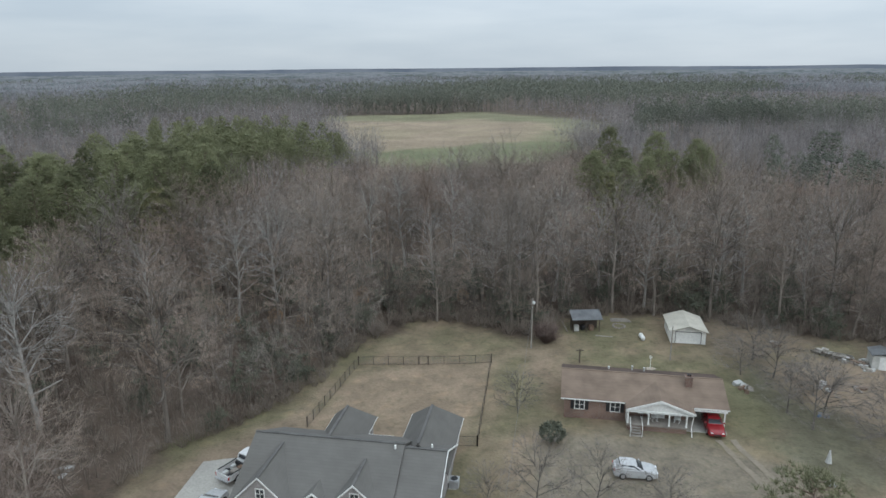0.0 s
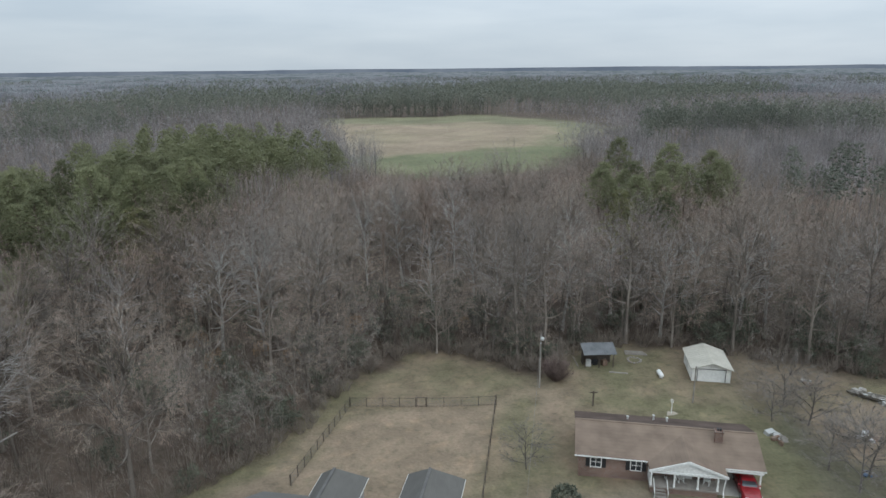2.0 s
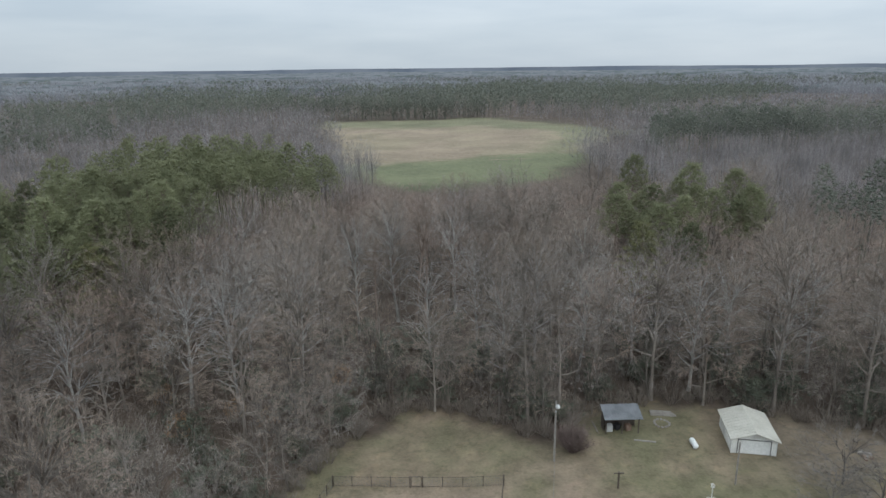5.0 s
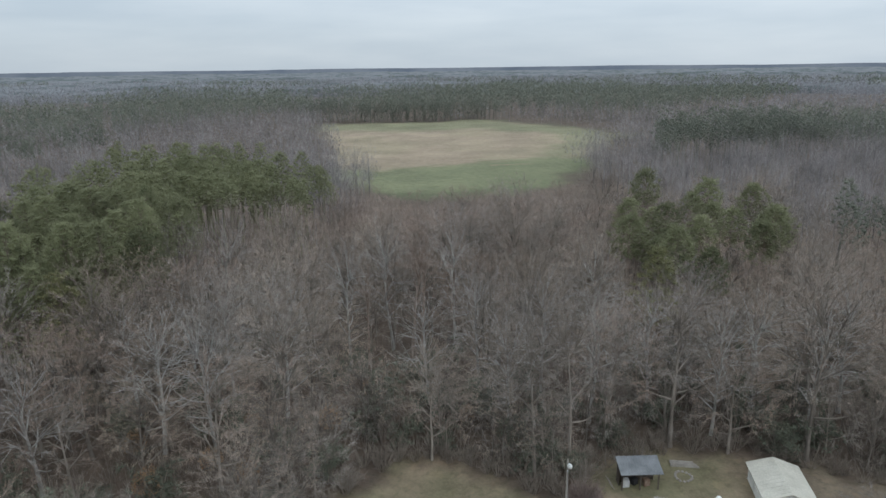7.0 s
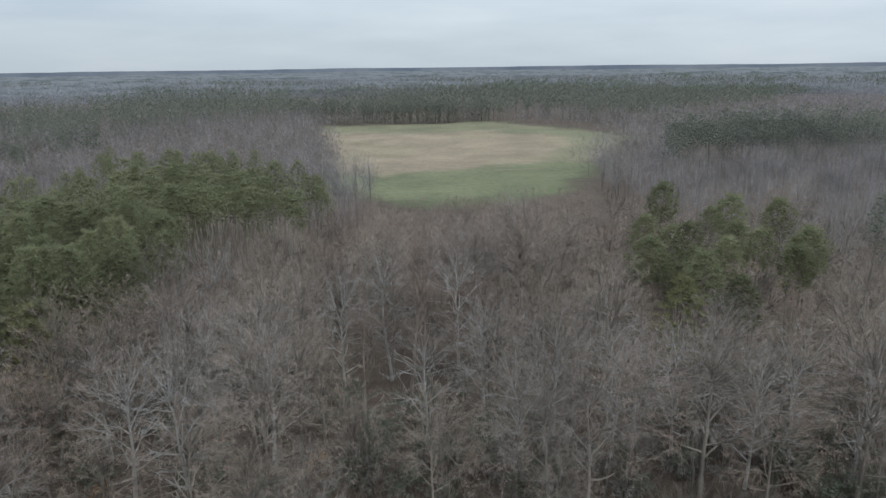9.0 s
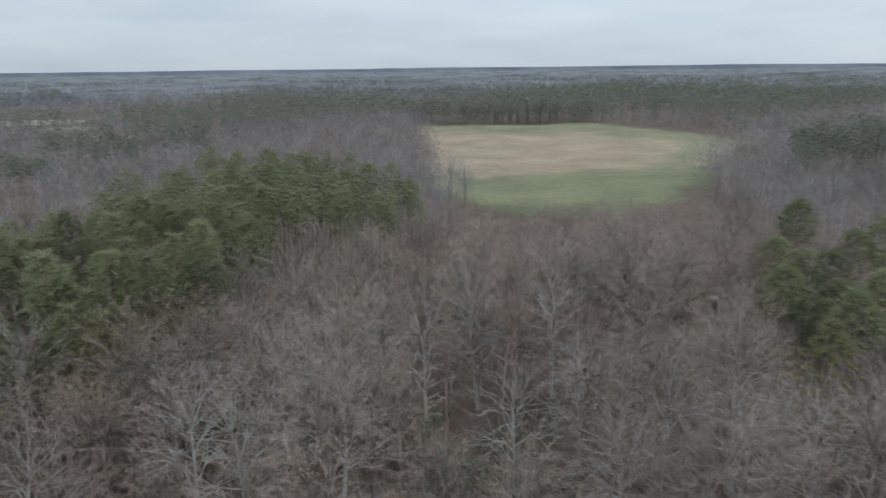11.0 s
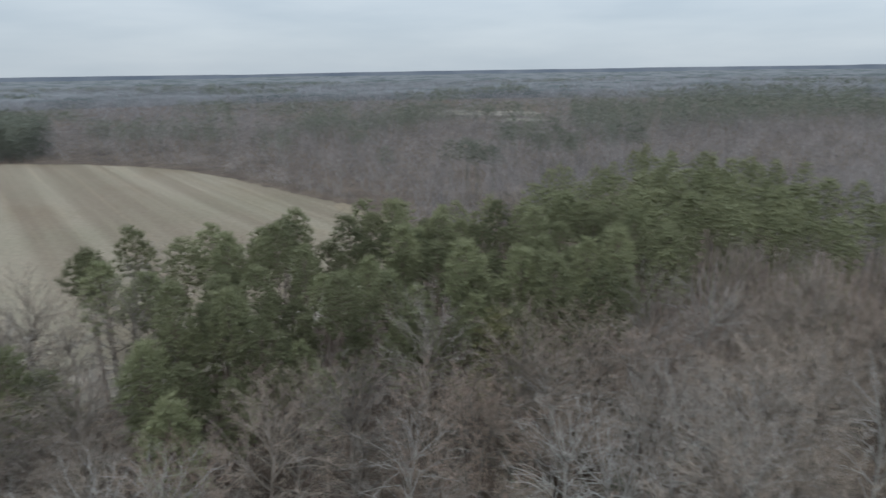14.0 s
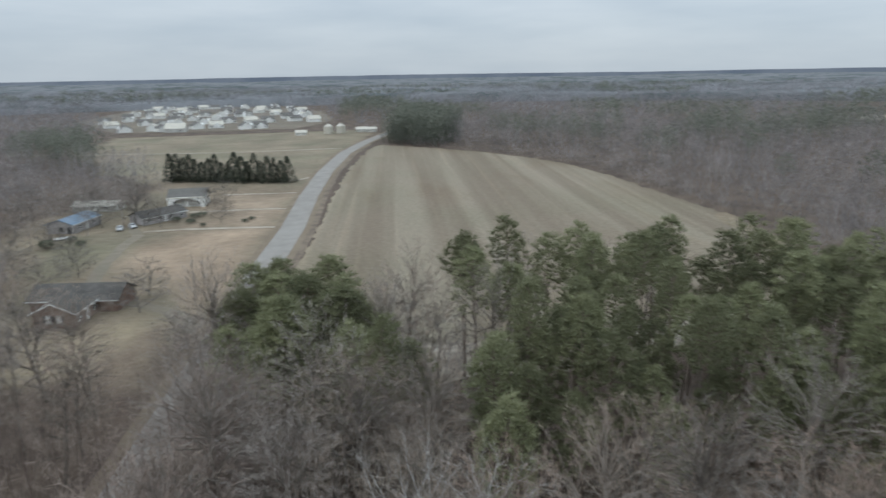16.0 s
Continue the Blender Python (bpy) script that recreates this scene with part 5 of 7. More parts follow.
def rocking_chair(m):
    ob = thing("porch_chair", m, "white painted wooden rocking chair on the porch", "chair", "porch chairs")
    part("seat", boxes((-0.27, -0.25, 0.4, 0.27, 0.25, 0.44), bevel=0.01), WHITE, ob)
    for x in (-0.24, 0.24):
        for y, top in ((-0.22, 0.62), (0.22, 1.1)):
            part("leg", boxes((x - 0.025, y - 0.025, 0.06, x + 0.025, y + 0.025, top)), WHITE, ob)
        part("rocker", tube(bmesh.new(), [(x, -0.5, 0.1), (x, -0.2, 0.03), (x, 0.2, 0.03), (x, 0.5, 0.1)], [0.025] * 4, 5), WHITE, ob)
        part("armrest", boxes((x - 0.04, -0.28, 0.62, x + 0.04, 0.22, 0.65)), WHITE, ob)
    for k in range(5):
        part("slat", boxes((-0.2 + 0.09 * k, 0.2, 0.46, -0.15 + 0.09 * k, 0.225, 1.08)), WHITE, ob)
    return ob


# the brick ranch house with its porch and carport
RA = -10.5
RM = pose(12.6, 65.3, 0, 0, 0, RA)
ranch = thing("ranch_house", RM, "long low red-brick ranch house with brown shingle roof", "house")
walls = part("wall", boxes((0.4, 0.45, -0.2, 13.2, 0.7, 2.5), (0.4, 7.9, -0.2, 17.1, 8.15, 2.5), (0.4, 0.7, -0.2, 0.65, 7.9, 2.5), (12.95, 0.7, -0.2, 13.2, 7.9, 2.5)), BRICK, ranch)
part("gable_wall", prism([(0.75, 2.5), (4.3, 3.75), (7.85, 2.5)], 0.45, 0.6, axis="x"), WHITE, ranch, "white gable end")
part("gable_wall", prism([(0.75, 2.5), (4.3, 3.75), (7.85, 2.5)], 16.85, 17.0, axis="x"), WHITE, ranch, "white gable end")
roof = part("roof", slab([(0, 0, 2.55), (17.5, 0, 2.55), (17.5, 4.3, 4.05), (0, 4.3, 4.05)], 0.18), SHINGLE_B, ranch, "tan-brown asphalt shingle roof")
part("rear_roof", slab([(17.5, 8.6, 2.55), (0, 8.6, 2.55), (0, 4.3, 4.05), (17.5, 4.3, 4.05)], 0.18), SHINGLE_R, ranch, "darker brown shingles of the rear slope")
for x, y in ((5.4, 6.3), (8.1, 6.9), (9.4, 6.6)):
    part("roof_vent", tube(bmesh.new(), [(x, y, 3.1), (x, y, 3.62), (x, y, 3.7)], [0.1, 0.1, 0.16], 8), LIGHTJUNK, ranch, "pale roof vent")
part("ridge_cap", boxes((0, 4.18, 4.0, 17.5, 4.42, 4.08)), SHINGLE_B, roof)
for x0, x1 in ((0, 6.85), (13.86, 17.5)):
    part("fascia", boxes((x0, -0.04, 2.41, x1, 0.0, 2.53)), WHITE, roof, "white painted fascia")
proof = part("porch_roof", cross_roof(10.36, 3.5, -1.35, 3.6, 2.5, 3.72), SHINGLE_B, ranch, "brown shingle porch gable")
part("fascia", prism([(6.82, 2.26), (6.82, 2.5), (10.36, 3.74), (13.9, 2.5), (13.9, 2.26), (10.36, 3.5)], -1.42, -1.36), WHITE, proof, "white rake board")
part("gable_wall", prism([(7.0, 2.3), (10.36, 3.5), (13.72, 2.3)], -1.1, -1.0), WHITE, ranch, "white porch gable")
part("beam", boxes((6.95, -1.2, 2.12, 13.75, -0.95, 2.32)), WHITE, ranch, "white porch beam")
porch = part("porch_floor", boxes((6.95, -1.3, 0.62, 13.2, 0.45, 0.8)), GREYWOOD, ranch, "worn grey porch floor")
part("foundation", boxes((7.05, -1.2, -0.2, 13.1, 0.45, 0.62)), BRICK, ranch, "brick porch foundation")
for x in (7.1, 9.2, 11.3, 13.05):
    part("column", boxes((x - 0.07, -1.24, 0.8, x + 0.07, -1.1, 2.12), (x - 0.1, -1.27, 0.8, x + 0.1, -1.07, 0.92)), WHITE, ranch, "white porch post")
stair = part("steps", boxes(*[(7.35, -1.32 - 0.3 * (k + 1), 0.62 - 0.15 * (k + 1), 8.45, -1.3 - 0.3 * k, 0.67 - 0.15 * (k + 1)) for k in range(5)], (7.3, -2.6, -0.1, 7.38, -1.3, 0.1), (8.42, -2.6, -0.1, 8.5, -1.3, 0.1)), GREYWOOD, ranch, "white wooden porch steps")
for x in (7.3, 8.5):
    part("handrail", tube(bmesh.new(), [(x, -1.3, 1.6), (x, -2.55, 0.95), (x, -2.55, -0.05)], [0.035] * 3, 5), WHITE, stair)
part("downspout", tube(bmesh.new(), [(13.7, -1.25, 2.3), (13.55, -1.3, 0.9), (13.6, -1.75, -0.05)], [0.05] * 3, 6), WHITE, ranch, "white rain pipe")
for x, sh in ((2.05, True), (5.85, True)):
    house_window(ranch, x, 0.45, 1.15, 0.95, 1.05, sh)
for x in (8.9, 12.2):
    house_window(ranch, x, 0.45, 1.25, 1.0, 1.0)
fd = part("door", boxes((10.15, 0.38, 0.8, 11.05, 0.45, 2.1)), WHITE, ranch, "white front door")
part("door_handle", boxes((10.9, 0.33, 1.4, 10.96, 0.38, 1.5)), GALV, fd)
part("side_panel", boxes((6.98, -0.95, 0.8, 7.04, 0.45, 1.7)), WHITE, ranch, "white porch side screen")
chim = part("chimney", boxes((13.35, 2.75, 2.8, 14.05, 3.35, 4.75), (13.28, 2.68, 4.6, 14.12, 3.42, 4.72)), BRICK, ranch, "brick chimney stack")
part("flue", boxes((13.5, 2.9, 4.72, 13.65, 3.2, 4.95), (13.75, 2.9, 4.72, 13.9, 3.2, 4.95)), CARDARK, chim)
part("carport_floor", boxes((13.2, -0.6, -0.1, 17.3, 7.9, 0.1)), CONCRETE, ranch, "concrete carport slab")
for y in (0.3, 4.0):
    part("column", boxes((17.05, y - 0.07, 0.1, 17.19, y + 0.07, 2.36)), WHITE, ranch, "white carport post")
part("beam", boxes((13.86, 0.02, 2.14, 17.3, 0.2, 2.34), (17.04, 0.2, 2.14, 17.2, 7.9, 2.34)), WHITE, ranch, "white carport beam")
part("ceiling", boxes((13.2, 0.2, 2.38, 17.0, 7.9, 2.42)), WHITE, ranch)
for x, r in ((9.9, 20), (12.3, -25)):
    rocking_chair(RM @ pose(x, -0.2, 0.8, 0, 0, r))
for x, y, s in ((8.6, 0.05, 0.9), (11.5, 0.1, 0.7)):
    pot = thing("flower_pot", RM @ pose(x, y, 0.8), "small white flower pot standing on the porch", "pot", "porch pots")
    part("pot", tube(bmesh.new(), [(0, 0, 0), (0, 0, 0.3 * s), (0, 0, 0.34 * s)], [0.11 * s, 0.16 * s, 0.18 * s], 10), LIGHTJUNK, pot)
    part("soil", boxes((-0.1, -0.1, 0.335 * s, 0.1, 0.1, 0.35 * s)), FLOOR, pot)

# the new grey house
NA = -9.7
NM = pose(-17.2, 55.0, -1.2, 0, 0, NA)
newh = thing("grey_house", NM, "large grey-sided house with dark grey shingle gables", "house")
part("wall", boxes((-0.2, -5.8, -0.2, 17.2, -5.55, 3.0), (-0.2, 5.3, -0.2, 17.2, 5.55, 3.0), (-0.2, -5.55, -0.2, 0.05, 5.3, 3.0), (16.95, -5.55, -0.2, 17.2, 5.3, 3.0)), SIDING, newh, "grey lap siding")
mroof = part("roof", slab([(-0.6, -6.3, 2.85), (13.7, -6.3, 2.85), (13.7, 0, 6.0), (-0.6, 0, 6.0)], 0.2), SHINGLE, newh, "dark grey shingle roof")
slab_bm = slab([(13.7, 6.1, 2.85), (-0.6, 6.1, 2.85), (-0.6, 0, 6.0), (13.7, 0, 6.0)], 0.2)
part("rear_roof", slab_bm, SHINGLE, newh, "dark grey shingle roof")
part("lower_roof", gable_roof(13.7, 17.6, -0.1, 5.9, 2.75, 5.72), SHINGLE, newh, "slightly lower grey shingle roof")
part("gable_wall", prism([(-5.7, 2.9), (0, 5.75), (5.4, 2.9)], -0.15, 0.0, axis="x"), SIDING, newh)
part("gable_wall", prism([(-5.7, 2.75), (0, 5.5), (5.4, 2.75)], 17.0, 17.15, axis="x"), SIDING, newh)
part("ridge_cap", boxes((-0.6, -0.14, 5.95, 13.7, 0.14, 6.05)), RIDGE, mroof)
part("ridge_cap", boxes((13.7, -0.24, 5.67, 17.6, 0.04, 5.77)), RIDGE, mroof)
part("rake_board", slab([(17.62, -6.0, 2.8), (17.7, -6.0, 2.8), (17.68, -0.1, 5.76), (17.62, -0.1, 5.76)], 0.14), WHITE, newh, "white rake board")
part("rake_board", slab([(17.62, -0.1, 5.76), (17.7, -0.1, 5.76), (17.68, 5.8, 2.8), (17.62, 5.8, 2.8)], 0.14), WHITE, newh, "white rake board")
for xm, half, y1, top, hip in ((6.1, 2.3, 9.6, 5.45, 2.7), (14.75, 2.75, 10.8, 5.75, 3.0)):
    wr = part("wing_roof", cross_roof(xm, half, 0.6, y1, 2.85, top, hip), SHINGLE, newh, "grey shingle roof of the rear wing")
    part("ridge_cap", boxes((xm - 0.13, 0.6, top - 0.05, xm + 0.13, y1 - hip, top + 0.05)), RIDGE, wr)
    part("wing_wall", boxes((xm - half + 0.4, 5.55, -0.2, xm + half - 0.4, y1 - 0.4, 2.75)), SIDING, newh, "grey lap siding")
    for s in (-1, 1):
        part("gutter", boxes((xm + s * (half + 0.02) - 0.015, 5.6, 2.77, xm + s * (half + 0.02) + 0.015, y1, 2.84)), WHITE, wr, "white gutter")
part("gutter", boxes((8.2, 6.1, 2.76, 11.1, 6.15, 2.84)), WHITE, newh, "white gutter")
for xm, half, y0, top, back in ((2.4, 2.9, -6.45, 5.62, -0.6), (10.5, 2.6, -5.7, 5.25, -1.5)):
    fr = part("front_gable_roof", cross_roof(xm, half, y0, back, 2.75, top), SHINGLE, newh, "grey shingle front gable")
    part("ridge_cap", boxes((xm - 0.12, y0, top - 0.05, xm + 0.12, back - 0.3, top + 0.04)), RIDGE, fr)
    part("rake_board", prism([(xm - half, 2.62), (xm - half, 2.78), (xm, top + 0.03), (xm + half, 2.78), (xm + half, 2.62), (xm, top - 0.13)], y0 - 0.06, y0 - 0.01), WHITE, fr, "white rake board")
    part("front_wall", prism([(xm - half + 0.3, -0.2), (xm - half + 0.3, 2.7), (xm, top - 0.2), (xm + half - 0.3, 2.7), (xm + half - 0.3, -0.2)], y0 + 0.3, y0 + 0.5), SIDING, newh, "grey sided front gable")
    house_window(newh, xm, y0 + 0.3, 3.45 if half > 2.7 else 3.35, 0.7, 0.85)
part("small_gable_roof", cross_roof(6.9, 1.2, -5.8, -2.8, 3.2, 4.15), SHINGLE, newh, "small grey entry gable")
part("rake_board", prism([(5.7, 3.0), (5.7, 3.22), (6.9, 4.18), (8.1, 3.22), (8.1, 3.0), (6.9, 3.96)], -5.86, -5.81), WHITE, newh, "white rake board")
for x, y, z in ((12.9, -0.5, 5.7), (16.0, 0.9, 5.2)):
    part("vent_pipe", tube(bmesh.new(), [(x, y, z - 0.3), (x, y, z + 0.4)], [0.09, 0.09], 8), WHITE, newh, "white roof vent pipe")
house_window(newh, 17.2, -2.0, 1.0, 1.0, 1.3, axis="y")
house_window(newh, 17.2, 2.6, 1.0, 1.0, 1.3, axis="y")
ac = thing("air_conditioner", pose(0.75, 54.4, -0.95, 0, 0, NA), "grey outdoor air-conditioning unit on a pad", "air conditioner")
part("case", boxes((-0.45, -0.45, 0.1, 0.45, 0.45, 0.95), bevel=0.03), GALV, ac)
part("fan_grille", tube(bmesh.new(), [(0, 0, 0.94), (0, 0, 0.98)], [0.36, 0.34], 14), CARDARK, ac)
part("pad", boxes((-0.7, -0.6, -0.15, 0.9, 0.7, 0.1)), CONCRETE, ac)
gr = thing("patio_heater", pose(-6.8, 60.2, -1.0), "small white and dark grill on the patio", "grill")
part("stand", tube(bmesh.new(), [(0, 0, -0.1), (0, 0, 0.8)], [0.25, 0.2], 8), CARDARK, gr)
part("hood", tube(bmesh.new(), [(0, 0, 0.8), (0, 0, 1.05), (0, 0, 1.2)], [0.35, 0.32, 0.1], 10), LIGHTJUNK, gr)


# fence round the back yard
def fence_run(a, b, n, gate=None):
    ob = thing("wire_fence", pose(a[0], a[1], 0), "dark wooden posts with rails and wire mesh round the yard", "fence", "yard fence")
    d = Vector((b[0] - a[0], b[1] - a[1], 0))
    for k in range(n + 1):
        p = d * (k / n)
        z = ground_z(a[0] + p.x)
        wide = 0.04 if 0 < k < n else 0.075
        part("post", boxes((p.x - wide, p.y - wide, z - 0.3, p.x + wide, p.y + wide, z + 1.32), bevel=0.015), DARKWOOD, ob)
    nrm = Vector((-d.y, d.x, 0)).normalized() * 0.02
    for k in range(n):
        p, q = d * (k / n), d * ((k + 1) / n)
        zp, zq = ground_z(a[0] + p.x), ground_z(a[0] + q.x)
        for h, w in ((1.2, 0.028), (0.12, 0.018)):
            part("rail", tube(bmesh.new(), [(p.x, p.y, zp + h), (q.x, q.y, zq + h)], [w, w], 4), DARKWOOD, ob)
        bm = bmesh.new()
        cells = 12
        for c in range(cells + 1):
            s = p.lerp(q, c / cells)
            z = zp + (zq - zp) * c / cells
            u = (q - p).normalized() * 0.006
            bm.faces.new([bm.verts.new(v) for v in (s - u + Vector((0, 0, z)), s + u + Vector((0, 0, z)), s + u + Vector((0, 0, z + 1.2)), s - u + Vector((0, 0, z + 1.2)))])
        for c in range(1, 8):
            h = 0.15 * c
            bm.faces.new([bm.verts.new(v) for v in (p + nrm * 0.3 + Vector((0, 0, zp + h)), q + nrm * 0.3 + Vector((0, 0, zq + h)), q + nrm * 0.3 + Vector((0, 0, zq + h + 0.012)), p + nrm * 0.3 + Vector((0, 0, zp + h + 0.012)))])
        part("mesh_panel", bm, WIRE, ob, "thin wire mesh")
    return ob


fence_run((-15.5, 65.9), (-11.75, 81.8), 10)
fence_run((-11.75, 81.8), (-3.6, 81.25), 4)
fence_run((-2.3, 81.2), (6.1, 80.75), 4)
fence_run((6.1, 80.75), (3.25, 61.0), 9)
fence_run((3.25, 61.0), (0.7, 61.2), 1)
gate = thing("wire_gate", pose(-3.6, 81.25, ground_z(-3.0)), "closed narrow wire gate in the yard fence", "gate")
part("gate_frame", boxes((0.12, -0.03, 0.1, 0.18, 0.03, 1.3), (1.12, -0.05, 0.1, 1.18, 0.01, 1.3), (0.12, -0.04, 1.24, 1.18, 0.02, 1.3), (0.12, -0.04, 0.1, 1.18, 0.02, 0.16)), DARKWOOD, gate)
part("mesh_panel", boxes(*[(0.2 + 0.1 * k, -0.01, 0.15, 0.21 + 0.1 * k, 0.0, 1.26) for k in range(9)]), WIRE, gate)


# ---- vehicles ----
def loft(sections, bm=None):
    """Skin over cross-sections (x, half width low, half width high, z low, z high) with chamfered corners."""
    bm = bm or bmesh.new()
    rings = []
    for x, wl, wh, zl, zh in sections:
        zm = zl + (zh - zl) * 0.45
        ring = [(-wl * 0.93, zl), (-wl, zl + 0.06), (-max(wl, wh), zm), (-wh, zh - 0.07), (-wh * 0.9, zh), (wh * 0.9, zh), (wh, zh - 0.07), (max(wl, wh), zm), (wl, zl + 0.06), (wl * 0.93, zl)]
        rings.append([bm.verts.new((x, y, z)) for y, z in ring])
    for a, b in zip(rings, rings[1:]):
        for k in range(len(a)):
            j = (k + 1) % len(a)
            bm.faces.new((a[k], a[j], b[j], b[k]))
    bm.faces.new(rings[0])
    bm.faces.new(rings[-1][::-1])
    bmesh.ops.recalc_face_normals(bm, faces=bm.faces[:])
    return bm


def wheel(parent, x, y, r=0.34):
    s = 1 if y > 0 else -1
    w = part("wheel", tube(bmesh.new(), [(x, y - 0.11, r), (x, y - 0.07, r), (x, y + 0.07, r), (x, y + 0.11, r)], [r * 0.9, r, r, r * 0.9], 16), TYRE, parent, "black rubber wheel")
    part("rim", tube(bmesh.new(), [(x, y + s * 0.1, r), (x, y + s * 0.125, r)], [r * 0.66, r * 0.55], 10), ALLOY, w)


def quad_panel(pts, out):
    """A thin pane set just proud of the body, from four corners and the way out."""
    bm = bmesh.new()
    o = Vector(out).normalized()
    a = [bm.verts.new(Vector(p) + o * 0.012) for p in pts]
    b = [bm.verts.new(Vector(p) - o * 0.02) for p in pts]
    bm.faces.new(a)
    bm.faces.new(b[::-1])
    for i in range(4):
        j = (i + 1) % 4
        bm.faces.new((a[j], a[i], b[i], b[j]))
    bmesh.ops.recalc_face_normals(bm, faces=bm.faces[:])
    return bm


def car(m, paint, label, name="car", tall=0.0, length=4.6, hatch=False):
    """x is ahead; the origin is on the ground under the middle."""
    ob = thing(name, m, label, "car")
    L, t = length / 2, tall
    part("body", loft([(-L, 0.72, 0.7, 0.4, 0.78 + t * 0.7), (-L + 0.12, 0.84, 0.8, 0.28, 0.95 + t), (-L + 0.8, 0.89, 0.85, 0.22, 1.0 + t), (0, 0.9, 0.86, 0.22, 0.98 + t), (L - 1.25, 0.9, 0.85, 0.22, 0.95 + t),
                       (L - 0.45, 0.88, 0.78, 0.24, 0.83 + t), (L - 0.08, 0.8, 0.7, 0.3, 0.7 + t * 0.7), (L, 0.68, 0.6, 0.38, 0.58 + t * 0.6)]), paint, ob)
    rb = -L + (0.25 if hatch else 0.75)
    rt, ft, fb = -L + (0.6 if hatch else 1.45), L - 2.25, L - 1.35
    z0, z1 = 0.93 + t, 1.42 + t * 1.25
    part("cabin", loft([(rb, 0.78, 0.74, z0 - 0.1, z0 + 0.06), (rt, 0.8, 0.62, z0 - 0.1, z1 - 0.03), ((rt + ft) / 2, 0.81, 0.64, z0 - 0.1, z1), (ft, 0.8, 0.62, z0 - 0.1, z1 - 0.03), (fb, 0.78, 0.72, z0 - 0.1, z0 + 0.04)]), paint, ob)
    part("windscreen", quad_panel([(fb - 0.08, -0.68, z0 + 0.07), (fb - 0.08, 0.68, z0 + 0.07), (ft + 0.03, 0.56, z1 - 0.06), (ft + 0.03, -0.56, z1 - 0.06)], (0.5, 0, 0.85)), GLASS, ob, "dark windscreen")
    part("rear_window", quad_panel([(rb + 0.08, 0.68, z0 + 0.09), (rb + 0.08, -0.68, z0 + 0.09), (rt - 0.03, -0.56, z1 - 0.07), (rt - 0.03, 0.56, z1 - 0.07)], (-0.6, 0, 0.8)), GLASS, ob, "dark rear window")
    mid = (rt + ft) / 2
    for s in (-1, 1):
        for a, b, c, d in ((rb + 0.35, mid - 0.05, mid - 0.05, rt + 0.1), (mid + 0.05, fb - 0.3, ft - 0.02, mid + 0.05)):
            part("side_window", quad_panel([(a, s * 0.79, z0 + 0.05), (b, s * 0.79, z0 + 0.05), (c, s * 0.665, z1 - 0.1), (d, s * 0.665, z1 - 0.1)], (0, s, 0.35)), GLASS, ob, "dark side window")
        part("headlight", boxes((L - 0.3, s * 0.55 - 0.14, 0.58 + t, L - 0.02, s * 0.55 + 0.14, 0.7 + t), bevel=0.03), LENS, ob, "clear headlight")
        part("tail_light", boxes((-L - 0.01, s * 0.66 - 0.1, 0.72 + t, -L + 0.14, s * 0.66 + 0.1, 0.9 + t), bevel=0.02), REDLENS, ob, "red tail light")
        part("mirror", boxes((fb - 0.35, s * 0.92 - 0.1, z0, fb - 0.22, s * 0.92 + 0.1, z0 + 0.14), bevel=0.03), paint, ob)
        for x in (-L + 0.85, L - 0.88):
            wheel(ob, x, s * 0.8, 0.33 + t * 0.15)
    part("grille", boxes((L - 0.06, -0.4, 0.38, L + 0.015, 0.4, 0.54 + t * 0.7), bevel=0.02), CARDARK, ob, "dark grille")
    part("bumper", boxes((-L - 0.03, -0.7, 0.36, -L + 0.1, 0.7, 0.5)), CARDARK, ob)
    return ob


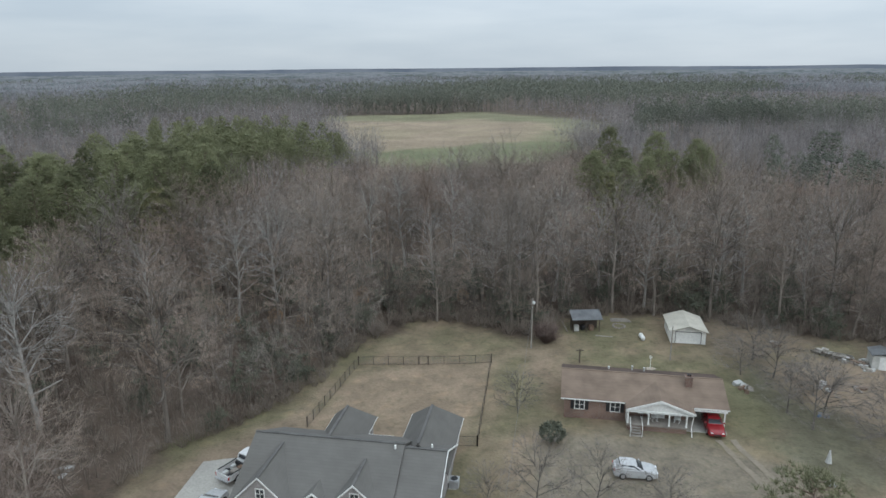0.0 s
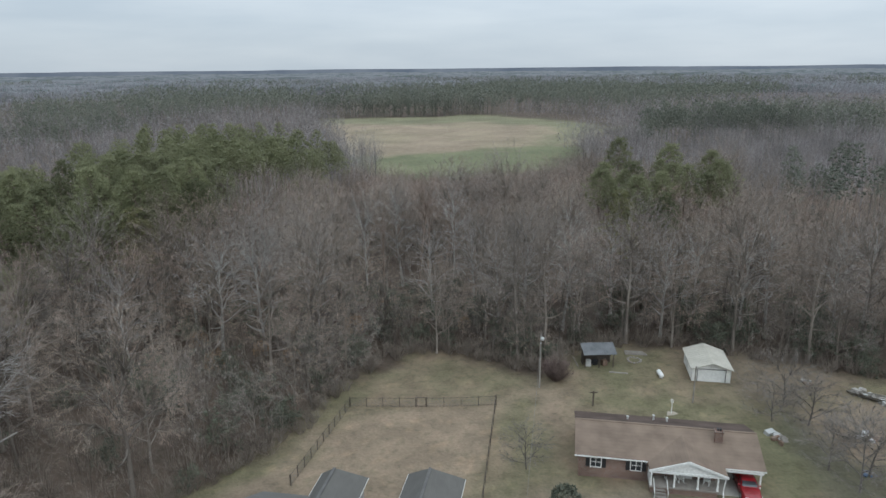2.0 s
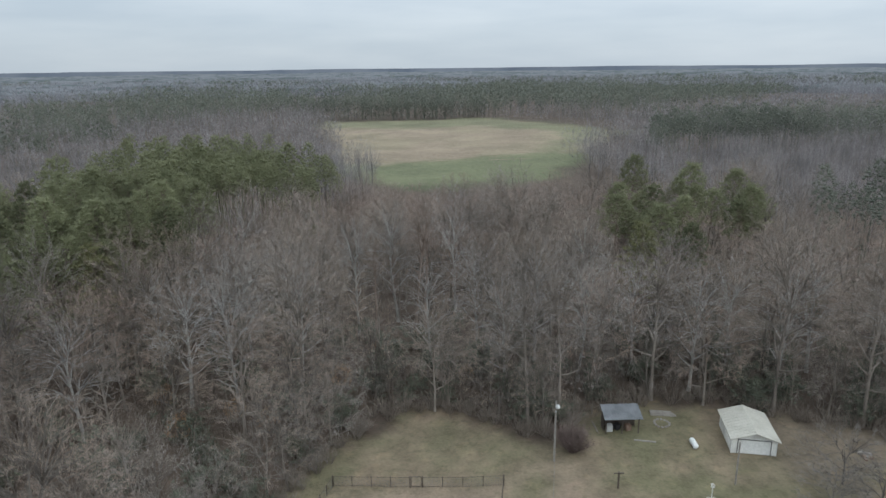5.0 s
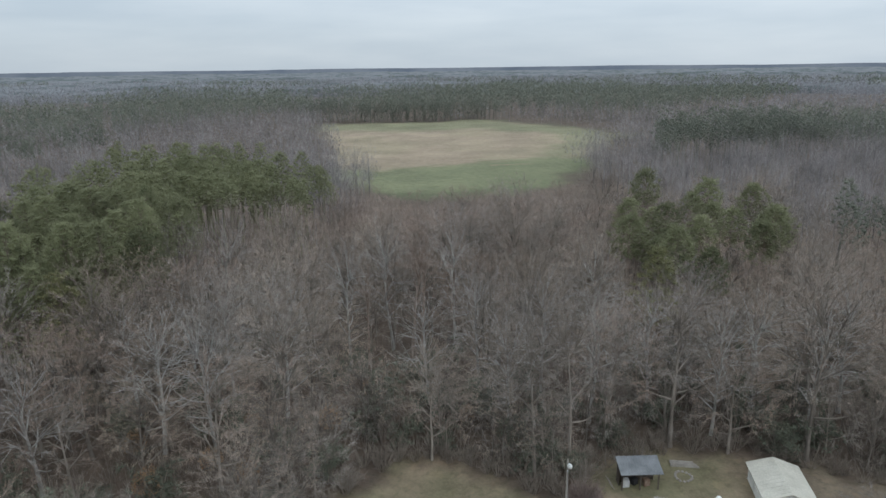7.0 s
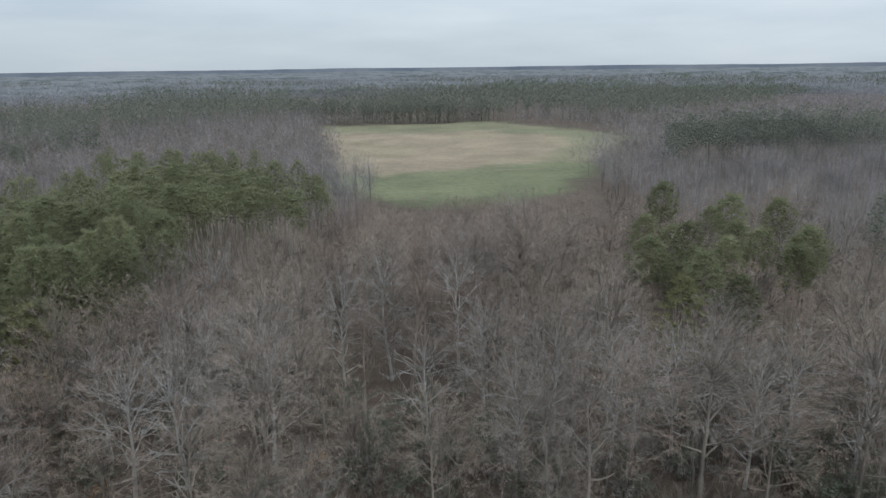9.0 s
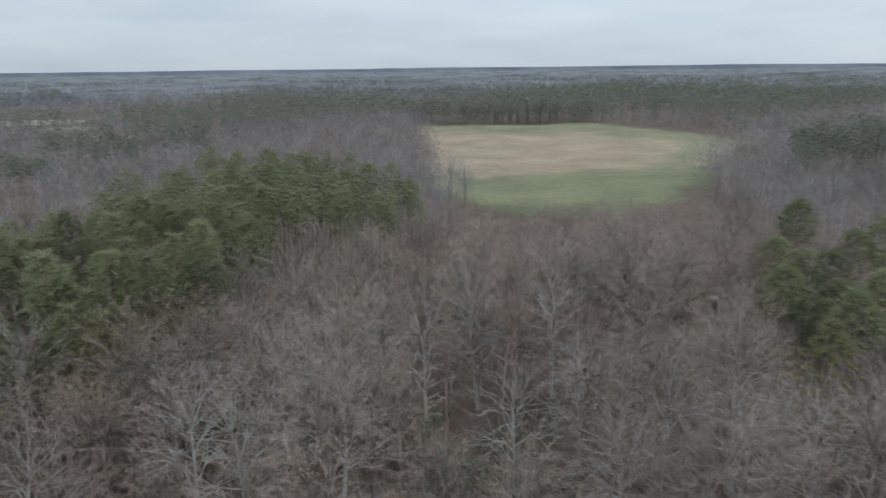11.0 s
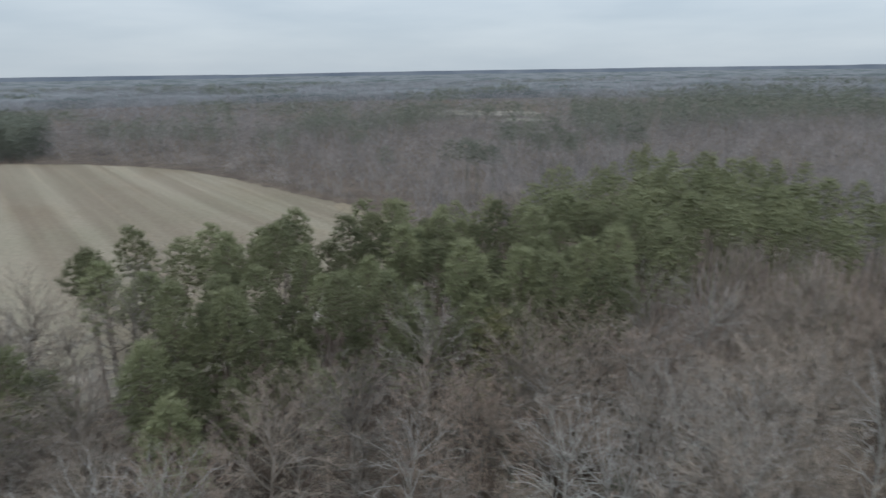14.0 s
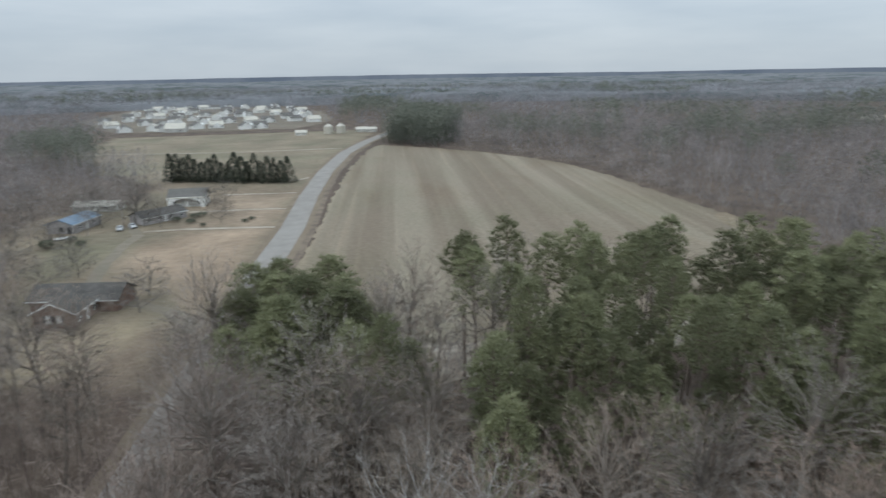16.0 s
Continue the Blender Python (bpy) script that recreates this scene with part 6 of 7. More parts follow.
def pickup(m, label):
    ob = thing("pickup_truck", m, label, "pickup truck")
    part("body", loft([(-0.1, 0.95, 0.92, 0.42, 1.1), (1.7, 0.96, 0.92, 0.42, 1.1), (1.8, 0.96, 0.9, 0.42, 1.1), (2.6, 0.95, 0.84, 0.45, 1.02), (2.8, 0.85, 0.75, 0.5, 0.9)]), PICKUPWHITE, ob)
    part("cab", loft([(-0.15, 0.9, 0.72, 0.95, 1.78), (0.6, 0.9, 0.74, 0.95, 1.84), (1.1, 0.9, 0.72, 0.95, 1.8), (1.75, 0.88, 0.8, 0.95, 1.14)]), PICKUPWHITE, ob)
    bed = part("bed", boxes((-2.75, -0.96, 0.5, -0.2, 0.96, 0.62), (-2.75, -0.96, 0.62, -0.2, -0.86, 1.1), (-2.75, 0.86, 0.62, -0.2, 0.96, 1.1), (-0.3, -0.86, 0.62, -0.2, 0.86, 1.1)), PICKUPWHITE, ob, "open white load bed")
    part("bed_liner", boxes((-2.65, -0.85, 0.625, -0.32, 0.85, 0.65)), CARDARK, bed, "black bed liner")
    for k, (x, y, w, h, mt) in enumerate(((-2.2, 0.3, 0.3, 0.32, LIGHTJUNK), (-1.6, -0.35, 0.35, 0.4, GREYWOOD), (-1.2, 0.35, 0.25, 0.45, LIGHTJUNK), (-0.8, -0.2, 0.28, 0.3, RUST))):
        part("load", boxes((x - w, y - w * 0.8, 0.64, x + w, y + w * 0.8, 0.64 + h), bevel=0.04), mt, bed, "tools and boxes in the bed")
    part("tailgate", boxes((-2.82, -0.86, 0.58, -2.74, 0.86, 1.08), bevel=0.015), PICKUPWHITE, ob)
    part("tool_rack", boxes((-2.6, -0.92, 1.1, -0.3, -0.86, 1.2), (-2.6, 0.86, 1.1, -0.3, 0.92, 1.2), (-0.55, -0.84, 0.66, -0.35, 0.84, 1.0)), CARDARK, ob, "dark tool box and bed rails")
    part("bumper", boxes((-2.98, -0.9, 0.45, -2.83, 0.9, 0.6), bevel=0.02), GALV, ob)
    part("rear_window", quad_panel([(-0.16, 0.72, 1.22), (-0.16, -0.72, 1.22), (-0.16, -0.62, 1.68), (-0.16, 0.62, 1.68)], (-1, 0, 0)), GLASS, ob, "dark rear window")
    part("windscreen", quad_panel([(1.65, -0.72, 1.18), (1.65, 0.72, 1.18), (1.14, 0.64, 1.73), (1.14, -0.64, 1.73)], (0.75, 0, 0.66)), GLASS, ob, "dark windscreen")
    for s in (-1, 1):
        part("side_window", quad_panel([(-0.05, s * 0.885, 1.22), (1.35, s * 0.885, 1.22), (1.05, s * 0.78, 1.66), (-0.02, s * 0.78, 1.66)], (0, s, 0.3)), GLASS, ob, "dark side window")
        part("tail_light", boxes((-2.84, s * 0.91 - 0.05, 0.7, -2.74, s * 0.91 + 0.05, 1.0)), REDLENS, ob, "red tail light")
        part("headlight", boxes((2.6, s * 0.66 - 0.14, 0.72, 2.8, s * 0.66 + 0.14, 0.88)), LENS, ob, "clear headlight")
        for x in (-1.75, 1.85):
            wheel(ob, x, s * 0.86, 0.4)
    return ob


car(pose(28.5, 62.9, 0.1, 0, 0, -100.5), CARRED, "red sedan parked nose out under the carport", length=4.7)
car(pose(17.85, 54.6, 0.05, 0, 0, -8), CARWHITE, "white crossover car parked on the worn front yard", tall=0.08, length=4.1, hatch=True)
pickup(pose(-20.0, 57.6, -1.02, 0, 0, 57), "white pickup truck with an open bed on the driveway")
car(pose(-21.6, 51.2, -1.02, 0, 0, 75), CARWHITE, "white car parked on the concrete driveway", tall=0.1, length=4.5, hatch=True)

# ---- outbuildings and yard things ----
GARAGE_W = courses("cream_siding", (0.72, 0.715, 0.67), (0.75, 0.745, 0.7), (0.6, 0.595, 0.56), 0.3, 4.0, 0.012, 0.6)
gm = pose(31.35, 85.45, 0, 0, 0, -10)
gar = thing("garage", gm, "white metal garage with a closed roll-up door", "garage")
part("wall", boxes((0.15, 0.2, -0.1, 0.8, 0.3, 1.95), (4.15, 0.2, -0.1, 4.75, 0.3, 1.95), (0.8, 0.2, 1.72, 4.15, 0.3, 1.95), (0.15, 0.3, -0.1, 0.25, 5.9, 1.95), (4.65, 0.3, -0.1, 4.75, 5.9, 1.95), (0.15, 5.9, -0.1, 4.75, 6.0, 1.95)), GARAGE_W, gar, "white siding")
part("gable_wall", prism([(0.15, 1.95), (2.45, 2.72), (4.75, 1.95)], 0.2, 0.3), GARAGE_W, gar)
part("gable_wall", prism([(0.15, 1.95), (2.45, 2.72), (4.75, 1.95)], 5.9, 6.0), GARAGE_W, gar)
groof = part("roof", cross_roof(2.45, 2.6, -0.3, 6.25, 1.93, 2.8, thick=0.08), WHITETIN, gar, "pale metal roof")
for k in range(11):
    y = 0.15 + 0.59 * k
    part("seam", slab([(-0.08, y, 1.97), (-0.08, y + 0.05, 1.97), (2.45, y + 0.05, 2.84), (2.45, y, 2.84)], 0.04), WHITETIN, groof)
part("door_frame", boxes((0.72, 0.14, 0, 0.8, 0.2, 1.8), (4.15, 0.14, 0, 4.23, 0.2, 1.8), (0.8, 0.14, 1.72, 4.15, 0.2, 1.8)), WIRE, gar, "dark frame round the door")
door = part("door", boxes((0.8, 0.26, 0.0, 4.15, 0.29, 1.72)), WHITE, gar, "closed white roll-up door")
for k in range(4):
    part("panel", boxes((0.84, 0.245, 0.03 + 0.42 * k, 4.11, 0.26, 0.42 + 0.42 * k)), WHITE, door)
part("corner_trim", boxes((0.1, 0.15, 0, 0.2, 0.2, 1.95), (4.7, 0.15, 0, 4.8, 0.2, 1.95)), WHITE, gar)

sm = pose(18.6, 89.4, 0, 0, 0, 2)
shed = thing("open_shed", sm, "open lean-to shed with a tin roof and clutter", "shed")
for x in (0.1, 2.0, 3.9):
    part("post", boxes((x - 0.06, 0.1, -0.2, x + 0.06, 0.22, 2.05)), DARKWOOD, shed)
    part("post", boxes((x - 0.06, 1.75, -0.2, x + 0.06, 1.87, 2.65)), DARKWOOD, shed)
part("back_wall", boxes((0.0, 1.88, -0.1, 4.0, 1.93, 2.6)), DARKWOOD, shed, "dark board back wall")
part("side_wall", boxes((0.0, 0.9, -0.1, 0.05, 1.88, 2.3)), DARKWOOD, shed)
sroof = part("roof", slab([(-0.2, -0.25, 2.08), (4.25, -0.25, 2.08), (4.25, 2.1, 2.82), (-0.2, 2.1, 2.82)], 0.04), TIN, shed, "corrugated tin roof")
for k in range(15):
    x = -0.18 + 0.3 * k
    part("rib", slab([(x, -0.27, 2.115), (x + 0.07, -0.27, 2.115), (x + 0.07, 2.12, 2.855), (x, 2.12, 2.855)], 0.035), TIN, sroof)
for n, (x, y, mt, lb) in enumerate(((0.7, 0.9, LIGHTJUNK, "white appliance standing under the shed"), (2.9, 1.0, RUST, "rusty garden machine under the shed"), (1.7, 1.3, CARDARK, "dark tool crate under the shed"))):
    j = thing("stored_item", sm @ pose(x, y, 0, 0, 0, 15 * n), lb, "clutter")
    part("case", boxes((-0.35, -0.3, -0.05, 0.35, 0.3, 0.8 - 0.1 * n), bevel=0.04), mt, j)
    part("lid", boxes((-0.3, -0.25, 0.8 - 0.1 * n, 0.3, 0.25, 0.9 - 0.1 * n), bevel=0.03), mt, j)
ladder = thing("wooden_ladder", pose(17.9, 89.9, 0, 0, -28, 20), "old wooden ladder leaning against the shed", "ladder")
for x in (-0.2, 0.2):
    part("rail", boxes((-0.03, x - 0.03, 0, 0.03, x + 0.03, 1.9)), GREYWOOD, ladder)
for k in range(5):
    part("rung", boxes((-0.02, -0.17, 0.25 + 0.34 * k, 0.02, 0.17, 0.3 + 0.34 * k)), GREYWOOD, ladder)

tank = thing("propane_tank", pose(27.9, 86.9, 0, 0, 0, 88), "white horizontal propane tank on the lawn", "propane tank")
tank.scale = (0.72, 0.72, 0.72)
part("shell", tube(bmesh.new(), [(-1.15, 0, 0.6), (-1.08, 0, 0.6), (-0.9, 0, 0.6), (0.9, 0, 0.6), (1.08, 0, 0.6), (1.15, 0, 0.6)], [0.12, 0.32, 0.43, 0.43, 0.32, 0.12], 14), WHITE, tank)
part("valve_cover", tube(bmesh.new(), [(0, 0, 1.0), (0, 0, 1.16), (0, 0, 1.2)], [0.16, 0.16, 0.08], 10), WHITE, tank)
for x in (-0.7, 0.7):
    part("saddle", boxes((x - 0.08, -0.3, -0.05, x + 0.08, 0.3, 0.3)), CONCRETE, tank)


def utility_pole(x, y, h, label, lamp=False, thick=0.12, bars=0):
    ob = thing("utility_pole", pose(x, y, ground_z(x)), label, "pole")
    part("shaft", tube(bmesh.new(), [(0, 0, -0.5), (0, 0, h * 0.5), (0, 0, h)], [thick, thick * 0.9, thick * 0.75], 8), GREYWOOD, ob)
    if lamp:
        arm = part("arm", tube(bmesh.new(), [(0, 0, h - 0.5), (0.1, -0.35, h - 0.25), (0.1, -0.6, h - 0.25)], [0.03] * 3, 6), GALV, ob)
        part("lamp_head", tube(bmesh.new(), [(0.1, -0.6, h - 0.15), (0.1, -0.6, h - 0.35), (0.1, -0.6, h - 0.55)], [0.12, 0.26, 0.2], 10), LIGHTJUNK, arm, "pale yard lamp head")
    for k in range(bars):
        part("crossarm", boxes((-1.1, -0.05, h - 0.5 - 0.6 * k, 1.1, 0.05, h - 0.38 - 0.6 * k)), GREYWOOD, ob)
    return ob


utility_pole(11.9, 84.5, 7.3, "grey wooden pole with a yard lamp beside the lawn", True)
cable = thing("service_cable", pose(11.9, 84.5, 0), "thin pale cable strung from the lamp pole towards the road", "cable")
part("strand", tube(bmesh.new(), [((2.8 - 11.9) * k / 10, (33 - 84.5) * k / 10, 5.9 + 0.21 * k - 1.3 * math.sin(math.pi * k / 10) * 0.5) for k in range(11)], [0.014] * 11, 4), WIRE, cable)
part("anchor", boxes((-0.06, -0.12, 5.8, 0.06, 0.0, 6.0)), GALV, cable)
utility_pole(2.8, 33, 8.3, "grey wooden power pole beside the road", thick=0.14, bars=1)
utility_pole(29.6, 79.9, 4.8, "grey wooden pole behind the ranch house", thick=0.1)
utility_pole(-146.9, 36.9, 8.5, "grey wooden power pole beside the road", thick=0.13, bars=1)
post = thing("clothesline_post", pose(17.55, 79.4, 0), "dark wooden clothesline post in the yard", "post")
part("upright", boxes((-0.08, -0.08, -0.3, 0.08, 0.08, 1.9)), DARKWOOD, post)
part("crossbar", boxes((-0.5, -0.05, 1.7, 0.5, 0.05, 1.8)), DARKWOOD, post)
bird = thing("bird_feeder", pose(26.2, 77.4, 0), "white bird feeder on a thin post", "bird feeder")
part("post", tube(bmesh.new(), [(0, 0, -0.2), (0, 0, 1.5)], [0.04, 0.04], 6), WHITE, bird)
part("house", boxes((-0.13, -0.13, 1.5, 0.13, 0.13, 1.72)), WHITE, bird)
part("roof", prism([(-0.18, 1.72), (0, 1.86), (0.18, 1.72)], -0.17, 0.17), WHITETIN, bird)
patch("sandy_patch", [(25.7, 76.9), (25.8, 77.8), (26.5, 78.0), (26.9, 77.4), (26.5, 76.8)], 0.05, SAND, "bare sandy patch round the feeder post", "ground", ragged=0.5, step=0.7)
ring = thing("fire_ring", pose(25.9, 91.8, 0), "ring of pale stones on the lawn", "fire ring")
for k in range(14):
    a = 2 * math.pi * k / 14
    rr = 0.9 + 0.06 * math.sin(k * 5.1)
    part("stone", tube(bmesh.new(), [(rr * math.cos(a), rr * math.sin(a), -0.05), (rr * math.cos(a), rr * math.sin(a), 0.12), (rr * math.cos(a), rr * math.sin(a), 0.2)], [0.15, 0.17, 0.08], 6), GREYWOOD, ring)
logs = thing("lumber_stack", pose(26.7, 94.0, 0, 0, 0, -8), "low stack of weathered grey boards", "lumber")
for k in range(4):
    part("board", boxes((-1.5, -0.5 + 0.26 * k, -0.02, 1.5 - 0.15 * k, -0.28 + 0.26 * k, 0.2 + 0.05 * (k % 2))), GREYWOOD, logs)
planks = thing("long_plank", pose(22.8, 88.0, 0, 0, 0, -12), "pale plank lying on the lawn", "plank")
part("board", boxes((-1.2, -0.12, -0.02, 1.2, 0.12, 0.12)), GREYWOOD, planks)
part("batten", boxes((-0.9, -0.2, 0.12, -0.8, 0.2, 0.17)), GREYWOOD, planks)


def boat(m, label):
    ob = thing("boat", m, label, "boat")
    bm = bmesh.new()
    rows = []
    for x, w, k in ((-2.3, 0.75, 0.12), (-1.0, 0.9, 0.08), (0.6, 0.85, 0.1), (1.7, 0.5, 0.25), (2.4, 0.06, 0.55)):
        rows.append([bm.verts.new(p) for p in ((x, -w, 0.8), (x, -w * 0.75, 0.3 + k), (x, 0, k), (x, w * 0.75, 0.3 + k), (x, w, 0.8))])
    for a, b in zip(rows, rows[1:]):
        for i in range(4):
            bm.faces.new((a[i], a[i + 1], b[i + 1], b[i]))
    bm.faces.new(rows[0])
    bmesh.ops.solidify(bm, geom=bm.faces[:], thickness=0.05)
    part("hull", bm, HULL, ob)
    for x in (-1.2, 0.4):
        part("thwart", boxes((x - 0.15, -0.78, 0.6, x + 0.15, 0.78, 0.65)), GREYWOOD, ob)
    part("cradle", boxes((-1.6, -0.6, -0.1, -1.4, 0.6, 0.25), (0.9, -0.5, -0.1, 1.1, 0.5, 0.28)), GREYWOOD, ob)
    return ob


def junk(x, y, seed, n, size, label, mats, group="scrap heaps", category="scrap heap"):
    r = random.Random(seed)
    ob = thing("scrap_heap", pose(x, y, ground_z(x), 0, 0, r.uniform(0, 360)), label, category, group)
    for k in range(n):
        a, q = r.random() * 6.28, r.random() * size
        w, d, h = r.uniform(0.15, 0.6), r.uniform(0.1, 0.4), r.uniform(0.12, 0.5)
        bm = boxes((-w, -d, -0.05, w, d, h), bevel=0.04)
        bmesh.ops.transform(bm, matrix=pose(q * math.cos(a), q * math.sin(a), 0, r.uniform(-14, 14), r.uniform(-14, 14), r.uniform(0, 360)), verts=bm.verts)
        part("scrap_piece", bm, mats[k % len(mats)], ob)
    return ob


boat(pose(50.3, 81.2, 0, 0, 0, 152) @ Matrix.Scale(0.6, 4), "weathered brown flat boat at the edge of the dirt")
boat(pose(51.6, 80.0, 0, 0, 0, 148) @ Matrix.Scale(0.78, 4), "weathered open boat with white gear heaped in it")
junk(52.4, 79.9, 1, 16, 1.3, "heap of white bundled gear beside the boats", (LIGHTJUNK, LIGHTJUNK, GREYWOOD))
junk(53.8, 78.4, 2, 18, 1.6, "scrap and boards heaped beside the pale shed", (RUST, GREYWOOD, LIGHTJUNK))
junk(51.2, 81.6, 21, 9, 0.9, "white covers and crates piled in the old boats", (LIGHTJUNK, LIGHTJUNK, HULL))
junk(53.4, 76.2, 11, 4, 0.6, "pale drums and boxes near the shed", (LIGHTJUNK, HULL))
junk(45.8, 71.7, 3, 6, 1.0, "small heap of scrap on the bare dirt", (RUST, LIGHTJUNK))
junk(49.3, 71.1, 4, 6, 0.9, "small heap of rusty scrap on the dirt", (RUST, GREYWOOD))
junk(36.2, 72.0, 5, 12, 1.5, "scattered pale yard clutter under the tree", (LIGHTJUNK, RUST, GREYWOOD))
junk(46.0, 84.5, 6, 5, 1.0, "old boards and scrap at the edge of the woods", (GREYWOOD, RUST))
junk(41.8, 65.0, 7, 5, 1.0, "crumpled blue tarp with clutter under a tree", (BLUETARP, GREYWOOD))
junk(35.6, 52.9, 8, 3, 0.4, "small pale yard ornament group", (LIGHTJUNK,))
junk(-38, 58, 9, 5, 1.6, "fallen branches and pale debris on the woodland floor", (GREYWOOD, LIGHTJUNK))
junk(-45, 62, 10, 5, 2.0, "fallen grey logs on the woodland floor", (GREYWOOD,))
um = thing("closed_umbrella", pose(36.7, 55.6, 0), "closed pale garden umbrella standing on the grass", "umbrella")
part("pole", tube(bmesh.new(), [(0, 0, -0.1), (0, 0, 2.1)], [0.03, 0.03], 6), GREYWOOD, um)
part("canopy", tube(bmesh.new(), [(0, 0, 0.6), (0, 0, 1.2), (0, 0, 1.95)], [0.3, 0.2, 0.04], 8), LIGHTJUNK, um)
wsh = thing("storage_shed", pose(55.8, 77.6, 0, 0, 0, -20), "small pale blue-grey metal storage shed", "shed")
part("wall", boxes((-1.3, -1.3, -0.1, 1.3, 1.3, 1.9)), SIDING_W, wsh)
part("roof", cross_roof(0, 1.45, -1.45, 1.45, 1.9, 2.35, thick=0.06), TIN, wsh)
part("door", boxes((-0.5, -1.34, 0, 0.5, -1.3, 1.7)), WHITE, wsh)

# ---- yard trees and shrubs ----
rng = random.Random(23)
yt = [tree_proto("yard_tree", hardwood(300 + i, high=(6.5, 5.5, 7)[i], spread=(3.4, 3.0, 3.2)[i], bare=0.16, limbs=9, ends=64, twigs=34, tw=0.013, r0=0.09), GREYBARK, YARDTWIG, "small spreading leafless yard tree", "tree", "yard trees") for i in range(3)]
plant(yt, [(37.8, 70.9, 1.0, 1.2), (9.2, 77.0, 1.0, 0.9), (36.0, 60.2, 1.15, 1.3), (40.3, 79.7, 1.0, 1.3), (40.5, 74.5, 1.1, 1.3), (38.0, 66, 0.9, 1.3), (8.0, 50.5, 1.1, 0.9), (8.2, 67.2, 0.95, 1.0), (13.0, 49.6, 1.0, 0.9), (41.5, 65, 1.1, 1.3), (44, 57, 1.1, 1.3), (39, 62.5, 1.1, 1.3), (43, 70, 0.8, 1.3), (37, 75.5, 0.9, 1.3), (47, 61, 1.1, 1.2), (3.5, 50, 0.8, 0.9), (18.5, 47.5, 1.0, 0.9)], rng)
bb = tree_proto("round_shrub", bush(310, 2.2, 1.35, 22, 1100, 0.17), BARK, SHRUB, "dense round dark evergreen shrub on the yard", "shrub", "", "foliage")
bb.matrix_basis = pose(11.0, 60.9, ground_z(11))
mag = tree_proto("evergreen_tree", pine(311, high=6.8, spread=4.2, bare=0.12, branches=44, pads=4, blades=24, leaf=0.06, r0=0.14, pad=0.4), PINE_BARK, OLIVE, "loose olive-green evergreen tree beside the drive", "tree", "", "foliage")
mag.matrix_basis = pose(29.2, 45.6, 0)
br = tree_proto("brush_pile", bush(312, 2.7, 2.6, 150, 3000, 0.1, False), DEADBRUSH, DEADBRUSH, "round heap of dark reddish brush", "brush", "", "twigs")
br.matrix_basis = pose(14.2, 86.2, ground_z(14.2)) @ Matrix.Diagonal((1.35, 1.35, 1.2, 1))
def evergreen(seed, high, wide, tufts):
    """An irregular evergreen of many small tufts on a few stems."""
    r = random.Random(seed)
    tr, cr = Grow(), Grow()
    for _ in range(5):
        st = bend(Vector((r.gauss(0, 0.2), r.gauss(0, 0.2), -0.2)), Vector((r.gauss(0, 0.25), r.gauss(0, 0.25), 1)), high * r.uniform(0.6, 0.95), 4, r, 0.1, 0.15)
        tr.limb(st, [0.07, 0.06, 0.045, 0.03, 0.01], 4)
        for _ in range(tufts // 5):
            q, _ = along(st, r.uniform(0.15, 0.999))
            q = q + Vector((r.gauss(0, 0.45) * wide, r.gauss(0, 0.45) * wide, r.gauss(0, 0.3)))
            cr.puff(q, r.uniform(0.1, 0.22), 0.7, r)
            for _ in range(16):
                d = (unit(r) + Vector((0, 0, 0.3))).normalized()
                cr.blade(q + d * r.uniform(0.1, 0.4), d * r.uniform(0.2, 0.4), 0.08, r)
    return tr.arrays(), cr.arrays()


def ivy_trunk(seed, high):
    """A broken bare trunk with ivy all round it."""
    r = random.Random(seed)
    tr, cr = Grow(), Grow()
    st = bend(Vector((0, 0, -0.3)), Vector((r.gauss(0, 0.03), r.gauss(0, 0.03), 1)), high * 1.25, 5, r, 0.08, 0.05)
    tr.limb(st, [0.24, 0.2, 0.18, 0.15, 0.12, 0.05], 6)
    for k in range(7):
        q, _ = along(st, 0.55 + 0.06 * k)
        tr.limb([q, q + Vector((r.gauss(0, 0.7), r.gauss(0, 0.7), 0.7)), q + Vector((r.gauss(0, 1.2), r.gauss(0, 1.2), 1.5))], [0.06, 0.04, 0.015], 3)
    for k in range(90):
        q, _ = along(st, 0.02 + 0.76 * k / 90)
        q = q + Vector((r.gauss(0, 0.3), r.gauss(0, 0.3), 0))
        for _ in range(16):
            d = (unit(r) + Vector((0, 0, -0.2))).normalized()
            cr.blade(q + d * r.uniform(0.05, 0.3), d * r.uniform(0.15, 0.3), 0.12, r)
    return tr.arrays(), cr.arrays()


hol = [tree_proto("understory_evergreen", evergreen(320 + i, (4.5, 6.0, 3.6)[i], (1.5, 1.6, 1.7)[i], 75), BARK, SHRUB, "dark green evergreen shrub under the bare trees", "shrub", "understory evergreens", "foliage") for i in range(3)]
near_shrubs = [(-19, 76, 1, 1), (-22, 80, 1, 1.1), (-16.5, 87, 1, 1.1), (-12, 96, 0.9, 1), (-24, 72, 1.1, 1), (-4.5, 101, 0.9, 1.2), (0, 99, 0.8, 1.2), (8, 98, 1, 1), (14, 93, 0.8, 1.2), (27, 102, 1.1, 1), (37, 101, 1.1, 1)]
far_shrubs = [(43, 97, 1.2, 1.1), (55, 90, 1.2, 1.2), (64, 85, 1.2, 1.2), (-27, 86, 1, 1), (12, 102, 1, 1.2), (-7, 108, 1.2, 1.2), (20, 98, 1, 1), (60, 96, 1.2, 1), (-33, 80, 0.9, 1.1), (-1, 106, 1.3, 1.2), (49, 92, 1.1, 1.1)]
plant(hol, near_shrubs + far_shrubs, rng)
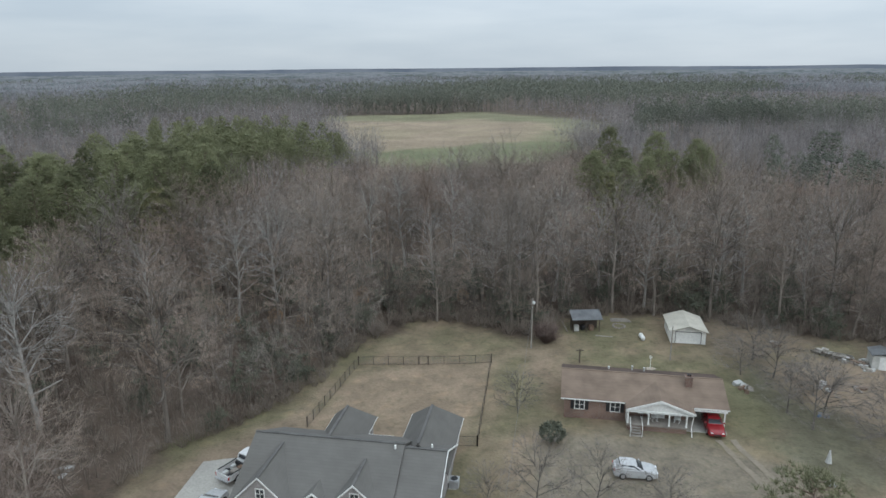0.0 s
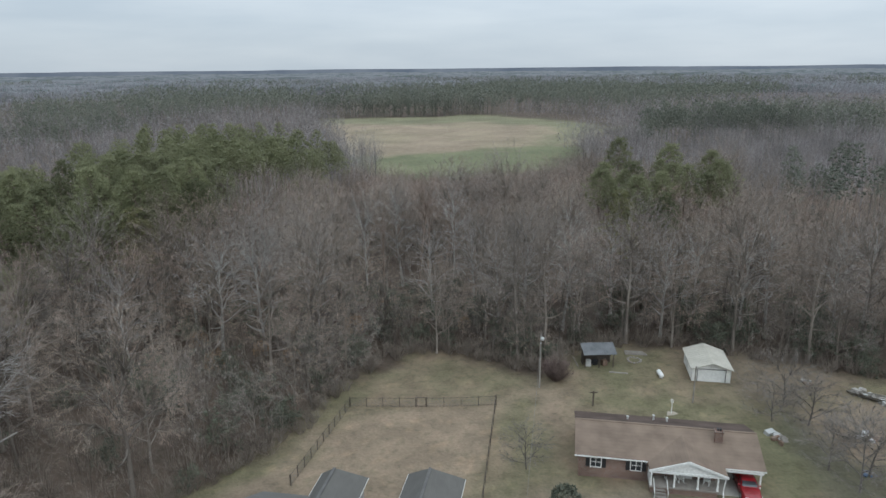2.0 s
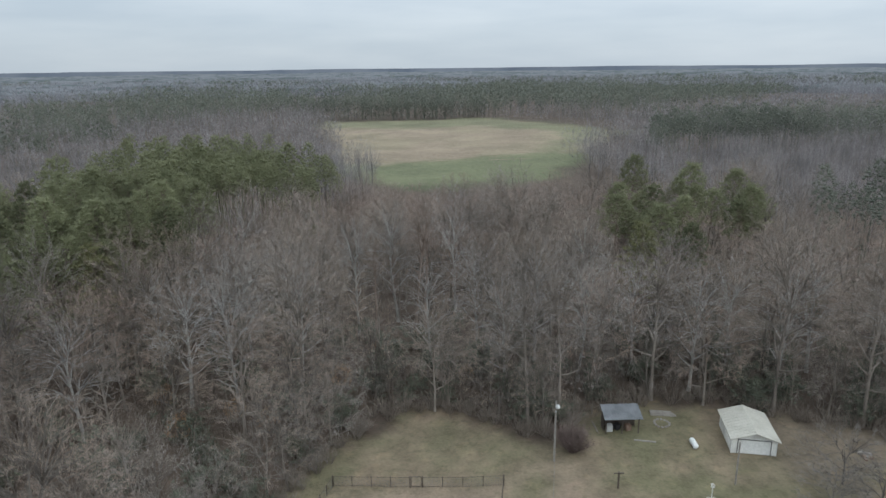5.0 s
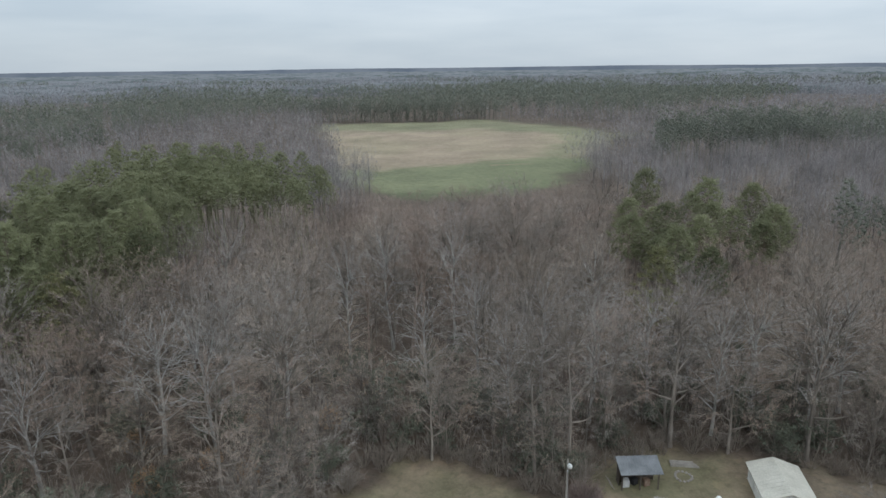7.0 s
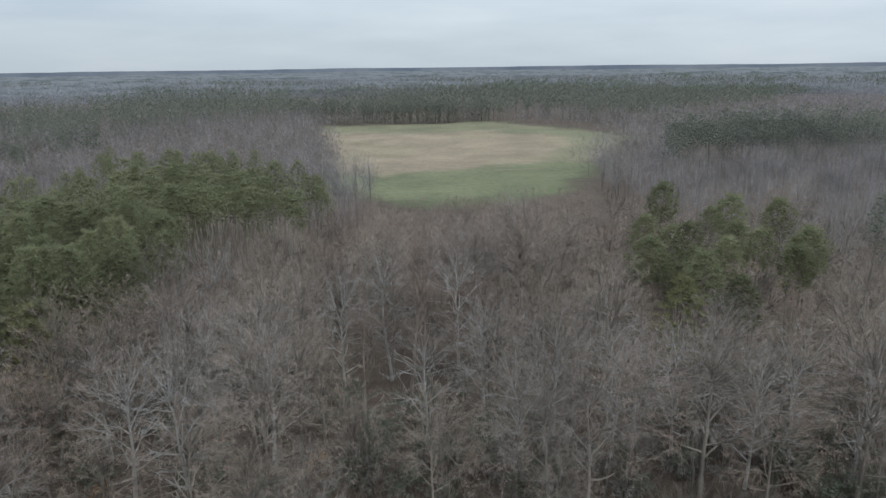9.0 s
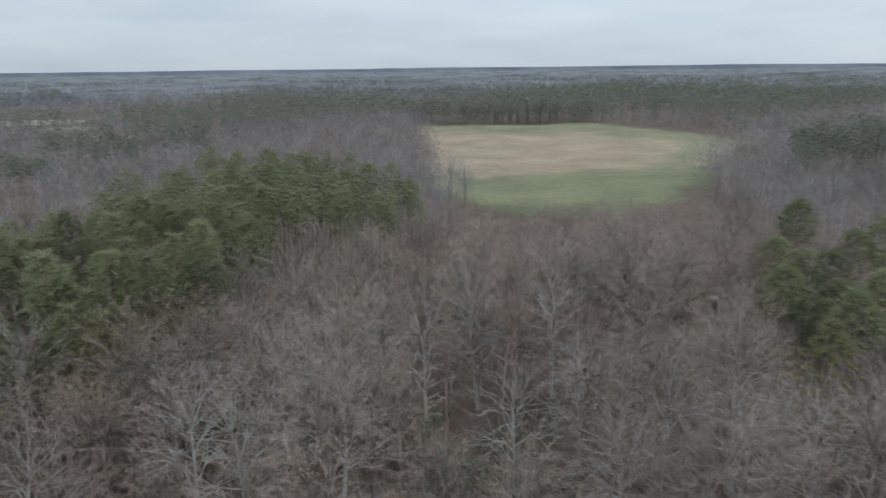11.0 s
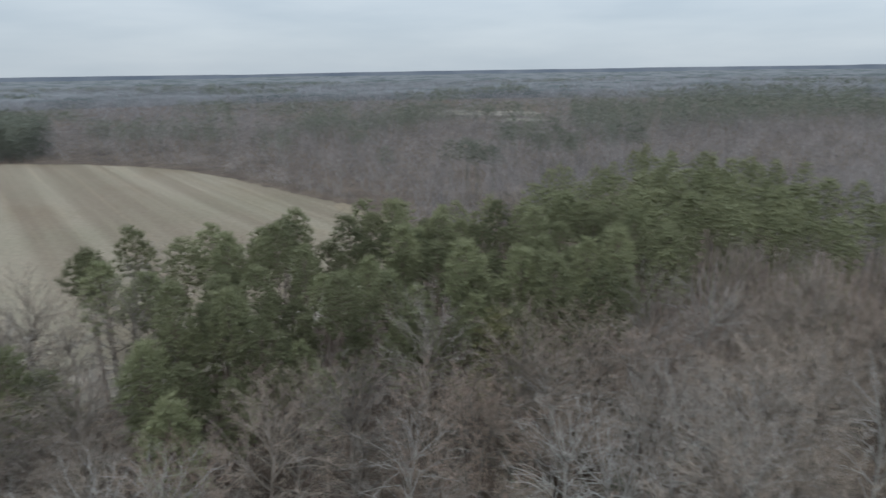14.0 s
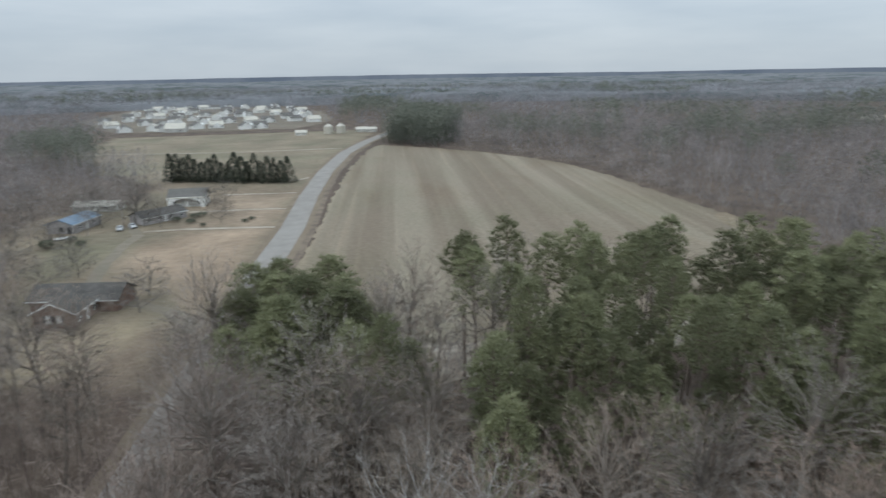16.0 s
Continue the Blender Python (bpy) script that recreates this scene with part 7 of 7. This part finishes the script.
extra = [(x, y, rng.uniform(0.7, 1.3), rng.uniform(0.9, 1.3)) for x, y in zip(*spread_points(-48, 62, 70, 128, 10.5, 61)) if wooded(x, y) and not inside(x, y, PINES_L)]
plant([copy_thing(h, pose(0, 0, 0)) for h in hol], extra, rng)
dry = [tree_proto("beech_sapling", bush(330 + i, 4.2, 1.5, 22, 460, 0.13), BARK, DRYLEAF, "young beech that keeps its dry orange-brown leaves", "sapling", "dry-leaved saplings", "foliage") for i in range(2)]
plant(dry, [(-21, 92, 0.9, 1), (-14, 103, 1, 1), (-26, 95, 0.8, 1.1), (-31, 90, 1, 1), (3, 104, 0.7, 1), (-36, 98, 0.9, 1), (-10, 112, 0.8, 1), (-24, 104, 0.7, 1)], rng)
bare_bush = [(lambda a, b: join(a, b))(*bush(340 + i, 2.3, 1.4, 18, 170, 0.1, False)) for i in range(3)]
ex, ey = [], []
for (x0, y0), (x1, y1) in zip(LAWN_EDGE[2:17], LAWN_EDGE[3:18]):
    n = int(math.hypot(x1 - x0, y1 - y0) / 0.9)
    for k in range(n):
        ex.append(x0 + (x1 - x0) * k / n + rng.uniform(-1.2, 1.2))
        ey.append(y0 + (y1 - y0) * k / n + rng.uniform(0.2, 3.2))
thin_bush = [join(*bush(345 + i, 3.0, 1.6, 9, 80, 0.1, False)) for i in range(3)]
kx, ky = spread_points(-52, 60, 56, 108, 2.5, 71)
ok = wooded(kx, ky) & (((kx < -12) & (ky < 96)) | ((ky > 88) & (kx > -14))) & ~inside(kx, ky, PINES_L) & (np.sin(kx * 3.1 + ky * 1.7) > -0.35)
scatter("forest_brush", thin_bush, kx[ok], ky[ok], gen.uniform(0.6, 1.3, ok.sum()), BRUSH, "low bare brush on the floor of the woods", "brush", 18)
scatter("edge_brush", bare_bush, np.array(ex), np.array(ey), gen.uniform(0.5, 1.25, len(ex)), BRUSH, "tangle of bare brush along the edge of the woods", "brush", 13)

skirt = [tree_proto("edge_tree", hardwood(370 + i, high=(12, 10, 13.5)[i], spread=(4.2, 3.8, 4.4)[i], bare=0.1, limbs=12, ends=70, twigs=30, tw=0.017, r0=0.13), BARK, (TWIG_GREY, YARDTWIG, TWIG)[i], "low-branched leafless tree at the edge of the woods", "tree", "woodland edge trees") for i in range(3)]
spots = []
for (x0, y0), (x1, y1) in zip(LAWN_EDGE[3:17], LAWN_EDGE[4:18]):
    n = max(1, round(math.hypot(x1 - x0, y1 - y0) / 3.4))
    for k in range(n):
        f = (k + rng.random()) / n
        spots.append((x0 + (x1 - x0) * f + rng.uniform(-1.5, 1.5), y0 + (y1 - y0) * f + rng.uniform(3.0, 11.0), rng.uniform(0.7, 1.15), rng.uniform(0.85, 1.15)))
plant(skirt, [q for q in spots if wooded(q[0], q[1])], rng)
ivy = [tree_proto("ivy_clad_trunk", ivy_trunk(380 + i, (9, 7.5)[i]), BARK, SHRUB, "bare trunk wrapped in dark green ivy", "tree", "ivy-clad trunks", "ivy") for i in range(2)]
plant(ivy, [(34.5, 99.5, 1.0, 1.0), (43.5, 98, 0.9, 1.0), (52.5, 95, 1.05, 1.0), (18.5, 99, 0.9, 1.0), (28.5, 107, 1.1, 1.1), (-3, 103, 0.8, 1.0), (-9, 105, 0.9, 1.0), (39, 106, 1.1, 1.0), (10.5, 104, 0.9, 1.0)], rng)

# ---- the two tall trunks in the middle of the woods ----
tall = tree_proto("tall_dead_pine", hardwood(350, high=26, spread=3.4, bare=0.58, limbs=8, ends=30, twigs=18, r0=0.3, lean=0.005), PINE_BARK, TWIG_RED, "tall straight tree with a thick trunk above the woods", "tree", "tall straight trees")
plant([tall], [(-4.6, 119.8, 1.0, 1.0), (-3.2, 121.0, 0.88, 1.0), (-10.2, 113.6, 0.8, 1.0)], rng)

# ---- the roadside houses to the west ----
def simple_house(name, m, label, lx, ly, wall_h, rise, wall, roof_mat, trim=WHITE, windows=3, wing=None, category="house", group=""):
    """A plain gabled house; x runs along the ridge, the front faces -y."""
    ob = thing(name, m, label, category, group)
    part("wall", boxes((0, 0, -0.3, lx, 0.2, wall_h), (0, ly - 0.2, -0.3, lx, ly, wall_h), (0, 0.2, -0.3, 0.2, ly - 0.2, wall_h), (lx - 0.2, 0.2, -0.3, lx, ly - 0.2, wall_h)), wall, ob)
    for x in (0.0, lx - 0.15):
        part("gable_wall", prism([(0.1, wall_h), (ly / 2, wall_h + rise * 0.93), (ly - 0.1, wall_h)], x, x + 0.15, axis="x"), wall, ob)
    rf = part("roof", gable_roof(-0.5, lx + 0.5, ly / 2, ly / 2 + 0.5, wall_h - 0.08, wall_h + rise), roof_mat, ob)
    for y in (-0.56, ly + 0.5):
        part("fascia", boxes((-0.5, y, wall_h - 0.28, lx + 0.5, y + 0.06, wall_h - 0.06)), trim, rf, "white fascia")
    for k in range(windows):
        house_window(ob, lx * (k + 0.5) / windows, 0.0, 1.0, 1.0, 1.1, shutters=(wall is BRICK))
    for y in (ly * 0.3, ly * 0.7):
        house_window(ob, lx, y, 1.0, 0.9, 1.1, axis="y")
    d = part("door", boxes((lx * 0.5 - 0.45, -0.06, 0.1, lx * 0.5 + 0.45, 0.0, 2.1)), trim, ob)
    part("door_handle", boxes((lx * 0.5 + 0.3, -0.1, 1.0, lx * 0.5 + 0.36, -0.06, 1.1)), GALV, d)
    if wing:
        x0, w, depth = wing
        part("wing_wall", boxes((x0, -depth, -0.3, x0 + w, 0.0, wall_h)), wall, ob)
        part("wing_gable", prism([(x0, wall_h), (x0 + w / 2, wall_h + rise * 0.75), (x0 + w, wall_h)], -depth, -depth + 0.15), wall, ob)
        part("wing_roof", cross_roof(x0 + w / 2, w / 2 + 0.45, -depth - 0.4, ly * 0.3, wall_h - 0.08, wall_h + rise * 0.85), roof_mat, ob)
        part("rake_board", prism([(x0 - 0.45, wall_h - 0.3), (x0 - 0.45, wall_h - 0.05), (x0 + w / 2, wall_h + rise * 0.87), (x0 + w + 0.45, wall_h - 0.05), (x0 + w + 0.45, wall_h - 0.3), (x0 + w / 2, wall_h + rise * 0.87 - 0.25)], -depth - 0.46, -depth - 0.41), trim, ob, "white rake board")
        for q in (0.32, 0.68):
            house_window(ob, x0 + w * q, -depth, 1.0, 0.9, 1.1, shutters=True)
    return ob


bh = simple_house("brick_house", pose(-135.6, 17.4, -1.2, 0, 0, 169.5), "red-brick house with dark shingle roof and white trim", 9, 7.8, 2.9, 2.0, BRICK, SHINGLE_D, windows=3)
for y in (2.9, 4.9):
    house_window(bh, -0.07, y, 0.9, 1.0, 1.5, axis="y")
    part("blind", boxes((-0.16, y - 0.42, 0.98, -0.14, y + 0.42, 2.3)), WHITE, bh, "white blind behind the window")
    for s in (-0.75, 0.75):
        part("shutter", boxes((-0.12, y + s - 0.2, 0.85, -0.02, y + s + 0.2, 2.45)), BLACK, bh, "black louvred shutter")
part("rake_board", prism([(-0.5, 2.6), (-0.5, 2.85), (3.9, 4.94), (8.3, 2.85), (8.3, 2.6), (3.9, 4.7)], -0.57, -0.51, axis="x"), WHITE, bh, "white rake board")
part("wing_wall", boxes((8.4, -4.0, -0.3, 16.4, 13.0, 2.7)), BRICK, bh)
for y in (-4.0, 12.85):
    part("wing_gable", prism([(8.4, 2.7), (12.4, 4.7), (16.4, 2.7)], y, y + 0.15), BRICK, bh)
part("wing_roof", cross_roof(12.4, 4.6, -4.6, 13.6, 2.6, 4.9), SHINGLE_D, bh, "dark shingle roof of the long main block")
for y0, y1 in ((8.4, 13.6), (-4.6, -0.6)):
    part("wing_fascia", boxes((7.72, y0, 2.4, 7.78, y1, 2.6)), WHITE, bh)
part("planting_bed", boxes((-1.2, -0.8, -0.2, -0.1, 8.4, 0.12)), FLOOR, bh, "dark mulch bed along the wall")
barn = simple_house("blue_roof_barn", pose(-218.9, -7.1, -1.2, 0, 0, 164), "low pale workshop with a blue metal roof", 14, 8.2, 2.9, 1.5, SIDING, BLUETIN, windows=2, category="workshop")
# dark slabs on the closed wall stand in for the shade indoors
part("opening_shade", boxes((-0.12, 0.6, 0.0, -0.02, 2.0, 2.1), (-0.12, 2.8, 0.6, -0.02, 4.2, 2.1)), CARDARK, barn, "dark slabs painted as the shade inside a doorway and window")
pad = thing("white_slab", pose(-212.2, -7.9, -1.15, 0, 0, 12), "flat white trailer cover on the grass", "slab")
part("deck", boxes((-1.2, -2.2, 0.3, 1.2, 2.2, 0.5), bevel=0.05), WHITE, pad)
part("skid", boxes((-1.1, -2.0, -0.1, -0.9, 2.0, 0.3), (0.9, -2.0, -0.1, 1.1, 2.0, 0.3)), DARKWOOD, pad)
simple_house("low_house", pose(-224.9, 11.2, -1.2, 0, 0, 132), "long low house with a dark grey roof", 15, 8, 2.4, 1.6, SIDING, SHINGLE_D, windows=4)
wh = simple_house("white_house", pose(-254, 13.6, -1.2, 0, 0, 88), "white house with a grey roof beside the road", 12.5, 9, 3.4, 2.6, SIDING_W, SHINGLE, windows=3)
arch = [(10.9 - 9.4 * k / 12, 3.3 - 1.3 * (2 * k / 12 - 1) ** 2) for k in range(13)]
part("veranda_arch", prism([(12.4, 0.0), (12.4, 3.4), (0.1, 3.4), (0.1, 0.0), (1.3, 0.0)] + arch[::-1] + [(11.1, 0.0)], -1.6, -1.4), WHITE, wh, "white arched veranda front")
part("veranda_roof", boxes((0.0, -1.7, 3.4, 12.5, 0.0, 3.55)), WHITETIN, wh, "flat white veranda roof")
part("rear_block", boxes((1.0, 9.0, -0.3, 7.0, 13.0, 4.6)), SIDING_W, wh, "white flat-roofed rear block")
simple_house("low_barn", pose(-255, -17.8, -1.2, 0, 0, 80), "low pale outbuilding behind the houses", 15, 7, 2.2, 1.2, SIDING_W, WHITETIN, windows=2, category="barn")
car(pose(-220.4, 5.3, -1.15, 0, 0, 10), CARWHITE, "white car parked beside the low house", length=4.5)
car(pose(-222.9, 8.3, -1.15, 0, 0, 25), CARWHITE, "white car parked on the sandy drive", length=4.4)
hedge = [tree_proto("cedar_tree", cone_tree(400 + i, (8.6, 7.8, 9.4)[i], (2.9, 3.0, 2.7)[i], 1300, 0.26, 0.62), DARKWOOD, CEDAR, "dark dense cedar in a planted row", "cedar tree", "cedar row") for i in range(3)]
plant(hedge, [(-297.5 - 1.1 * k - 1.2 * math.sin(k * 1.7), 54.5 - 2.8 * k, rng.uniform(1.0, 1.4), rng.uniform(0.9, 1.15)) for k in range(19)], rng)
house_trees = [(-221.6, 34.5, 1.0, 1.2), (-141.4, 27.3, 1.5, 1.4), (-117, 38, 1.2, 1.2), (-121, 40, 1.1, 1.2), (-112, 41, 1.4, 1.1), (-238.7, 28.2, 1.5, 1.2), (-225.5, -1, 1.7, 1.3)]
big_road_trees = [(-244, -8.5, 2.0, 1.1), (-227.6, 8.1, 1.7, 1.2), (-221, 16.8, 1.5, 1.1), (-233.7, 34.8, 1.2, 1.1), (-233.5, -22.9, 1.9, 1.1), (-180.7, -10, 1.7, 1.1), (-170, 8, 1.4, 1.2), (-151.4, 27, 1.3, 1.2), (-219.7, -22.7, 1.8, 1.1), (-201, -5, 1.3, 1.1)]
road_trees = [(-205.9, -8.8, 1.3, 1.2), (-242.6, 5.3, 1.6, 1.3), (-153.2, 6.2, 1.5, 1.3), (-169, -4.3, 1.5, 1.3), (-180.4, 3.9, 1.2, 1.2), (-259.8, 32.2, 1.3, 1.2), (-235.6, -11.3, 1.8, 1.3), (-253.4, 1.1, 1.9, 1.3), (-195.6, -19.1, 1.6, 1.3)]
plant(yt, house_trees + road_trees + big_road_trees, rng)
lowb = [tree_proto("dark_shrub", bush(410 + i, 1.6, 1.2, 14, 260, 0.25), BARK, SHRUB, "low dark evergreen shrub beside the houses", "shrub", "house shrubs", "foliage") for i in range(2)]
plant(lowb, [(-201.7, -8.8, 1.6, 1.0), (-224 + 0, 25, 1, 1.2), (-232.4, 25.1, 1, 1.2), (-234.5, 27.2, 1, 1.2), (-228.4, 20, 1.0, 1.2), (-218.6, 29.4, 0.7, 1), (-221.4, 41.7, 0.7, 1.3), (-224.5, 43.7, 0.7, 1.3), (-209, -4.7, 1.0, 1), (-202.5, -0.5, 1, 1)], rng)

lx = np.array([-148, -156, -164, -172, -150, -141, -133, -126, -120, -184, -176, -224, -232, -240, -206, -214, -246, -255, -268, -276, -200, -192, -262, -250, -238, -222, -160, -168.0])
ly = np.array([-6, -4, -12, -8, 0, -6, -2, 2, 5, -20, -14, -14, -20, -10, -22, -2, -4, -14, -2, -12, -12, -24, 10, -20, 2, 6, -18, -22.0])
scatter("roadside_trees", mid_hw, lx, ly, gen.uniform(0.6, 0.95, len(lx)), TWIG_GREY, "leafless grey trees standing about the roadside houses", "trees", 15)

# the far village of pale houses, with its silos
vill = []
for mt, rf in ((WHITE, SHINGLE), (WHITE, WHITETIN), (WHITE, SHINGLE)):
    v = thing("village_house", pose(0, 0, 0), "pale distant house with a gabled roof", "house", "village houses")
    part("wall", boxes((-6, -4.5, -0.4, 6, 4.5, 3.2)), mt, v)
    part("gable_wall", prism([(-4.4, 3.2), (0, 5.9), (4.4, 3.2)], -6, 6, axis="x"), mt, v)
    part("roof", gable_roof(-6.4, 6.4, 0, 5.0, 3.05, 6.2), rf, v)
    part("front_gable", prism([(-2.5, -0.3), (-2.5, 3.0), (0.2, 5.2), (2.9, 3.0), (2.9, -0.3)], -6.2, -4.4), mt, v)
    part("garage_door", boxes((-1.6, -6.25, 0, 2.0, -6.2, 2.3)), WHITE, v)
    for x in (-4.5, 4.6):
        part("window", boxes((x - 0.6, -4.56, 0.9, x + 0.6, -4.5, 2.2)), GLASS, v)
    vill.append(v)
vr = random.Random(5)
spots = []
for row in range(7):
    for col in range(11):
        x, y = -628 - 62 * row + vr.uniform(-14, 14), -128 + 20 * col + vr.uniform(-6, 6)
        if bool(inside(np.array([x]), np.array([y]), TOWN)[0]) and vr.random() < 0.86:
            spots.append((x, y))
used = set()
for n, (x, y) in enumerate(spots):
    src = vill[n % 3]
    m = pose(x, y, -1.2, 0, 0, vr.choice((0, 90, 180, 270)) + vr.uniform(-12, 12) + 14)
    if src.name in used:
        copy_thing(src, m)
    else:
        src.matrix_basis = m
    used.add(src.name)
simple_house("white_barn", pose(-602.7, -48.3, -1.2, 0, 0, 85), "white gabled barn at the edge of the village", 16, 12, 3.2, 4.2, SIDING_W, WHITETIN, windows=2, category="barn")
for x, y in ((-539.6, 83.6), (-540, 93.1)):
    silo = thing("grain_bin", pose(x, y, -1.2), "white cylindrical grain bin with a conical roof", "grain bin", "grain bins")
    part("drum", tube(bmesh.new(), [(0, 0, -0.2), (0, 0, 5.6)], [3.6, 3.6], 20), WHITETIN, silo)
    part("cone_roof", tube(bmesh.new(), [(0, 0, 5.6), (0, 0, 7.4), (0, 0, 7.7)], [3.7, 0.6, 0.5], 20), WHITETIN, silo)
for x, y in ((-530.2, 58.2), (-539.6, 113), (-544.7, 105.7)):
    simple_house("farm_shed", pose(x, y, -1.2, 0, 0, 85), "small white farm shed near the grain bins", 8, 5, 2.4, 1.6, SIDING_W, WHITETIN, windows=1, category="shed", group="farm sheds")
